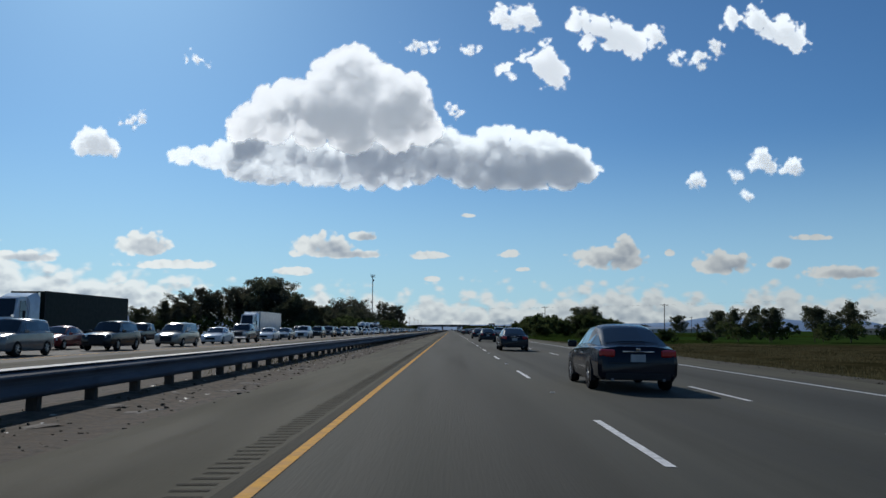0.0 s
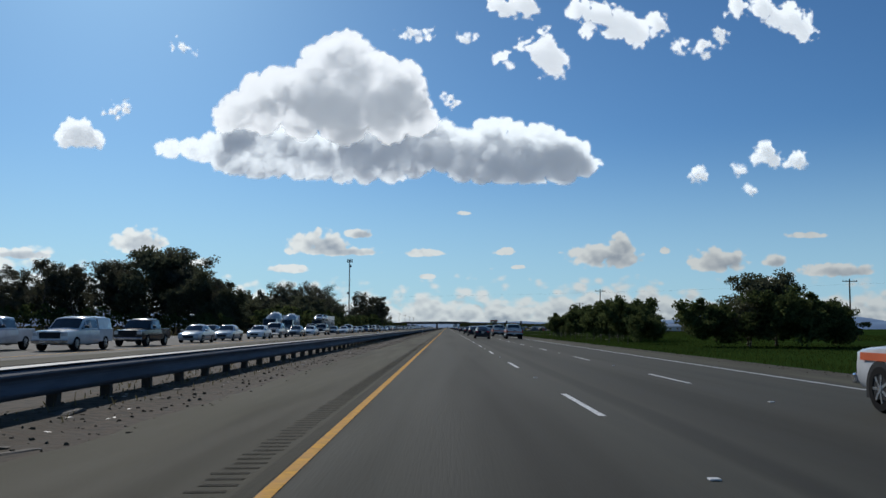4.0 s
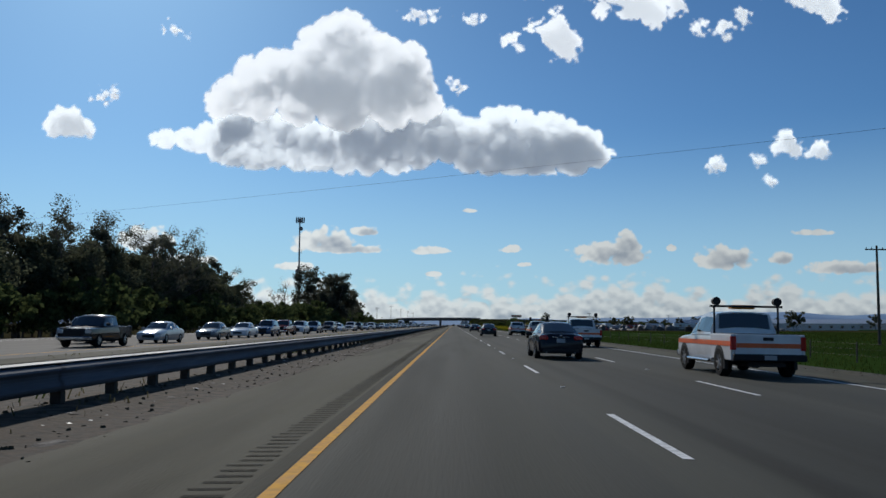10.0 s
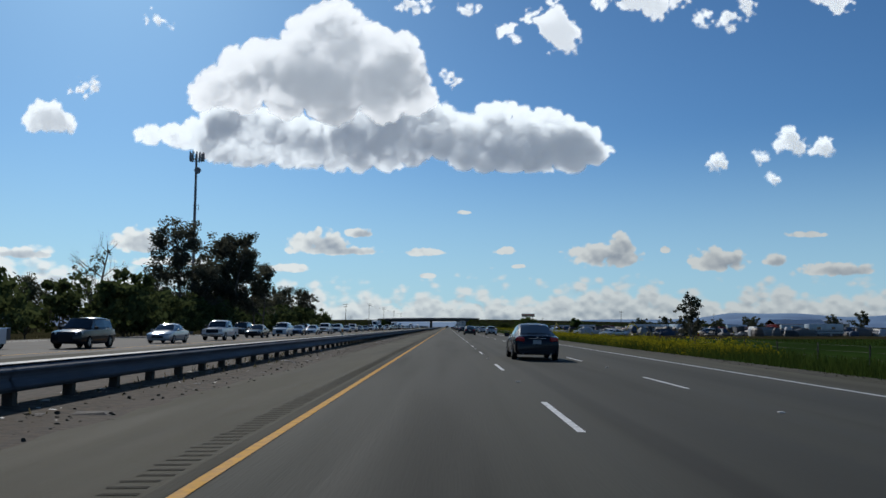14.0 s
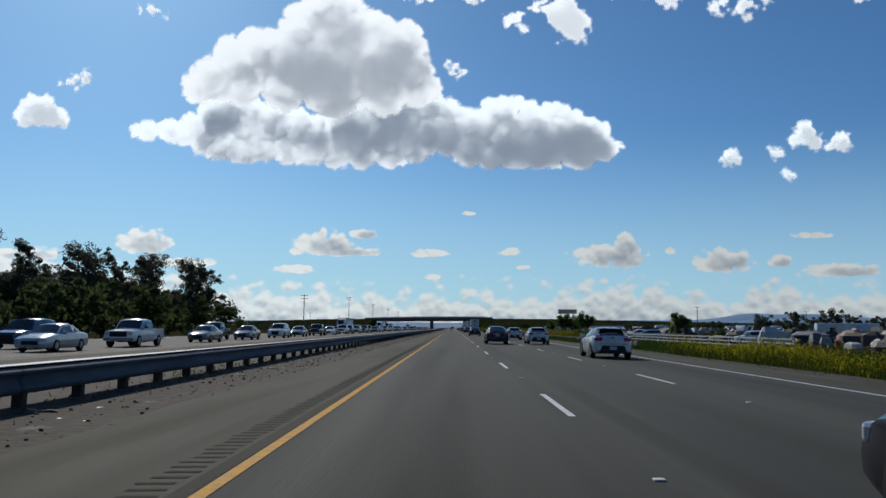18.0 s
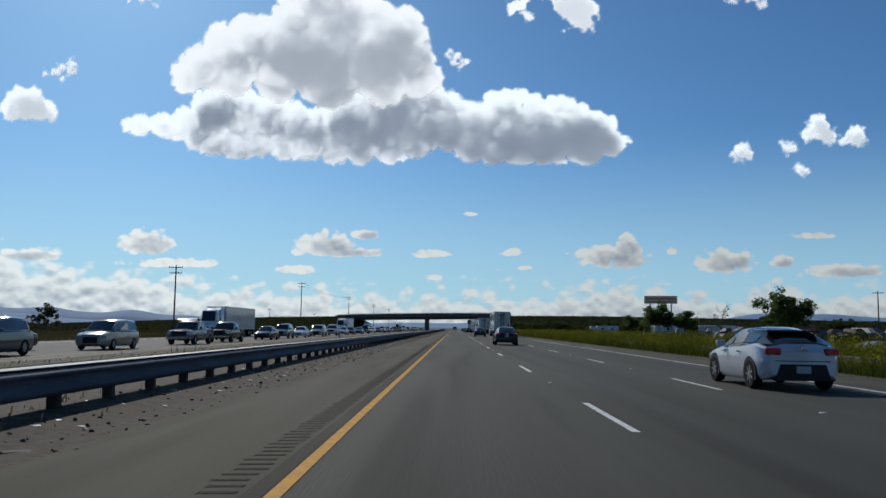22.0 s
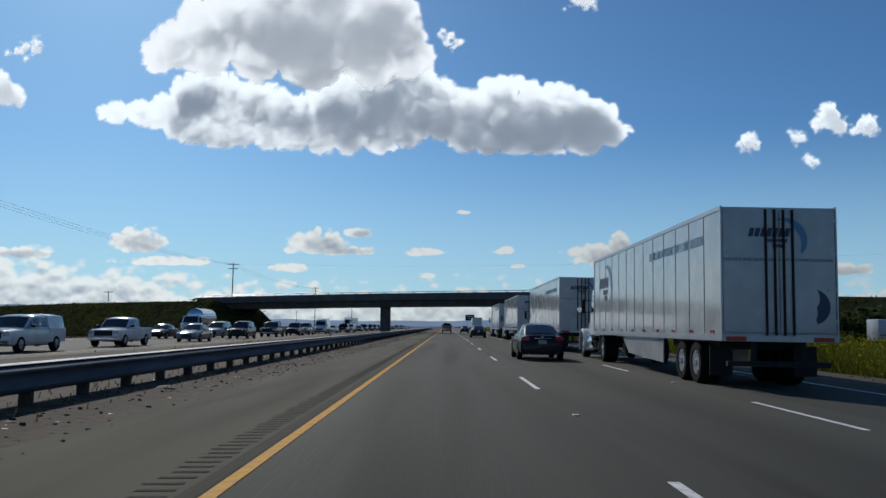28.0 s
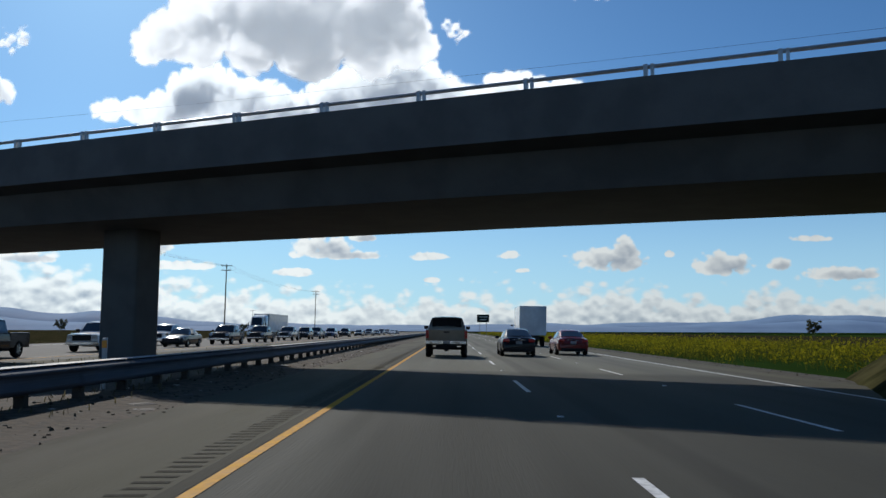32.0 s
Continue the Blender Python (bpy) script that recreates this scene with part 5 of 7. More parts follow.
def cargo_van(colour, label):
    t = thing("cargo_van", label, "van")
    pm = PAINT[colour]
    bm = bmesh.new()
    hull(bm, [(2.9, 0.75, 0.4, 0.85, 0.88), (2.8, 0.95, 0.32, 1.05, 1.1), (2.0, 1.0, 0.3, 1.25, 1.3), (-2.7, 1.0, 0.3, 1.3, 1.3), (-2.85, 0.95, 0.36, 1.25, 1.28)])
    part("body", bm, pm, t, smooth_faces=True)
    rows = [(2.0, 0.92, 1.22, 0.82, 1.28), (1.2, 0.95, 1.25, 0.8, 2.35), (0.4, 0.95, 1.25, 0.82, 2.55), (-2.7, 0.95, 1.25, 0.82, 2.55), (-2.82, 0.94, 1.25, 0.84, 2.4)]
    bm = bmesh.new()
    cabin(bm, rows)
    part("roof", bm, pm, t, smooth_faces=True)
    bm = bmesh.new()
    end_pane(bm, rows[0], rows[1], (0, 0.012, 0), 0.1, 0.75)
    part("windscreen", bm, M["glass"], t)
    for s in (-1, 1):
        bm = bmesh.new()
        slab(bm, [(s * 0.945, 0.35, 1.35), (s * 0.945, 1.45, 1.35), (s * 0.885, 1.1, 1.95), (s * 0.885, 0.35, 1.95)], (s, 0, 0.1), 0.02)
        part("side_window", bm, M["glass"], t)
        for y in (1.75, -1.75):
            wheel(t, s * 1.012, y, 0.36, 0.24, s, M["dark_rim"])
    arches(t, (1.75, -1.75), 1.0, 0.36)
    bm = bmesh.new()
    box(bm, -0.55, 0.55, 2.85, 2.92, 0.62, 0.92, 0.02)
    part("grille", bm, M["trim"], t)
    bm = bmesh.new()
    box(bm, -0.92, 0.92, 2.83, 2.98, 0.36, 0.56, 0.04)
    part("front_bumper", bm, M["trim"], t)
    lamp_pair(t, "headlight", 0.76, 2.8, 0.92, 0.3, 0.22, M["headlight"], 0.3, 0.1)
    mirrors(t, 1.1, 1.5, 1.45, M["trim"])
    return t


def ahead(ob, x, rear, length):
    """Stands ob in a lane of this carriageway, its tail at rear."""
    ob.matrix_basis = pose(x, rear + length / 2, road_z(x), 0, math.degrees(math.atan(FALL)), 0)
    return ob


# vehicles of this carriageway; the repeats are placed to fit the camera's view
sedan = car("sedan", "navy", "dark navy four-door sedan with red tail lights", "sedans in the middle lane")
ahead(sedan, 5.55, 18.0, 4.75)
for y in (52.5, 91.0, 124.5, 225, 257, 289.5, 354, 419, 484, 582, 648, 714, 780, 846, 945, 1011, 1087):
    copy_thing(sedan, pose(5.5, y + 2.37, road_z(5.5), 0, math.degrees(math.atan(FALL)), 0))
work_truck = ahead(pickup("white", "white pickup with orange stripes, work lights and an amber bar", "striped pickups in the outer lane", stripe=True, rack=True, L=5.5), 9.75, 374.6, 5.5)
for y, x in ((136.5, 9.4), (227.0, 9.4), (257.0, 9.45), (285.2, 9.5), (314.2, 9.55), (343.8, 9.65), (405.9, 10.1), (432.2, 9.95)):
    copy_thing(work_truck, pose(x, y + 2.75, road_z(x), 0, math.degrees(math.atan(FALL)), 0))
hatch = ahead(car("hatchback", "pearl", "silver-white three-door hatchback with a dark glass roof", "hatchbacks in the outer lane", spoiler=True), 9.1, 704.4, 4.25)
for y in (586.0, 618.5, 650.7, 677.6, 733.0):
    copy_thing(hatch, pose(9.1, y + 2.12, road_z(9.1), 0, math.degrees(math.atan(FALL)), 0))
ahead(pickup("taupe", "tan-grey lifted pickup with a dark tailgate handle", L=5.7, lift=0.18), 1.75, 1083.0, 5.7)
ahead(car("sedan", "red", "dark red four-door sedan"), 8.9, 1091.0, 4.75)
ahead(box_truck("white", "plain white box truck seen from behind"), 9.2, 1118.0, 8.0)
rig = semi("white", "trailer", "white semi-truck with a long white box trailer and blue print", "semi-trucks in the outer lane", slogan=True, day=True)
rig.matrix_basis = pose(9.15, 930.8, road_z(9.15), 0, math.degrees(math.atan(FALL)), 0)
for y in (850.0, 957.7, 984.8, 1010.8):
    copy_thing(rig, pose(9.15, y, road_z(9.15), 0, math.degrees(math.atan(FALL)), 0))

# the jam on the opposite carriageway
FAR_Z = -0.05


def facing(ob, x, y):
    ob.matrix_basis = pose(x, y, FAR_Z, 0, 0, 180)
    return ob


rng = random.Random(11)
JAM = "cars in the opposite jam"
stock = []
for kind, colour, n, label in (("sedan", "silver", 5, "silver four-door sedan"), ("sedan", "white", 5, "white four-door sedan"), ("sedan", "grey", 5, "grey four-door sedan"), ("sedan", "black", 5, "black four-door sedan"),
                               ("sedan", "beige", 1, "beige four-door sedan"), ("sedan", "red", 1, "dark red four-door sedan"), ("suv", "white", 3, "white sport utility car"), ("suv", "grey", 2, "grey sport utility car"),
                               ("suv", "black", 4, "black sport utility car"), ("suv", "blue", 2, "blue sport utility car"), ("hatchback", "silver", 1, "silver hatchback"), ("hatchback", "blue", 1, "blue hatchback"),
                               ("minivan", "beige", 1, "beige minivan"), ("minivan", "silver", 1, "silver minivan")):
    stock.append([n, car(kind, colour, label + " facing oncoming in slow traffic", JAM, tail=False), CAR[kind]["L"]])
for colour, n, label, more in (("white", 6, "white pickup", {}), ("silver", 4, "silver pickup", {}), ("black", 4, "black pickup", {}), ("red", 1, "dark red pickup", {}), ("white", 2, "white pickup with a camper shell", {"topper": True}), ("grey", 2, "grey pickup", {})):
    stock.append([n, pickup(colour, label + " facing oncoming in slow traffic", JAM, tail=False, **more), 5.6])
used = set()


def jam_car(x, y):
    w = [s[0] for s in stock]
    k = rng.choices(range(len(stock)), w)[0]
    m = pose(x + rng.uniform(-0.25, 0.25), y, FAR_Z, 0, 0, 180 + rng.uniform(-0.6, 0.6))
    if k in used:
        copy_thing(stock[k][1], m)
    else:
        used.add(k)
        stock[k][1].matrix_basis = m
    return stock[k][2]


busy = [(1046, 1062)]
for lane, lo, hi, gap in ((-19.0, 39, 1380, 6.9), (-22.8, 52, 1150, 42.0), (-26.5, 75, 1150, 160.0)):
    y = lo
    while y < hi:
        if not (lane == -19.0 and any(a <= y <= b for a, b in busy)) and not (lane == -26.5 and (245 < y < 330)):
            y += jam_car(lane, y)
        y += rng.uniform(0.55, 1.45) * gap + (1.5 if y > 600 else 0) + (9.0 if y > 1190 else 0)
for k, s in enumerate(stock):
    if k not in used:
        s[1].matrix_basis = pose(-26.4, 1330 + 9 * k, FAR_Z, 0, 0, 180)

TRUCK_LANE = -30.3


def rig_facing(ob, nose):
    # the rig's tail is its origin; turned about, its nose lies 21.5 m nearer
    ob.matrix_basis = pose(TRUCK_LANE, nose + 21.5, FAR_Z, 0, 0, 180)
    return ob


rig_facing(semi("white", "green", "white tractor with a dark green box trailer"), 57.0)
white_rig = rig_facing(semi("white", "trailer", "white semi-truck with a plain white trailer", "white semi-trucks in the jam"), 128.0)
for nose in (331.0, 820.0, 946.0, 1180.0):
    copy_thing(white_rig, pose(TRUCK_LANE, nose + 21.5, FAR_Z, 0, 0, 180))
mixer = facing(box_truck("grey", "dusty grey cement mixer truck", mixer=True), -26.6, 262.0)
copy_thing(mixer, pose(-26.6, 276.0, FAR_Z, 0, 0, 180))
facing(box_truck("white", "white box truck in the slow lane"), -30.3, 296.0)
facing(box_truck("white", "tank truck with a shining round tank", tank=True), -30.3, 1020.0)
carrier = facing(car_carrier(), -27.0, 318.0)
on_top = car("sedan", "silver", "silver sedan carried on the upper deck", "cars on the carrier")
on_top.matrix_basis = pose(-27.0, 313.0, FAR_Z + 2.57, 0, 0, 180)
copy_thing(on_top, pose(-27.0, 318.6, FAR_Z + 2.57, 0, 0, 180))
copy_thing(on_top, pose(-27.0, 320.5, FAR_Z + 0.77, 0, 0, 180))
facing(cargo_van("white", "tall white cargo van"), -19.2, 1053.0)


# ---- clouds ----
def plane_noise(shape, period, rng, octaves=4, gain=0.55):
    """Smooth fractal value noise on a flat grid, about -1 to 1."""
    total, amp = np.zeros(shape), 1.0
    for k in range(octaves):
        if period < 1.5:
            break
        g = rng.uniform(-1, 1, [int(n / period) + 3 for n in shape])
        for axis, n in enumerate(shape):
            p = np.arange(n) / period
            i = p.astype(int)
            f = p - i
            f = f * f * (3 - 2 * f)
            f = f[:, None] if axis == 0 else f[None, :]
            lo, hi = np.take(g, i, axis), np.take(g, i + 1, axis)
            g = lo + (hi - lo) * f
        total += amp * g
        amp *= gain
        period *= 0.5
    return total


def blurred(a, n):
    for k in range(n):
        p = np.pad(a, 1, mode="edge")
        a = (p[:-2, 1:-1] + p[2:, 1:-1] + p[1:-1, :-2] + p[1:-1, 2:] + 2 * p[1:-1, 1:-1]) / 6.0
    return a


def cloud_material(name, glow):
    """White droplets: thin carries painted light, pale at rims and grey in deep parts; a glow is added; the cover thins
    out at the torn edge.
    """
    m = bpy.data.materials.new(name)
    m.use_nodes = True
    nt = m.node_tree
    nt.nodes.clear()
    out = nt.nodes.new("ShaderNodeOutputMaterial")
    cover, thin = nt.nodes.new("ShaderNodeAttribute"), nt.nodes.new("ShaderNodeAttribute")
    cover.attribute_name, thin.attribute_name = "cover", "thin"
    body, lit, own, clear = [nt.nodes.new("ShaderNode" + k) for k in ("BsdfDiffuse", "BsdfTranslucent", "Emission", "BsdfTransparent")]
    body.inputs[0].default_value = lit.inputs[0].default_value = (0.97, 0.97, 0.97, 1)
    m.cycles.emission_sampling = "NONE"
    own.inputs[0].default_value, own.inputs[1].default_value = (1.0, 0.90, 0.86, 1), glow
    mix, add, edge = nt.nodes.new("ShaderNodeMixShader"), nt.nodes.new("ShaderNodeAddShader"), nt.nodes.new("ShaderNodeMixShader")
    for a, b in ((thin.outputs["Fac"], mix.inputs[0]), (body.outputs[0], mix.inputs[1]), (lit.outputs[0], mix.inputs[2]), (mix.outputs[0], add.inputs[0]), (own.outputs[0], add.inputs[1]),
                 (cover.outputs["Fac"], edge.inputs[0]), (clear.outputs[0], edge.inputs[1]), (add.outputs[0], edge.inputs[2]), (edge.outputs[0], out.inputs[0])):
        nt.links.new(a, b)
    return m


M["cloud"], M["wisp"] = cloud_material("cloud", 0.13), cloud_material("cloud_wisp", 0.13)


def cloud(label, lumps, dist, seed, flat=None, torn=0.0, cell=1.1, grey=0.30, share=42, folds=()):
    """Heaped cloud: each lump carries smaller puffs and those smaller ones again; their outermost surface, flattened to
    a sheet facing the camera.
    Lumps, placed to fit the camera's view: right of the road's line, above the horizon and radius, in thousandths of
    the distance; folds: where darker shade is painted."""
    nr = np.random.default_rng(seed)
    puffs = []
    lumps = [(x, z, r * 1.14) for x, z, r in lumps]
    for x, z, r in lumps:
        puffs.append((x, z, 0.0, r))
        for k in range(0 if torn else 16):
            d = nr.normal(size=3)
            d /= np.linalg.norm(d)
            d[1] = abs(d[1])
            if d[2] < -0.2:
                d[2] *= 0.5
            r1 = r * nr.uniform(0.26, 0.50)
            c = np.array((x, 0.0, z)) + d * r * 0.88
            puffs.append((c[0], c[2], c[1], r1))
            for j in range(7):
                e = nr.normal(size=3)
                e /= np.linalg.norm(e)
                e[1] = abs(e[1])
                g = c + e * r1 * 0.85
                puffs.append((g[0], g[2], g[1], r1 * nr.uniform(0.24, 0.48)))
    A = np.array(lumps)
    lo, hi = (A[:, :2] - A[:, 2:]).min(0) - 14, (A[:, :2] + A[:, 2:]).max(0) + 14
    shape = tuple(int(n) for n in np.ceil((hi - lo) / cell))
    X, Z = lo[0] + np.arange(shape[0]) * cell, lo[1] + np.arange(shape[1]) * cell
    F, E = np.zeros(shape), np.full(shape, -30.0)
    wx, wz = [plane_noise(shape, 13.0 / cell, nr, 5, 0.62) * (2.3 + 9.0 * torn) for k in (0, 1)]
    bulk = np.zeros(shape)
    for x, z, r in lumps:
        bulk += np.maximum((r * 1.15) ** 2 - (X[:, None] + 1.5 * wx - x) ** 2 - (Z[None, :] + 1.5 * wz - z) ** 2, 0) ** 1.5
    bulk = bulk ** (1 / 3)
    PX, PZ = X[:, None] + wx, Z[None, :] + wz
    for x, z, y, r in puffs:
        pad = r + 14
        i0, i1 = np.searchsorted(X, (x - pad, x + pad))
        j0, j1 = np.searchsorted(Z, (z - pad, z + pad))
        d2 = (PX[i0:i1, j0:j1] - x) ** 2 + (PZ[i0:i1, j0:j1] - z) ** 2
        E[i0:i1, j0:j1] = np.maximum(E[i0:i1, j0:j1], r - np.sqrt(d2))
        F[i0:i1, j0:j1] = np.maximum(F[i0:i1, j0:j1], np.where(d2 < r * r, y + np.sqrt(np.maximum(r * r - d2, 0)), 0))
    if flat is not None:
        E = np.minimum(E, (PZ - flat) * 1.0)
    E += plane_noise(shape, 6.0 / cell, nr, 3) * (0.9 + 3.2 * torn) - 3.2 * torn
    soft = 4.0 + 4.5 * torn
    t = np.clip((E + 2.4) / soft, 0, 1)
    cover = t * t * (3 - 2 * t)
    # shade baked in: puffs towards the sun darken what lies below them
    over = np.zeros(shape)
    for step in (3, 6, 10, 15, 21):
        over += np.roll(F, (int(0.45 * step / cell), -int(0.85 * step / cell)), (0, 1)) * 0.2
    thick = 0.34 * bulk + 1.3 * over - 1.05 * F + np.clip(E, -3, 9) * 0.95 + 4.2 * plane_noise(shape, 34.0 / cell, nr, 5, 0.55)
    # extra dark zones painted in as belly shade
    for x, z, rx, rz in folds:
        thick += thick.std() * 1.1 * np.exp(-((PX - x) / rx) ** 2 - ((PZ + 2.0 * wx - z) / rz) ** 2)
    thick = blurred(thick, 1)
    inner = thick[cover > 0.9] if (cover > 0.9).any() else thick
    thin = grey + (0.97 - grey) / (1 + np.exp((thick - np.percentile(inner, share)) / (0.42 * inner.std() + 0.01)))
    # nearly flat: the shading comes from thin, not from this relief
    F = 0.04 * blurred(F, 6)
    keep = cover > 0.004
    cells = keep[:-1, :-1] | keep[1:, :-1] | keep[:-1, 1:] | keep[1:, 1:]
    used = np.zeros(shape, bool)
    for a, b in ((0, 0), (1, 0), (0, 1), (1, 1)):
        used[a:shape[0] - 1 + a, b:shape[1] - 1 + b] |= cells
    index = np.full(shape, -1)
    index[used] = np.arange(used.sum())
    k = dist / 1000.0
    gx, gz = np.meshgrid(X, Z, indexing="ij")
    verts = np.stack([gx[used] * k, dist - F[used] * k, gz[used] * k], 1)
    ci, cj = np.nonzero(cells)
    faces = np.stack([index[ci, cj], index[ci + 1, cj], index[ci + 1, cj + 1], index[ci, cj + 1]], 1)
    me = mesh_of("cloud", verts.tolist(), faces.tolist(), M["wisp" if torn else "cloud"], True)
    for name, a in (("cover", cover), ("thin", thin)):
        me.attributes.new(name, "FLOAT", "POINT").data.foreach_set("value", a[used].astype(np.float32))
    return tagged(new("cloud", me), label, "cloud", "clouds in the sky", "structure")


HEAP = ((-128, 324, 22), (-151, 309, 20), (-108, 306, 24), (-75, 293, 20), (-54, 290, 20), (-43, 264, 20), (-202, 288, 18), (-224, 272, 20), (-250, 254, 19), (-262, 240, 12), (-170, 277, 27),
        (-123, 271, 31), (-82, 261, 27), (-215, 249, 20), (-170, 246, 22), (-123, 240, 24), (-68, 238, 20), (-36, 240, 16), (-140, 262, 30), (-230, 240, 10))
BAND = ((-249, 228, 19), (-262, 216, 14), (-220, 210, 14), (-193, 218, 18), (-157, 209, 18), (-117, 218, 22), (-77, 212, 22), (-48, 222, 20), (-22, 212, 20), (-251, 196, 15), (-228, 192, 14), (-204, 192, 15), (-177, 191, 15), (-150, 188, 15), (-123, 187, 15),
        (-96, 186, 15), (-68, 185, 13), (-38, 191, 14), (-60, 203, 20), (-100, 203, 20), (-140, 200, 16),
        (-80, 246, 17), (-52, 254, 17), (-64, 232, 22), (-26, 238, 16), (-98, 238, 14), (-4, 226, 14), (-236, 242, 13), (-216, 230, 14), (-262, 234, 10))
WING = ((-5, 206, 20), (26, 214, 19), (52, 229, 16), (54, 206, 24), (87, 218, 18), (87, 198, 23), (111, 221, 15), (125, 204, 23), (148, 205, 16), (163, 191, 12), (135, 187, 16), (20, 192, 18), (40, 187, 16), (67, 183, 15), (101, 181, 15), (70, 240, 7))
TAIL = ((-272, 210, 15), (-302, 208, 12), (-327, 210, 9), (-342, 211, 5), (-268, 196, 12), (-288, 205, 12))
cloud("large white heaped cloud with grey shade painted in its folds", HEAP, 3450, 3, grey=0.20, share=46, folds=((-137, 258, 30, 16), (-62, 266, 26, 20), (-200, 262, 22, 12)))
cloud("long white cloud with a painted grey belly and a lobed end under the large heap", BAND + WING + TAIL, 4790, 4, 169.0, grey=0.03, share=40, folds=((-79, 208, 56, 17), (103, 193, 66, 18), (-245, 222, 22, 12)))
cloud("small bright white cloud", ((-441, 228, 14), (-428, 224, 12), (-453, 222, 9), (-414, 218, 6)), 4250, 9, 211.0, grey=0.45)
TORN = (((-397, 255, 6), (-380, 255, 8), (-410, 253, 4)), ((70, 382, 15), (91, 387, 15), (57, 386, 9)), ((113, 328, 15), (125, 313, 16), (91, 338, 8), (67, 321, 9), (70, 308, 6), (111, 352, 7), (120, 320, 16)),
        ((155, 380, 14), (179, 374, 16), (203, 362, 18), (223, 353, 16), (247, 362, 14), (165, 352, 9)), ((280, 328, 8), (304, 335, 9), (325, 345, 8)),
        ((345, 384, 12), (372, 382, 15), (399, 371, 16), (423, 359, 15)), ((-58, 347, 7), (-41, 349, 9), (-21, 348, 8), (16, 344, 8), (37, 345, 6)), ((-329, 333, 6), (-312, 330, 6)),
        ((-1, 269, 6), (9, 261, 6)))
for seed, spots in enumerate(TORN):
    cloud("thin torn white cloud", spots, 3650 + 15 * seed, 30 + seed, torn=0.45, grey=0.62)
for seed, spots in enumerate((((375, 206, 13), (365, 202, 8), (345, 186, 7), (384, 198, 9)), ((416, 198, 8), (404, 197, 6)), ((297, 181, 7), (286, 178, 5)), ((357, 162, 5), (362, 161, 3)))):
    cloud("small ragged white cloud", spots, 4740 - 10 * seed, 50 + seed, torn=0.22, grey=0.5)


# ---- hills on the horizon ----
def hills(name, dist, height, seed, x0, x1):
    rng = np.random.default_rng(seed)
    n = 420
    xs = np.linspace(x0, x1, n)
    h = np.zeros(n)
    for k in range(1, 26):
        h += np.sin(xs / (900 / k) + rng.uniform(0, 6.28)) / k ** 0.95
    h = (h - h.min()) / (h.max() - h.min())
    h = height * (0.25 + 0.75 * h ** 1.4)
    h *= 1 + 0.9 * np.clip((-xs - 900) / 900, 0, 1) + 0.9 * np.exp(-((xs - 1350) / 300) ** 2)
    h += 0.9 * height * np.exp(-((xs + 2050) / 750) ** 2)
    verts = [(x, dist + 90, -5) for x in xs] + [(x, dist - 260, -5) for x in xs] + [(x, dist - 120, z * 0.55) for x, z in zip(xs, h)] + [(x, dist, z) for x, z in zip(xs, h)]
    faces = []
    for i in range(n - 1):
        faces += [(n + i, n + i + 1, 2 * n + i + 1, 2 * n + i), (2 * n + i, 2 * n + i + 1, 3 * n + i + 1, 3 * n + i), (3 * n + i, 3 * n + i + 1, i + 1, i)]
    tagged(new(name, mesh_of(name, verts, faces, M["hills"], True)), "range of hills on the horizon, coloured hazy blue", "hills", kind="structure")


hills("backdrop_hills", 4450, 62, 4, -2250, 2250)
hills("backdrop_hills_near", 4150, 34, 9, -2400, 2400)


# ---- trees ----
def limb(verts, faces, a, b, r0, r1, n=6):
    a, b = Vector(a), Vector(b)
    q = (b - a).to_track_quat("Z", "Y")
    base = len(verts)
    for c, r in ((a, r0), (b, r1)):
        for i in range(n):
            verts.append(tuple(c + q @ Vector((r * math.cos(2 * math.pi * i / n), r * math.sin(2 * math.pi * i / n), 0))))
    for i in range(n):
        faces.append((base + i, base + (i + 1) % n, base + n + (i + 1) % n, base + n + i))


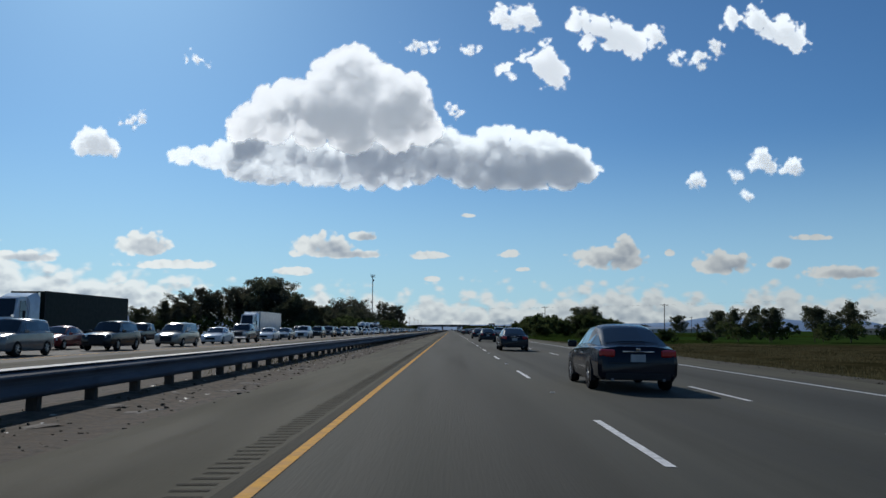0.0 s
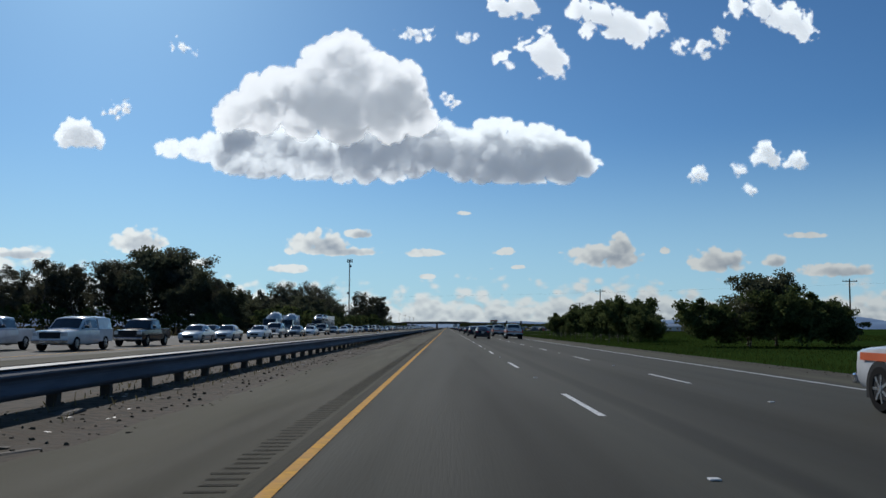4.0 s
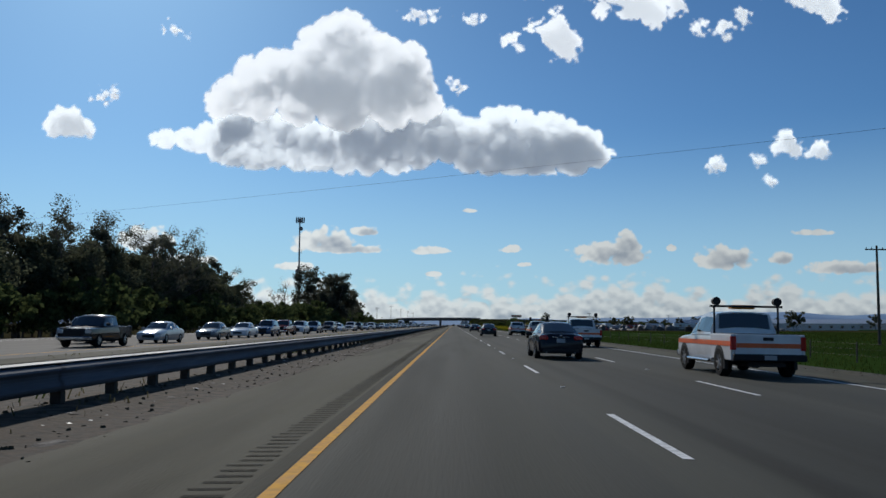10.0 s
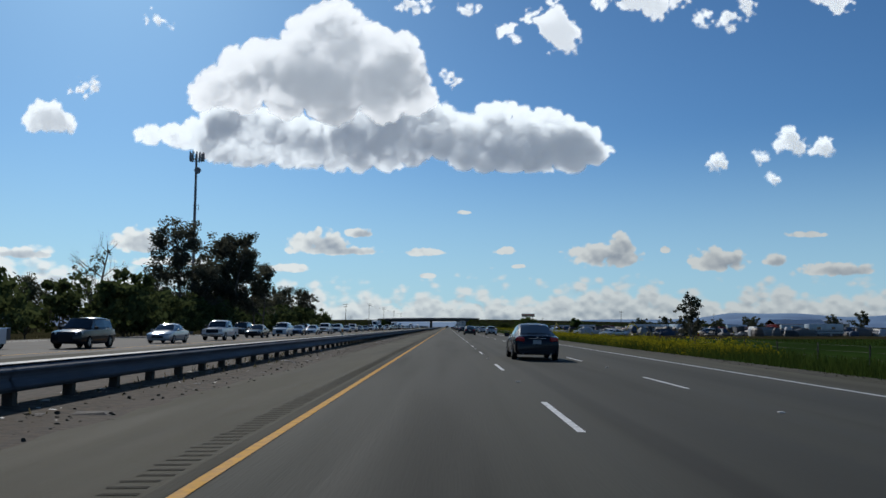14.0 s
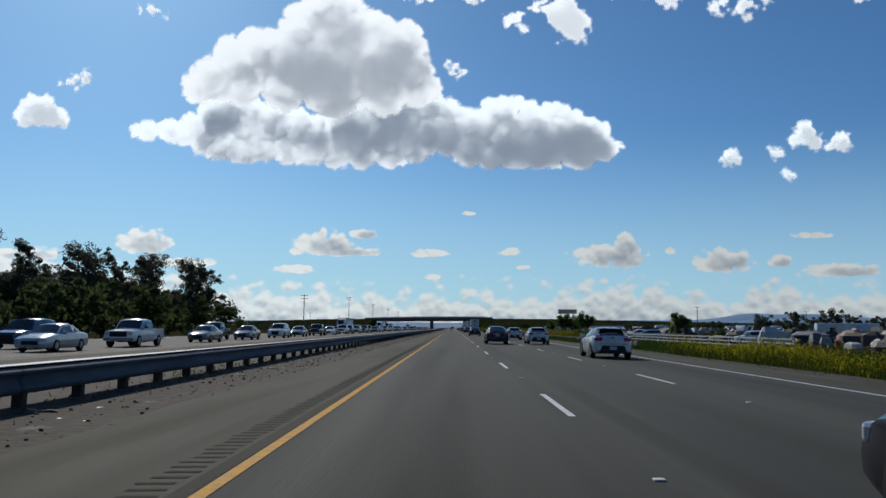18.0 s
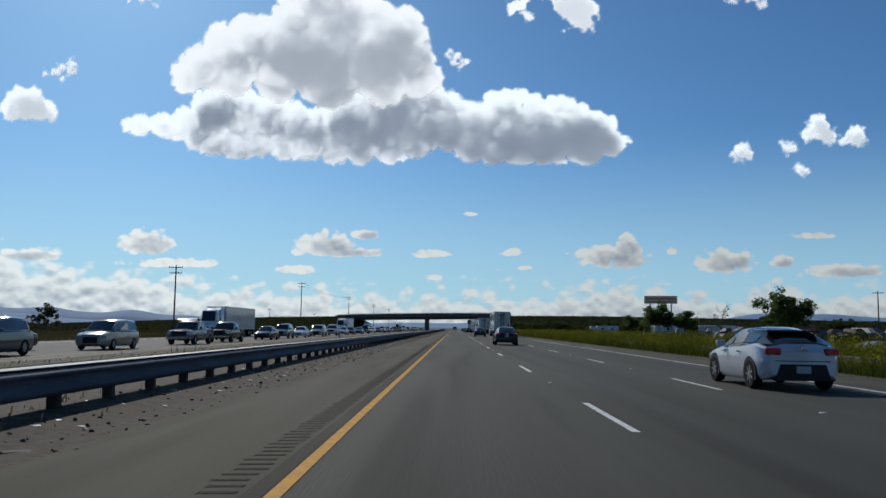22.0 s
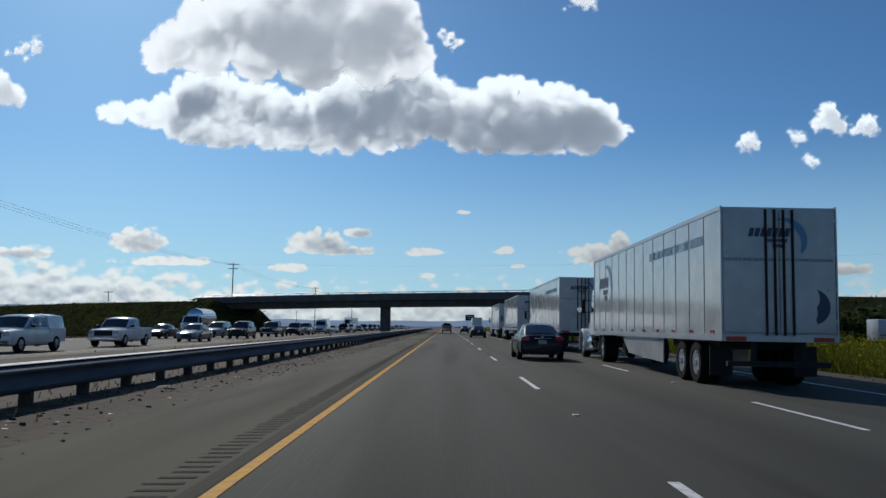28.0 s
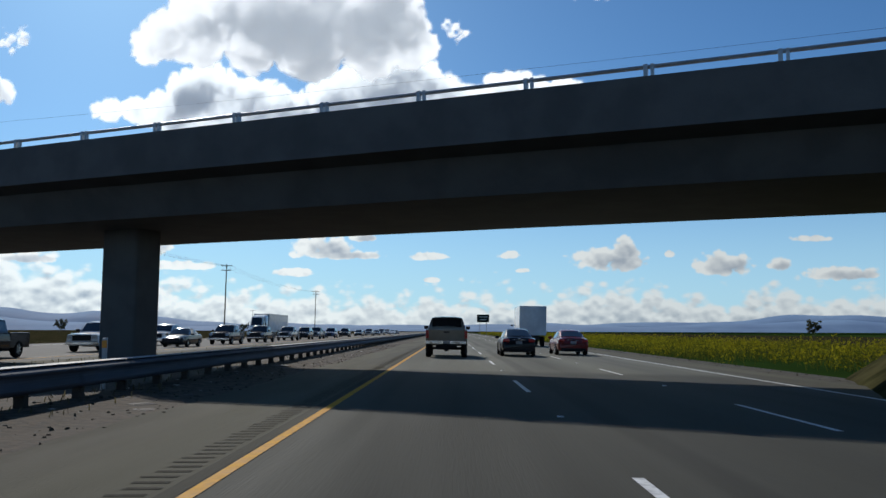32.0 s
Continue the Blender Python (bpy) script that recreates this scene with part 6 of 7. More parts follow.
def tree_meshes(seed, h, w, stem=0.28, clumps=34, per=120, leaf=0.34, mat="leaf_dark", lean=0.05, sparse=0.0, stems=1, bare=False, tuft=1.0):
    rng = random.Random(seed)
    nr = np.random.default_rng(seed)
    tv, tf, tips = [], [], []
    for s in range(stems):
        p = Vector((rng.uniform(-0.12, 0.12) * w * (stems > 1), rng.uniform(-0.12, 0.12) * w * (stems > 1), -0.3))
        r = h * 0.02 / math.sqrt(stems)
        way = Vector((rng.uniform(-lean, lean) * stems, rng.uniform(-lean, lean) * stems, 1)).normalized()
        segs = 7
        for k in range(segs):
            q = p + way * h * 0.80 / segs
            limb(tv, tf, p, q, r, r * 0.84)
            if q.z > h * stem:
                for b in range(3 if bare else 2):
                    a = rng.uniform(0, 6.28)
                    f = 1 - 0.55 * (q.z / h)
                    d = Vector((math.cos(a), math.sin(a), rng.uniform(0.3, 0.9))).normalized()
                    ln = w * 0.5 * rng.uniform(0.55, 1.0) * f
                    e = q + d * ln
                    limb(tv, tf, q, e, r * 0.5, r * 0.2, 5)
                    tips.append(e)
                    tips.append(q + d * ln * 0.6)
                    for c in range(4 if bare else 2):
                        d2 = (d + Vector((rng.uniform(-0.8, 0.8), rng.uniform(-0.8, 0.8), rng.uniform(-0.1, 0.7)))).normalized()
                        e2 = q + d * ln * rng.uniform(0.4, 0.95)
                        e3 = e2 + d2 * ln * rng.uniform(0.35, 0.6)
                        limb(tv, tf, e2, e3, r * 0.2, r * 0.07, 4)
                        tips.append(e3)
                        if bare:
                            for g in range(3):
                                d3 = (d2 + Vector((rng.uniform(-0.7, 0.7), rng.uniform(-0.7, 0.7), rng.uniform(0, 0.7)))).normalized()
                                limb(tv, tf, e3, e3 + d3 * ln * 0.3, r * 0.07, r * 0.03, 3)
            p = q
            r *= 0.84
            way = (way + Vector((rng.uniform(-0.12, 0.12), rng.uniform(-0.12, 0.12), 0.1))).normalized()
        tips.append(p)
    trunk = mesh_of("trunk", tv, tf, M["bark"], True)
    rng.shuffle(tips)
    cs = [np.array(t) for t in tips[:clumps]]
    while len(cs) < clumps:
        t = np.array(tips[rng.randrange(len(tips))])
        cs.append(t + nr.normal(size=3) * np.array((w, w, h)) * 0.06)
    pts = []
    for c in cs:
        k = int(per * rng.uniform(0.6, 1.3))
        rad = w * tuft * rng.uniform(0.05, 0.135)
        d = nr.normal(size=(k, 3))
        d /= np.linalg.norm(d, axis=1)[:, None]
        pts.append(c + d * (nr.uniform(0.15, 1, (k, 1)) ** 0.6) * rad * np.array((1.0, 1.0, 0.72)))
    pts = np.concatenate(pts)
    pts = pts[pts[:, 2] > 0.15]
    n = len(pts)
    a = nr.normal(size=(n, 3))
    a /= np.linalg.norm(a, axis=1)[:, None]
    b = np.cross(a, nr.normal(size=(n, 3)))
    b /= np.linalg.norm(b, axis=1)[:, None]
    s = leaf * nr.uniform(0.6, 1.3, (n, 1))
    quad = np.stack([pts - a * s * 0.5, pts + b * s * 0.28, pts + a * s * 0.5, pts - b * s * 0.28], 1).reshape(-1, 3)
    crown = mesh_of("crown", quad.tolist(), np.arange(4 * n).reshape(-1, 4).tolist(), M[mat])
    return trunk, crown


def tree(name, meshes, label, group, at):
    if "tree" not in name:
        t = tagged(new(name, meshes[1]), label, "bush", group)
        t.matrix_world = at
        return t
    t = thing(name, label, "tree", group, at=at)
    for nm, me in zip(("trunk", "crown"), meshes):
        o = new(nm, me)
        o.parent = t
    return t


def put(name, meshes, label, group, x, y, scale, turn, sz=1.0):
    m = Matrix.Translation((x, y, ground_z(x) - 0.05)) @ Matrix.Rotation(turn, 4, "Z") @ Matrix.Diagonal((scale, scale, scale * sz, 1))
    return tree(name, meshes, label, group, m)


GUM = [tree_meshes(20 + k, 23, 15, 0.16, 170, 70, 0.52, "leaf_dark", 0.06, stems=2) for k in range(3)]
OAK = [tree_meshes(40 + k, 13, 14, 0.08, 190, 70, 0.47, "leaf_olive", 0.08, stems=2) for k in range(3)]
BUSH = [tree_meshes(60 + k, 5.6, 9.0, 0.02, 170, 80, 0.40, "leaf_green", 0.14, stems=3) for k in range(2)]
THIN = [tree_meshes(80 + k, 17, 9, 0.2, 74, 60, 0.40, "leaf_dark", 0.05, tuft=0.85) for k in range(2)]
BARE = [tree_meshes(90, 14, 9, 0.25, 10, 30, 0.4, "leaf_olive", 0.04, bare=True)]
HALF = [tree_meshes(91 + k, 14, 11, 0.25, 90, 40, 0.24, "leaf_dark", 0.05, bare=True, tuft=0.9) for k in range(2)]
SCRUB = [tree_meshes(70 + k, 5.0, 9.0, 0.0, 34, 34, 0.62, "leaf_green", 0.14, stems=3) for k in range(2)]
FAR_TREE = [tree_meshes(50 + k, 12, 13, 0.12, 44, 40, 1.1, "leaf_olive", 0.08, stems=2) for k in range(3)]
FRESH = [tree_meshes(95 + k, 6, 7, 0.2, 120, 90, 0.28, "leaf_fresh", 0.06, stems=2) for k in range(2)]

rng = random.Random(21)
ROW = "trees beyond the opposite carriageway"
# a tall grove stands back from the road; from its near corner a belt runs along the carriageway
BELT = [(330, -51), (560, -51), (620, -55), (656, -60)]
BELT_TOP = [(330, 10.0), (345, 9.8), (375, 13.0), (400, 14.8), (450, 17.2), (470, 18.2), (505, 16.0), (522, 12.0), (545, 8.0), (560, 7.5)]
GROVE_TOP = [(-124, 8.0), (-112, 13.5), (-102, 18.0), (-90, 22.0), (-82, 26.5), (-76, 24.5), (-70, 18.5), (-62, 16.0), (-56, 13.5), (-50, 10.0)]
GROVE_FRONT = [(-122, 326), (-102, 330), (-80, 360), (-66, 348), (-50, 334)]


def along(table, t):
    for (a, va), (b, vb) in zip(table, table[1:]):
        if a <= t <= b:
            return va + (vb - va) * (t - a) / (b - a)
    return table[-1][1] if t > table[-1][0] else table[0][1]


x = -123.0
while x < -50:
    for row in (0.0, 17.0) if x < -64 else (0.0,):
        top = along(GROVE_TOP, x) * rng.uniform(0.90, 1.04) - 0.03 * row
        y = along(GROVE_FRONT, x) + row + rng.uniform(-3, 5)
        if top > 13.0 and rng.random() < 0.8:
            put("gum_tree", GUM[rng.randrange(3)], "tall dark gum tree with ragged crown", ROW, x, y, top / 22.0, rng.uniform(0, 6.28))
        else:
            put("oak_tree", OAK[rng.randrange(3)], "dense dark roadside tree", ROW, x, y, top / 13.0, rng.uniform(0, 6.28))
    put("bush", SCRUB[rng.randrange(2)], "dark green scrub under the trees", ROW, x, along(GROVE_FRONT, x) - rng.uniform(5, 9), rng.uniform(0.9, 1.5), rng.uniform(0, 6.28))
    x += rng.uniform(5.0, 7.5)
y = 341.0
while y < 548:
    top, near = along(BELT_TOP, y), along(BELT, y)
    put("oak_tree", OAK[rng.randrange(3)], "dense dark roadside tree", ROW, near + rng.uniform(-4, 1), y, top / 13.0 * rng.uniform(0.72, 0.86), rng.uniform(0, 6.28))
    put("field_tree", FAR_TREE[rng.randrange(3)], "dense dark tree behind the roadside belt", ROW, near - rng.uniform(9, 13), y + rng.uniform(-2, 4), top / 12.0 * rng.uniform(0.7, 0.85), rng.uniform(0, 6.28))
    r = rng.random()
    if r < 0.55:
        put("slender_tree", THIN[rng.randrange(2)], "slender dark tree with sky showing through", ROW, near + rng.uniform(-5, 3), y + rng.uniform(2, 5), top / 17.0 * rng.uniform(0.98, 1.16), rng.uniform(0, 6.28))
    if r > 0.35 and y > 385:
        put("half_bare_tree", HALF[rng.randrange(2)], "half-bare tree with sparse leaves on grey twigs", ROW, near + rng.uniform(-4, 3), y + rng.uniform(-3, 3), top / 13.2 * rng.uniform(1.0, 1.12), rng.uniform(0, 6.28))
    put("bush", SCRUB[rng.randrange(2)], "dark green scrub under the trees", ROW, near + rng.uniform(3.5, 7), y + rng.uniform(-2, 2), rng.uniform(1.0, 1.4), rng.uniform(0, 6.28))
    y += rng.uniform(7.0, 9.5)
# low ragged growth before the mast
while y < 642:
    near = along(BELT, y)
    src, nm, s = ((OAK[rng.randrange(3)], "oak_tree", rng.uniform(0.55, 0.72)), (THIN[0], "slender_tree", rng.uniform(0.45, 0.62)), (THIN[1], "slender_tree", rng.uniform(0.45, 0.6)))[rng.randrange(3)]
    put(nm, src, "low ragged roadside tree", ROW, near + rng.uniform(-6, 6), y, s, rng.uniform(0, 6.28))
    y += rng.uniform(4.5, 7.5)
for x, y, s, kind in ((-47.5, 605, 0.98, 0), (-38.5, 611, 0.90, 1), (-43, 616, 0.93, 2), (-35.0, 616, 0.66, 1), (-42, 603, 0.60, 2)):
    put("gum_tree", GUM[kind], "tall dark gum tree beside the mast", ROW, x, y, s, 1.3 * x)
for x, y, s, turn in ((-51, 577, 1.22, 0.4), (-53, 580, 1.0, 2.4), (-57, 636, 0.75, 4.0)):
    put("bare_tree", BARE[0], "bare grey branching tree", ROW, x, y, s, turn)
for k in range(10):
    put("oak_tree", OAK[k % 3], "dense dark roadside tree", ROW, -60 + 0.6 * k + rng.uniform(-3, 3), 678 + 5.2 * k, rng.uniform(0.66, 0.86), k * 1.7)
for k, (x, y) in enumerate(((-62, 690), (-58, 697), (-54, 704), (-57, 714), (-51, 712), (-50, 722), (-53, 731), (-47, 735), (-46, 743), (-50, 746))):
    src, nm = (THIN[k % 2], "slender_tree") if k % 3 else (GUM[k % 3], "gum_tree")
    put(nm, src, "slender dark tree with sky showing through", ROW, x, y, (0.92 if k % 3 else 0.68), k * 1.1)
for k in range(56):
    y = 545 + rng.uniform(0, 205)
    put("bush", SCRUB[k % 2], "dark green scrub under the trees", ROW, along(BELT, y) + (10 if y > 680 else 5) + rng.uniform(-5, 9), y, rng.uniform(0.9, 1.5), rng.uniform(0, 6.28))

SIDE = "trees beside the outer verge"
for x, y, s, src, nm, lab in ((34, 219, 0.64, OAK[0], "oak_tree", "round dark field tree"), (38, 222, 0.61, OAK[1], "oak_tree", "round dark field tree"), (30.5, 219, 0.85, BUSH[0], "bush", "dense dark hedge bush"), (26, 232, 0.6, BUSH[1], "bush", "dense dark hedge bush"),
                              (62, 190, 0.5, OAK[2], "oak_tree", "round dark field tree"), (26, 150, 0.4, BUSH[0], "bush", "low dark bush in the dry field"), (35, 214, 0.95, BUSH[1], "bush", "dense dark hedge bush"), (41.5, 217, 0.9, BUSH[0], "bush", "dense dark hedge bush"), (45, 220, 0.7, BUSH[1], "bush", "dense dark hedge bush"), (63, 340, 0.45, OAK[2], "oak_tree", "round dark field tree"), (110, 397, 0.72, OAK[0], "oak_tree", "round dark field tree"),
                              (50, 142, 0.42, OAK[1], "oak_tree", "dense dark tree beside the farm track"), (57, 145, 0.46, OAK[2], "oak_tree", "dense dark tree beside the farm track"), (64, 143, 0.5, OAK[0], "oak_tree", "dense dark tree beside the farm track"),
                              (71, 147, 0.52, OAK[1], "oak_tree", "dense dark tree beside the farm track"), (78, 142, 0.5, OAK[2], "oak_tree", "dense dark tree beside the farm track"), (86, 146, 0.55, OAK[0], "oak_tree", "dense dark tree beside the farm track"),
                              (34, 128, 0.35, BUSH[1], "bush", "low dark bush in the dry field"), (41, 131, 0.32, BUSH[0], "bush", "low dark bush in the dry field"), (22.5, 95, 0.16, BUSH[1], "bush", "low dark bush in the dry field"),
                              (29, 252, 1.0, BUSH[0], "bush", "dense dark hedge bush"), (31, 259, 1.05, BUSH[1], "bush", "dense dark hedge bush"), (28, 266, 1.0, BUSH[1], "bush", "dense dark hedge bush"), (33, 272, 0.95, BUSH[0], "bush", "dense dark hedge bush"),
                              (29, 303, 1.05, BUSH[0], "bush", "dense dark hedge bush"), (32, 309, 1.1, BUSH[1], "bush", "dense dark hedge bush"), (27.5, 311, 0.85, BUSH[0], "bush", "dense dark hedge bush"),
                              (24.0, 527, 0.34, THIN[0], "slender_tree", "small crooked verge tree"), (24.6, 528, 0.30, THIN[1], "slender_tree", "small crooked verge tree"), (37.3, 805, 0.98, FRESH[1], "small_tree", "round fresh-green yard tree"), (49, 752, 0.85, FRESH[0], "small_tree", "round fresh-green yard tree"),
                              (42, 882, 1.15, FRESH[1], "small_tree", "leafy green tree below the billboard"), (46, 878, 0.9, FRESH[0], "small_tree", "leafy green tree below the billboard"), (40, 893, 0.8, FRESH[0], "small_tree", "leafy green tree beside the yard"),
                              (47, 858, 0.5, BARE[0], "bare_tree", "slender half-bare tree beside the yard")):
    put(nm, src, lab, SIDE, x, y, s, x * y * 0.1)
for k in range(8):
    put("bush", SCRUB[k % 2], "dark hedge under the field trees", SIDE, 47 + 5.5 * k, 138 + 2 * (k % 3), 0.62, k)
for k in range(13):
    put("field_tree", FAR_TREE[k % 3], "dark round tree behind the yard", "trees behind the yard", 84 + 9 * k + rng.uniform(-3, 3), 800 + rng.uniform(-14, 24), rng.uniform(0.40, 0.58), k)
for k in range(28):
    x = rng.uniform(85, 520)
    y = rng.uniform(150, 1500)
    put("field_tree", FAR_TREE[k % 3], "distant round field tree", "trees in the far fields", x, y, rng.uniform(0.45, 0.75), k)
for k in range(12):
    put("field_tree", FAR_TREE[k % 3], "distant round field tree", "trees in the far fields", rng.uniform(-420, -110), rng.uniform(1000, 1900), rng.uniform(0.5, 0.8), k)


# ---- masts, poles, wires, sign ----
def phone_mast():
    t = thing("phone_mast", "tall grey phone mast with a crown of antennas", "mast", at=pose(-60.8, 656, -0.9))
    bm = bmesh.new()
    cyl(bm, (0, 0, 0), (0, 0, 44.6), 0.48, 0.26, 12)
    part("pole", bm, M["tower"], t, smooth_faces=True)
    bm = bmesh.new()
    for a in range(3):
        b0, b1 = math.radians(120 * a + 20), math.radians(120 * a + 140)
        p0, p1 = (1.9 * math.cos(b0), 1.9 * math.sin(b0)), (1.9 * math.cos(b1), 1.9 * math.sin(b1))
        for z in (43.2, 44.0):
            cyl(bm, (*p0, z), (*p1, z), 0.06, 0.06, 6)
        cyl(bm, (0, 0, 43.4), (*p0, 43.4), 0.06, 0.06, 6)
    part("antenna_frame", bm, M["tower"], t)
    for a in range(12):
        b = math.radians(30 * a + 20)
        bm = bmesh.new()
        r = 1.8 - 0.5 * (a % 4 in (1, 2)) * 0.6
        cx, cy = r * math.cos(b), r * math.sin(b)
        box(bm, cx - 0.16, cx + 0.16, cy - 0.12, cy + 0.12, 43.0, 45.2, 0.03)
        part("antenna_panel", bm, M["tower"], t)
    for z, s in ((40.6, 1), (23.5, -1)):
        bm = bmesh.new()
        cyl(bm, (s * 0.55, -0.5, z), (s * 0.55, -0.95, z), 0.85, 0.75, 16)
        cyl(bm, (0, 0, z), (s * 0.55, -0.5, z), 0.1, 0.1, 6)
        part("dish", bm, M["tower"], t, "round microwave dish")
    bm = bmesh.new()
    for z in (31.0, 31.9):
        cyl(bm, (-0.6, 0, z), (0.9, 0, z), 0.05, 0.05, 6)
    cyl(bm, (0.9, 0, 30.6), (0.9, 0, 32.2), 0.05, 0.05, 6)
    part("bracket", bm, M["tower"], t)


phone_mast()


def utility_pole(x, y, h, label, arms=2, turn=0.0):
    t = thing("utility_pole", label, "pole", "wooden utility poles", at=pose(x, y, ground_z(x), 0, 0.6, turn))
    bm = bmesh.new()
    cyl(bm, (0, 0, -0.3), (0, 0, h), 0.17, 0.11, 8)
    part("shaft", bm, M["wood_pole"], t)
    for k in range(arms):
        bm = bmesh.new()
        w = 1.25 - 0.15 * k
        box(bm, -w, w, -0.16, -0.05, h - 0.5 - 1.0 * k, h - 0.36 - 1.0 * k, 0.01)
        a = part("cross_arm", bm, M["wood_pole"], t)
        for q in (-0.92, -0.45, 0.45, 0.92):
            bm = bmesh.new()
            cyl(bm, (q * w, -0.1, h - 0.36 - 1.0 * k), (q * w, -0.1, h - 0.16 - 1.0 * k), 0.05, 0.03, 6)
            part("insulator", bm, M["tower"], a)


for y in (861, 983, 1105, 1227, 1349):
    utility_pole(-48.0, y, 16.6 if y > 900 else 13.0, "dark wooden pole with two cross-arms", 2)
for y in (1150, 1290, 1450):
    utility_pole(-95.0, y, 12.0, "dark wooden pole with one cross-arm", 1)
utility_pole(38.0, 328, 11.2, "leaning dark wooden pole beside the hedge", 1)
utility_pole(46.0, 410, 10.5, "dark wooden pole in the field", 1)
for x, y in ((70, 270), (120, 330), (150, 520), (95, 900), (170, 980)):
    utility_pole(x, y, 10.5, "dark wooden pole in the field", 1)


def wire(pts, sag, label, r=0.012):
    bm = bmesh.new()
    a, b = Vector(pts[0]), Vector(pts[1])
    prev = a
    for k in range(1, 15):
        f = k / 14
        p = a.lerp(b, f) - Vector((0, 0, 4 * sag * f * (1 - f)))
        cyl(bm, prev, p, r, r, 4, False)
        prev = p
    tagged(part("wire", bm, M["trim"]), label, "wire", "overhead wires", "structure")


wire(((120.0, 299, 11.9), (-90.0, 429, 11.7)), 1.4, "thin overhead wire crossing the freeway", 0.007)
for o in (-1.1, 0, 1.1):
    for y0, y1 in ((983, 1105), (1105, 1227), (1227, 1349)):
        wire(((-48.0 + o, y0, 15.4), (-48.0 + o, y1, 15.4)), 1.2, "thin wire between wooden poles")
wire(((-48.0, 1105, 15.6), (90, 1045, 14.0)), 1.5, "thin overhead wire crossing above the overpass", 0.006)


def billboard():
    t = thing("billboard", "roadside billboard panel with rows of dark bars on two posts", "sign", at=pose(44, 887, ground_z(44), 0, 0, 4))
    for s in (-1, 1):
        bm = bmesh.new()
        cyl(bm, (s * 2.2, 0, -0.2), (s * 2.2, 0, 8.0), 0.14, 0.14, 8)
        part("post", bm, M["tower"], t)
    bm = bmesh.new()
    box(bm, -3.45, 3.45, -0.15, 0.1, 7.2, 8.8, 0.02)
    p = part("panel", bm, PAINT["beige"], t)
    bm = bmesh.new()
    for k in range(14):
        box(bm, -3.1 + 0.45 * k, -3.1 + 0.45 * k + 0.34, -0.17, -0.15, 7.95, 8.45)
    part("text_bar", bm, M["taillight"], p)
    bm = bmesh.new()
    for k in range(16):
        box(bm, -3.0 + 0.38 * k, -3.0 + 0.38 * k + 0.3, -0.17, -0.15, 7.42, 7.66)
    part("text_bar", bm, M["ink"], p)


billboard()


def road_sign(x, y, label):
    t = thing("road_sign", label, "sign", at=pose(x, y, ground_z(x)))
    for s in (-1, 1):
        bm = bmesh.new()
        cyl(bm, (s * 1.3, 0, -0.2), (s * 1.3, 0, 7.9), 0.07, 0.07, 8)
        part("post", bm, M["tower"], t)
    bm = bmesh.new()
    box(bm, -2.4, 2.4, -0.09, -0.05, 4.9, 8.0, 0.01)
    p = part("panel", bm, PAINT["green"], t)
    bm = bmesh.new()
    for z, w in ((6.9, 1.7), (5.8, 1.3)):
        box(bm, -w, w, -0.10, -0.09, z, z + 0.3)
    part("text_bar", bm, M["white_line"], p)


road_sign(14.5, 1375, "green freeway sign with two pale text bars")


def delineator(x, y, label):
    t = thing("delineator", label, "marker post", "marker posts along the median", at=pose(x, y, -0.06))
    bm = bmesh.new()
    box(bm, -0.05, 0.05, -0.02, 0.02, 0, 1.15, 0.008)
    p = part("blade", bm, M["white_paint"], t)
    bm = bmesh.new()
    box(bm, -0.05, 0.05, -0.026, -0.02, 0.95, 1.1)
    part("reflector", bm, M["amber"], p)


for y in (120, 203, 302, 404, 446, 506, 577, 662, 760, 860, 960, 1030, 1060):
    delineator(-3.75 if y == 302 else -4.9, y, "white flexible marker post beside the guardrail")


# ---- yard, fences and far buildings on the outer side ----
def rail_fence(x, y0, y1, n):
    t = thing("rail_fence", "white three-rail wooden fence", "fence", at=pose(x, y0, ground_z(x)))
    step = (y1 - y0) / n
    for k in range(n + 1):
        bm = bmesh.new()
        box(bm, -0.06, 0.06, -0.06, 0.06, -0.2, 1.25)
        p = part("post", bm, M["white_paint"], t)
        p.location = (0, k * step, 0)
    for k in range(n):
        for z in (0.35, 0.72, 1.08):
            bm = bmesh.new()
            box(bm, -0.10, -0.06, 0, step, z, z + 0.13)
            r = part("rail", bm, M["white_paint"], t)
            r.location = (0, k * step, 0)


rail_fence(30.0, 650, 748, 30)
bm = bmesh.new()
t = thing("wire_fence", "thin farm wire fence on short dark posts", "fence", at=pose(23.5, 230, ground_z(23.5)))
for k in range(50):
    bm = bmesh.new()
    cyl(bm, (0, 0, -0.2), (0.03, 0, 1.15), 0.05, 0.045, 5)
    p = part("post", bm, M["post"], t)
    p.location = (0, k * 6.0, 0)
for z in (0.4, 0.75, 1.05):
    bm = bmesh.new()
    cyl(bm, (0, 0, z), (0, 296, z), 0.004, 0.004, 4)
    part("strand", bm, M["trim"], t)
bm = bmesh.new()
box(bm, 18.2, 18.34, 655, 905, -0.3, 0.12, 0.03)
tagged(part("verge_rail", bm, M["concrete"]), "low pale kerb rail along the verge", "kerb", kind="structure")


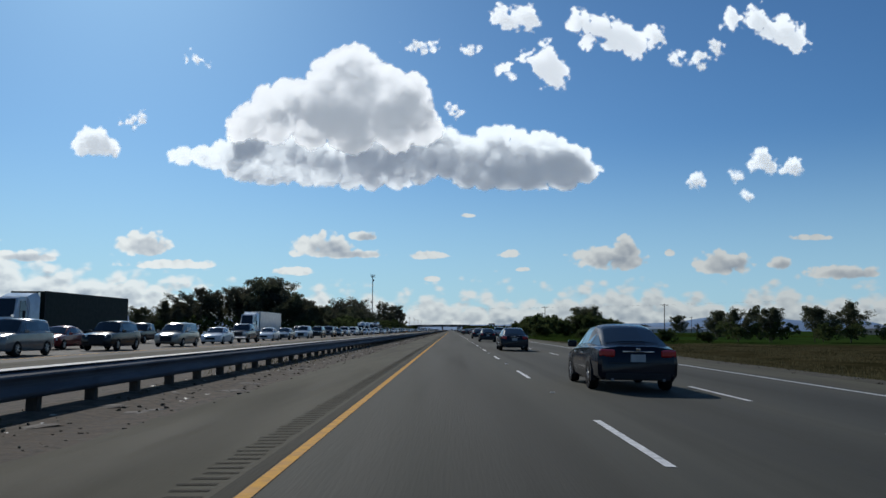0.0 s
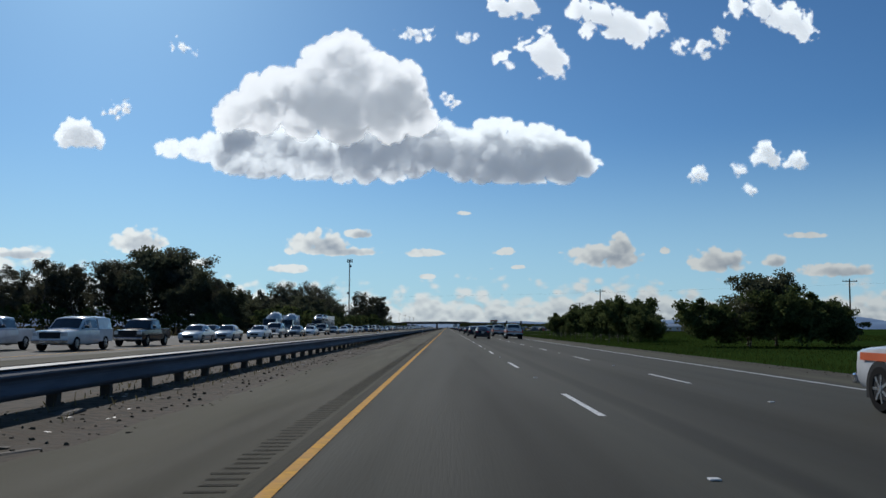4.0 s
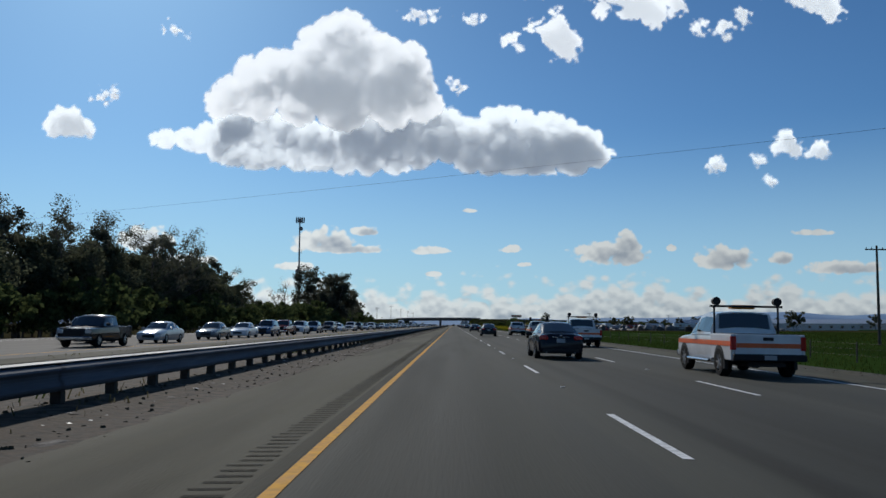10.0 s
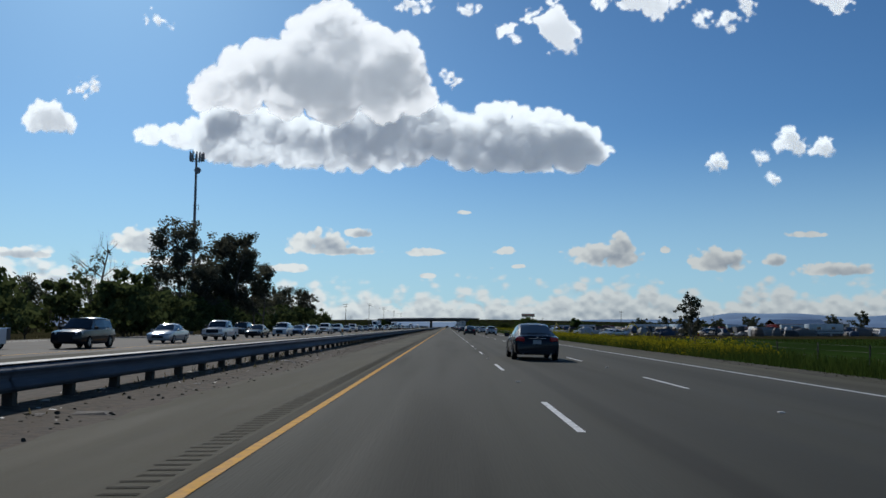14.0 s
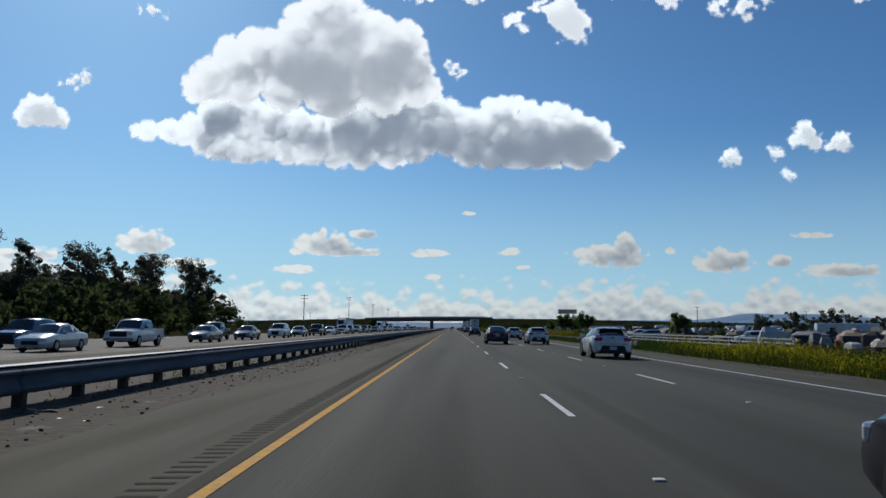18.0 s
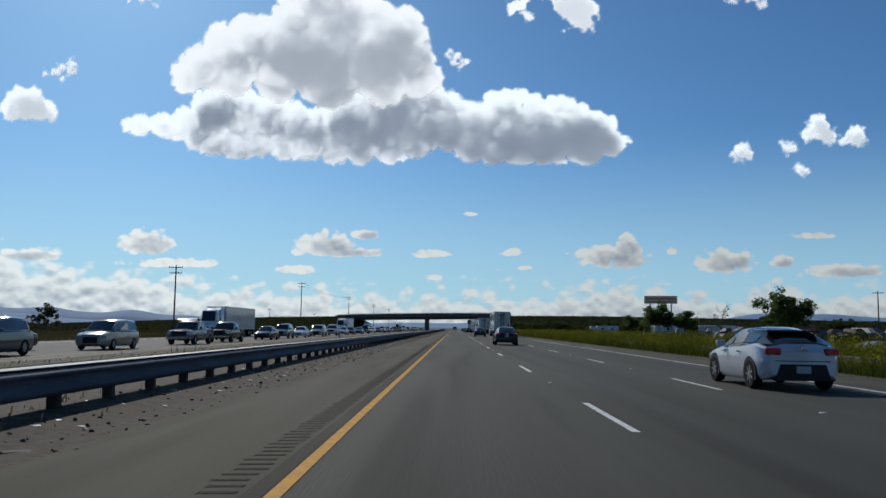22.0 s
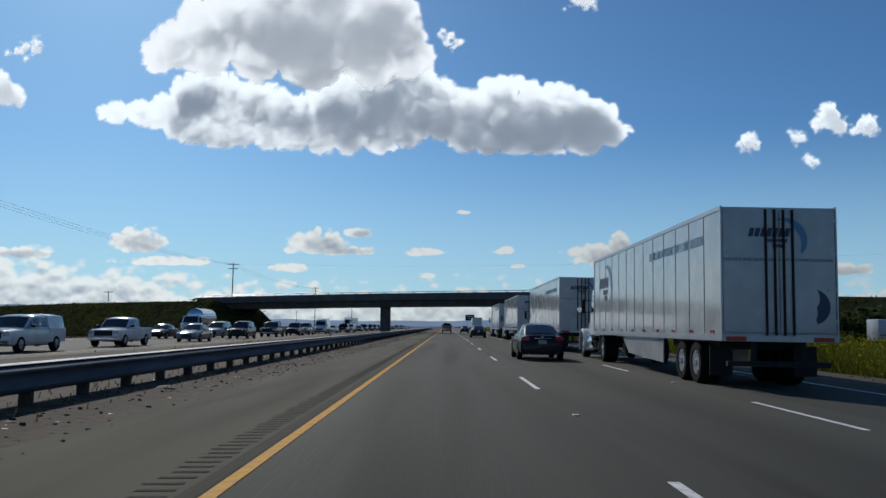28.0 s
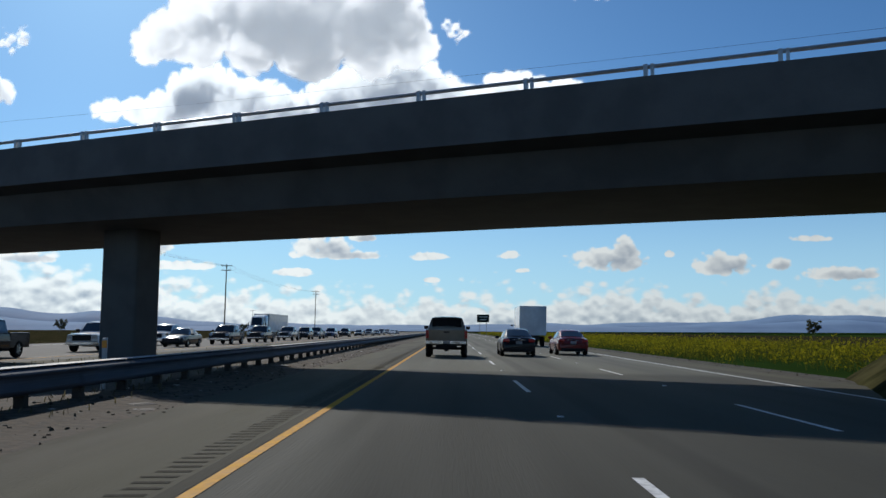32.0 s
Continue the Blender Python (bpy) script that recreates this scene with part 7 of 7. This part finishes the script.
def travel_trailer(colour, label, L):
    t = thing("travel_trailer", label, "trailer", "vehicles parked in the yard")
    bm = bmesh.new()
    box(bm, -1.2, 1.2, -L / 2, L / 2, 0.55, 2.95, 0.16)
    part("shell", bm, PAINT[colour], t, smooth_faces=True)
    for s in (-1, 1):
        for k in range(2):
            bm = bmesh.new()
            y = -L / 2 + (k + 0.6) * L / 2.4
            box(bm, s * 1.205 - 0.01, s * 1.205 + 0.01, y, y + 0.9, 1.6, 2.25)
            part("window", bm, M["glass"], t)
        wheel(t, s * 1.15, -0.5, 0.36, 0.22, s, M["dark_rim"])
        wheel(t, s * 1.15, 0.45, 0.36, 0.22, s, M["dark_rim"])
    bm = bmesh.new()
    box(bm, -1.206, 1.206, -L / 2 + 0.2, L / 2 - 0.2, 1.15, 1.28)
    part("band", bm, PAINT["blue"] if colour == "white" else M["trim"], t)
    bm = bmesh.new()
    cyl(bm, (0.6, L / 2 - 0.1, 0.5), (0, L / 2 + 1.1, 0.5), 0.05, 0.05, 6)
    cyl(bm, (-0.6, L / 2 - 0.1, 0.5), (0, L / 2 + 1.1, 0.5), 0.05, 0.05, 6)
    part("drawbar", bm, M["trim"], t)
    return t


def excavator(x, y, turn):
    t = thing("excavator", "yellow excavator with its arm raised", "machine", at=pose(x, y, ground_z(x), 0, 0, turn) @ Matrix.Scale(0.66, 4))
    for s in (-1, 1):
        bm = bmesh.new()
        box(bm, s * 1.0 - 0.28, s * 1.0 + 0.28, -1.8, 1.8, 0, 0.85, 0.25)
        part("track", bm, M["trim"], t)
    bm = bmesh.new()
    box(bm, -1.2, 1.2, -1.9, 1.1, 0.95, 2.0, 0.12)
    part("body", bm, PAINT["yellow"], t)
    bm = bmesh.new()
    box(bm, -1.2, -0.2, 0.0, 1.3, 2.0, 3.1, 0.1)
    part("cab", bm, M["glass"], t)
    bm = bmesh.new()
    loft(bm, [[(-0.2, y, z - 0.3), (0.2, y, z - 0.3), (0.2, y, z + 0.3), (-0.2, y, z + 0.3)] for y, z in ((0.9, 1.6), (2.3, 3.6), (4.2, 4.4), (5.2, 3.9))])
    part("boom", bm, PAINT["yellow"], t)
    bm = bmesh.new()
    loft(bm, [[(-0.16, y, z - 0.2), (0.16, y, z - 0.2), (0.16, y, z + 0.2), (-0.16, y, z + 0.2)] for y, z in ((5.0, 4.2), (6.2, 2.6), (6.4, 1.4))])
    part("stick", bm, PAINT["yellow"], t)
    bm = bmesh.new()
    box(bm, -0.5, 0.5, 5.9, 6.7, 0.5, 1.4, 0.15)
    part("bucket", bm, M["trim"], t)


excavator(37, 712, 150)
excavator(52, 668, 110)
rng = random.Random(5)
yard = [travel_trailer("trailer", "dull white travel trailer parked in the yard", 7.0), travel_trailer("silver", "silver travel trailer parked in the yard", 6.0), travel_trailer("trailer", "pale box trailer parked in the yard", 8.5),
        travel_trailer("red", "red box trailer parked in the yard", 6.0)]
small = [copy_thing(stock[k][1], pose(40, 640 + 8 * k, ground_z(40), 0, 0, 90)) for k in (0, 1, 6, 13, 14, 17)]
for s in small:
    tagged(s, "used car parked in a dusty yard", "car", "vehicles parked in the yard")
first_use = set()
for k in range(31):
    x = 50 + 75 * rng.random() ** 1.2
    y = rng.uniform(600, 1010)
    if abs(y - (1075.6 - 0.415 * (x + 9.8))) < 26:
        continue
    if rng.random() < 0.75:
        s = yard[rng.choices(range(4), (5, 2, 4, 1))[0]]
    else:
        s = small[rng.randrange(6)]
    m = pose(x, y, ground_z(x), 0, 0, rng.choice((0, 90, 80, 15)) + rng.uniform(-8, 8))
    if s in first_use or s in small:
        copy_thing(s, m)
    else:
        first_use.add(s)
        s.matrix_basis = m


def shed(x, y, w, d, h, colour, label):
    t = thing("farm_building", label, "building", "low buildings beyond the field", at=pose(x, y, ground_z(x) - 0.1))
    bm = bmesh.new()
    box(bm, -w / 2, w / 2, -d / 2, d / 2, 0, h)
    wl = part("wall", bm, PAINT[colour], t)
    bm = bmesh.new()
    for s in (-1, 1):
        slab(bm, [(-w / 2 - 0.4, s * (d / 2 + 0.4), h - 0.05), (w / 2 + 0.4, s * (d / 2 + 0.4), h - 0.05), (w / 2 + 0.4, 0, h + d * 0.16), (-w / 2 - 0.4, 0, h + d * 0.16)], (0, 0, 1), 0.12)
    part("roof", bm, PAINT["trailer"] if colour != "red" else PAINT["grey"], t)
    n = max(2, int(w / 5))
    for k in range(n):
        bm = bmesh.new()
        xx = -w / 2 + (k + 0.5) * w / n
        box(bm, xx - 0.7, xx + 0.7, -d / 2 - 0.03, -d / 2 + 0.01, 1.1, 2.3)
        part("window", bm, M["glass"], wl)


for x, y, w, d, h, c in ((170, 720, 40, 12, 3.2, "trailer"), (235, 790, 55, 14, 3.5, "trailer"), (265, 770, 26, 10, 3.0, "grey"), (270, 760, 60, 16, 4, "white"), (130, 760, 18, 10, 3.4, "red"), (180, 860, 30, 12, 4, "beige"), 
                         (330, 560, 40, 14, 4, "white"), (240, 470, 30, 12, 3.5, "beige"), (-150, 1250, 50, 16, 5, "white")):
    shed(x, y, w, d, h, c, "low pale farm building with a pitched roof" if c != "red" else "small red barn with a grey roof")


def scrap_material():
    m = plain("yard_scrap", (0.2, 0.2, 0.2), 0.6)
    nt = m.node_tree
    ramp = nt.nodes.new("ShaderNodeValToRGB")
    ramp.color_ramp.interpolation = "CONSTANT"
    tones = ((0.0, (0.035, 0.032, 0.03)), (0.25, (0.11, 0.105, 0.10)), (0.42, (0.20, 0.20, 0.195)), (0.60, (0.075, 0.05, 0.035)), (0.72, (0.03, 0.05, 0.09)), (0.86, (0.42, 0.43, 0.44)), (0.965, (0.22, 0.03, 0.02)))
    for k, (at, tone) in enumerate(tones):
        e = ramp.color_ramp.elements[k] if k < 2 else ramp.color_ramp.elements.new(at)
        e.position, e.color = at, (*tone, 1)
    nt.links.new(nt.nodes.new("ShaderNodeNewGeometry").outputs["Random Per Island"], ramp.inputs[0])
    nt.links.new(ramp.outputs[0], nt.nodes["Principled BSDF"].inputs["Base Color"])
    return m


def scrap(n, area, seed):
    """Stored machines, crates and sheeted loads, too many to tell apart."""
    nr = np.random.default_rng(seed)
    verts, faces = [], []
    for k in range(n):
        x, y = nr.uniform(*area[0]), nr.uniform(*area[1])
        l, w, h = nr.uniform(1.2, 5.5), nr.uniform(1.0, 2.3), nr.uniform(0.5, 2.4)
        a = nr.normal(0, 0.5) + (1.57 if nr.random() < 0.3 else 0)
        z = ground_z(x) - 0.05
        rings = ((0.0, 1.0, 0.0), (0.35, 1.05, 0.0), (0.75, nr.uniform(0.8, 1.0), nr.uniform(-0.1, 0.1)), (1.0, nr.uniform(0.35, 0.85), nr.uniform(-0.25, 0.25)))
        b0 = len(verts)
        for zz, f, off in rings:
            for i, j in ((-1, -0.7), (-0.7, -1), (0.7, -1), (1, -0.7), (1, 0.7), (0.7, 1), (-0.7, 1), (-1, 0.7)):
                px, py = (i * f + off) * w / 2, (j * f + off) * l / 2
                verts.append((x + px * math.cos(a) - py * math.sin(a), y + px * math.sin(a) + py * math.cos(a), z + zz * h))
        for r in range(3):
            for i in range(8):
                p, q = b0 + 8 * r + i, b0 + 8 * r + (i + 1) % 8
                faces.append((p, q, q + 8, p + 8))
        faces.append(tuple(range(b0 + 24, b0 + 32)))
    tagged(new("yard_scrap", mesh_of("yard_scrap", verts, faces, scrap_material())), "mixed machines, crates and sheeted loads stored in the yard", "scrap", kind="stuff")


scrap(420, ((40, 140), (640, 900)), 77)
scrap(420, ((46, 110), (650, 870)), 78)


# ---- grass, weeds, litter ----
def blades(name, n, area, h, wide, mat, label, seed, clump=0.0, bloom=None, petal=0.021):
    nr = np.random.default_rng(seed)
    (x0, x1), (y0, y1) = area
    px, py = nr.uniform(x0, x1, n), nr.uniform(y0, y1, n)
    if clump:
        keep = (np.sin(px * 0.9 + np.sin(py * 0.13) * 2) + np.sin(py * 0.21 + 1.3) + np.sin(py * 0.057 + px * 0.3) + nr.uniform(-1, 1, n)) > clump
        px, py = px[keep], py[keep]
    n = len(px)
    gz = np.interp(px, [g[0] for g in GROUND], [g[1] for g in GROUND])
    hh = h * nr.uniform(0.45, 1.2, n) * (1.0 + (0.38 * np.sin(py * 0.42 + 2.0 * np.sin(px * 0.6)) + 0.25 * np.sin(py * 1.13 + px) if bloom else 0.0))
    a = nr.uniform(0, 6.28, n)
    lean = nr.normal(size=(n, 2)) * (0.42 if bloom else 0.3) * hh[:, None]
    dx, dy = np.cos(a) * wide / 2, np.sin(a) * wide / 2
    v = np.stack([np.stack([px - dx, py - dy, gz - 0.02], 1), np.stack([px + dx, py + dy, gz - 0.02], 1),
                  np.stack([px + lean[:, 0] + dx * 0.5, py + lean[:, 1] + dy * 0.5, gz + hh], 1), np.stack([px + lean[:, 0] - dx * 0.5, py + lean[:, 1] - dy * 0.5, gz + hh], 1)], 1).reshape(-1, 3)
    tagged(new(name, mesh_of(name, v.tolist(), np.arange(4 * n).reshape(-1, 4).tolist(), M[mat])), label, "plants", kind="stuff")
    if bloom:
        m = int(n * bloom)
        tip = np.stack([px[:m] + lean[:m, 0], py[:m] + lean[:m, 1], gz[:m] + hh[:m]], 1)
        rep = np.repeat(tip, 4, 0) + nr.normal(size=(4 * m, 3)) * np.array((0.13, 0.13, 0.18))
        s = petal
        o = nr.normal(size=(4 * m, 2, 3)) * s
        q = np.stack([rep - o[:, 0], rep + o[:, 1], rep + o[:, 0], rep - o[:, 1]], 1).reshape(-1, 3)
        tagged(new("mustard_flowers", mesh_of("mustard_flowers", q.tolist(), np.arange(16 * m).reshape(-1, 4).tolist(), M["mustard"])), "yellow mustard blossom over the verge grass", "flowers", kind="stuff")


blades("verge_grass", 70000, ((15.4, 26), (470, 800)), 0.6, 0.035, "grass_blade", "tall green verge grass", 1, -0.6)
blades("mustard_plants", 80000, ((15.8, 21.5), (740, 1056)), 0.95, 0.04, "mustard_leaf", "tall mustard plants along the verge", 2, -0.9, 0.24)
blades("mustard_plants", 40000, ((21.5, 36), (740, 1050)), 0.9, 0.045, "mustard_leaf", "tall mustard plants beyond the verge", 22, -0.7, 0.35, 0.03)
blades("mustard_plants", 26000, ((15.9, 22), (500, 640)), 0.6, 0.03, "mustard_leaf", "mustard plants along the verge", 12, -0.4, 0.8, 0.034)
blades("field_crop", 34000, ((50, 125), (260, 590)), 0.26, 0.16, "grass_blade", "short green crop in the far field", 33)
blades("field_crop", 50000, ((17, 50), (130, 470)), 0.18, 0.05, "grass_blade", "short green crop in the field", 3)
blades("dry_grass", 45000, ((15.6, 45), (-5, 130)), 0.13, 0.03, "dry_blade", "dry brown field grass", 4, -0.4)
blades("dry_grass", 14000, ((-11.4, -4.5), (-10, 1150)), 0.20, 0.03, "dry_blade", "dry weeds in the median", 5, 0.8)
blades("rail_weeds", 16000, ((-5.0, -3.5), (-10, 1120)), 0.11, 0.03, "dry_blade", "dry weeds along the foot of the guardrail", 25, 0.5)
blades("shoulder_weeds", 9000, ((-14.8, -11.5), (-10, 1150)), 0.15, 0.05, "dry_blade", "dry weeds along the opposite shoulder", 26, 0.9)
blades("median_weeds", 9000, ((-10.8, -6.0), (740, 1000)), 0.36, 0.035, "grass_blade", "green weeds in the median", 6, 1.1, 0.3)
blades("median_weeds", 9000, ((-10.8, -5.2), (318, 420)), 0.34, 0.035, "grass_blade", "green weeds in the median", 36, 0.6, 0.12)
blades("far_verge_grass", 30000, ((-46, -36.6), (40, 1300)), 0.4, 0.09, "dry_blade", "dry grass beyond the opposite shoulder", 7, -0.3)
blades("mustard_plants", 50000, ((16.5, 44), (1085, 1500)), 0.8, 0.04, "mustard_leaf", "tall mustard plants past the overpass", 8, -0.9, 0.6, 0.045)


def on_berm(lx, ly):
    """Height of the earth ramp at a place in the bridge's own axes."""
    d = (lx - 24.5) if lx > 0 else (-27.5 - lx)
    top = -0.6 + 6.9 * min(1.0, max(0.0, d) / 9.0) * max(0.0, 1 - max(0, d - 40) / 330.0)
    run = max(0.1, (top + 0.6) * 1.7)
    f = min(1.0, max(0.0, (abs(ly) - 6.2) / run))
    return top + (-0.65 - top) * f


rng = random.Random(9)
for k in range(54):
    lx = 40 + k * 3.1 + rng.uniform(-1.5, 1.5)
    ly = -rng.uniform(15.0, 19.0)
    p = BRIDGE_AT @ Vector((lx, ly, 0))
    s = rng.uniform(0.7, 1.1)
    tree("hedge_bush", SCRUB[k % 2], "olive-green hedge bush at the foot of the embankment", "hedge along the embankment",
         Matrix.Translation((p.x, p.y, -0.8)) @ Matrix.Rotation(k, 4, "Z") @ Matrix.Diagonal((s, s, s * 0.9, 1)))
for k in range(26):
    x, y, s = rng.uniform(27, 44), rng.uniform(700, 980), rng.uniform(0.25, 0.5)
    tree("bush", SCRUB[k % 2], "dark unkempt bush along the yard fence", "bushes along the yard",
         Matrix.Translation((x, y, ground_z(x) - 0.1)) @ Matrix.Rotation(k, 4, "Z") @ Matrix.Diagonal((s, s, s * 0.8, 1)))
for k in range(40):
    side = 1 if k % 2 else -1
    d = rng.uniform(2, 90) if k > 30 else rng.uniform(1, 10)
    lx = 24.5 + d if side > 0 else -27.5 - d
    ly = -rng.uniform(4.0, 15.0)
    p = BRIDGE_AT @ Vector((lx, ly, 0))
    s = rng.uniform(0.14, 0.34)
    if -38.0 < p.x < 17.0:
        continue
    tree("shrub", SCRUB[k % 2], "low weedy shrub on the embankment", "shrubs on the embankment",
         Matrix.Translation((p.x, p.y, on_berm(lx, ly) - 0.1)) @ Matrix.Rotation(k, 4, "Z") @ Matrix.Diagonal((s, s, s * 0.6, 1)))


for k in range(16):
    side = 1 if k % 2 else -1
    lx, ly = (rng.uniform(29, 36) if side > 0 else -rng.uniform(30, 37)), rng.uniform(-7, 6)
    p = BRIDGE_AT @ Vector((lx, ly, 0))
    s = rng.uniform(0.22, 0.40)
    if -36.8 < p.x < 15.0:
        continue
    tree("shrub", SCRUB[k % 2], "weedy green shrub beside the abutment", "shrubs on the embankment",
         Matrix.Translation((p.x, p.y, min(3.6, on_berm(lx, ly)) - 0.1)) @ Matrix.Rotation(k, 4, "Z") @ Matrix.Diagonal((s, s, s * 0.6, 1)))


def berm_weeds(n, seed):
    nr = np.random.default_rng(seed)
    verts = []
    for k in range(n):
        side = 1 if nr.random() < 0.5 else -1
        d = 10 * nr.random() if nr.random() < 0.4 else 160 * nr.random() ** 1.5
        lx = 24.5 + d if side > 0 else -27.5 - d
        ly = -nr.uniform(6.0, 18.0)
        p = BRIDGE_AT @ Vector((lx, ly, on_berm(lx, ly) - 0.05))
        if -37.0 < p.x < 15.8:
            continue
        h, w, a = nr.uniform(0.12, 0.5), nr.uniform(0.04, 0.10), nr.uniform(0, 3.14)
        dx, dy = math.cos(a) * w, math.sin(a) * w
        tx, ty = nr.normal() * 0.3 * h, nr.normal() * 0.3 * h
        verts += [(p.x - dx, p.y - dy, p.z), (p.x + dx, p.y + dy, p.z), (p.x + tx + dx * 0.3, p.y + ty + dy * 0.3, p.z + h), (p.x + tx - dx * 0.5, p.y + ty - dy * 0.5, p.z + h * 0.8)]
    faces = [(4 * k, 4 * k + 1, 4 * k + 2, 4 * k + 3) for k in range(len(verts) // 4)]
    tagged(new("embankment_weeds", mesh_of("embankment_weeds", verts, faces, M["mustard_leaf"])), "dark rank weeds covering the embankment", "plants", kind="stuff")


berm_weeds(46000, 15)


def litter(name, n, area, size, mat, label, seed, thick=0.4):
    nr = np.random.default_rng(seed)
    verts, faces = [], []
    for k in range(n):
        x, y = nr.uniform(*area[0]), nr.uniform(*area[1])
        s = size * nr.uniform(0.3, 1.4)
        a = nr.uniform(0, 6.28)
        l, w, h = s, s * nr.uniform(0.25, 0.8), s * thick * nr.uniform(0.3, 1.0)
        z = ground_z(x) + 0.015
        b = len(verts)
        for zz, f in ((0, 1.0), (h, 0.65)):
            for i, j in ((-1, -1), (1, -1), (1, 1), (-1, 1)):
                px, py = i * l / 2 * f * nr.uniform(0.75, 1.2), j * w / 2 * f * nr.uniform(0.75, 1.2)
                verts.append((x + px * math.cos(a) - py * math.sin(a), y + px * math.sin(a) + py * math.cos(a), z + zz * nr.uniform(0.7, 1.2)))
        faces += [(b + 4, b + 5, b + 6, b + 7), (b, b + 1, b + 5, b + 4), (b + 1, b + 2, b + 6, b + 5), (b + 2, b + 3, b + 7, b + 6), (b + 3, b, b + 4, b + 7)]
    tagged(new(name, mesh_of(name, verts, faces, mat)), label, "litter", kind="stuff")


litter("stones", 15000, ((-4.6, -2.35), (-5, 1120)), 0.055, M["gravel"], "small stones and clods on the median edge", 1, 0.6)
litter("clods", 3500, ((-4.4, -2.5), (-5, 1120)), 0.06, M["dirt"], "dark clods of earth beside the guardrail", 2, 0.5)
litter("litter", 2600, ((-4.6, -3.0), (-5, 1120)), 0.12, M["white_paint"], "pale scraps of paper and plastic on the dirt", 3, 0.08)
litter("boards", 420, ((-4.2, -2.8), (-5, 1120)), 0.5, M["post"], "broken dark scraps of wood and rubber", 4, 0.05)
litter("pale_boards", 60, ((-4.0, -2.9), (-5, 1120)), 0.55, M["concrete"], "pale broken boards beside the guardrail", 6, 0.05)
litter("verge_stones", 6000, ((13.1, 15.8), (-5, 1120)), 0.06, M["gravel"], "small stones along the outer shoulder", 5, 0.6)
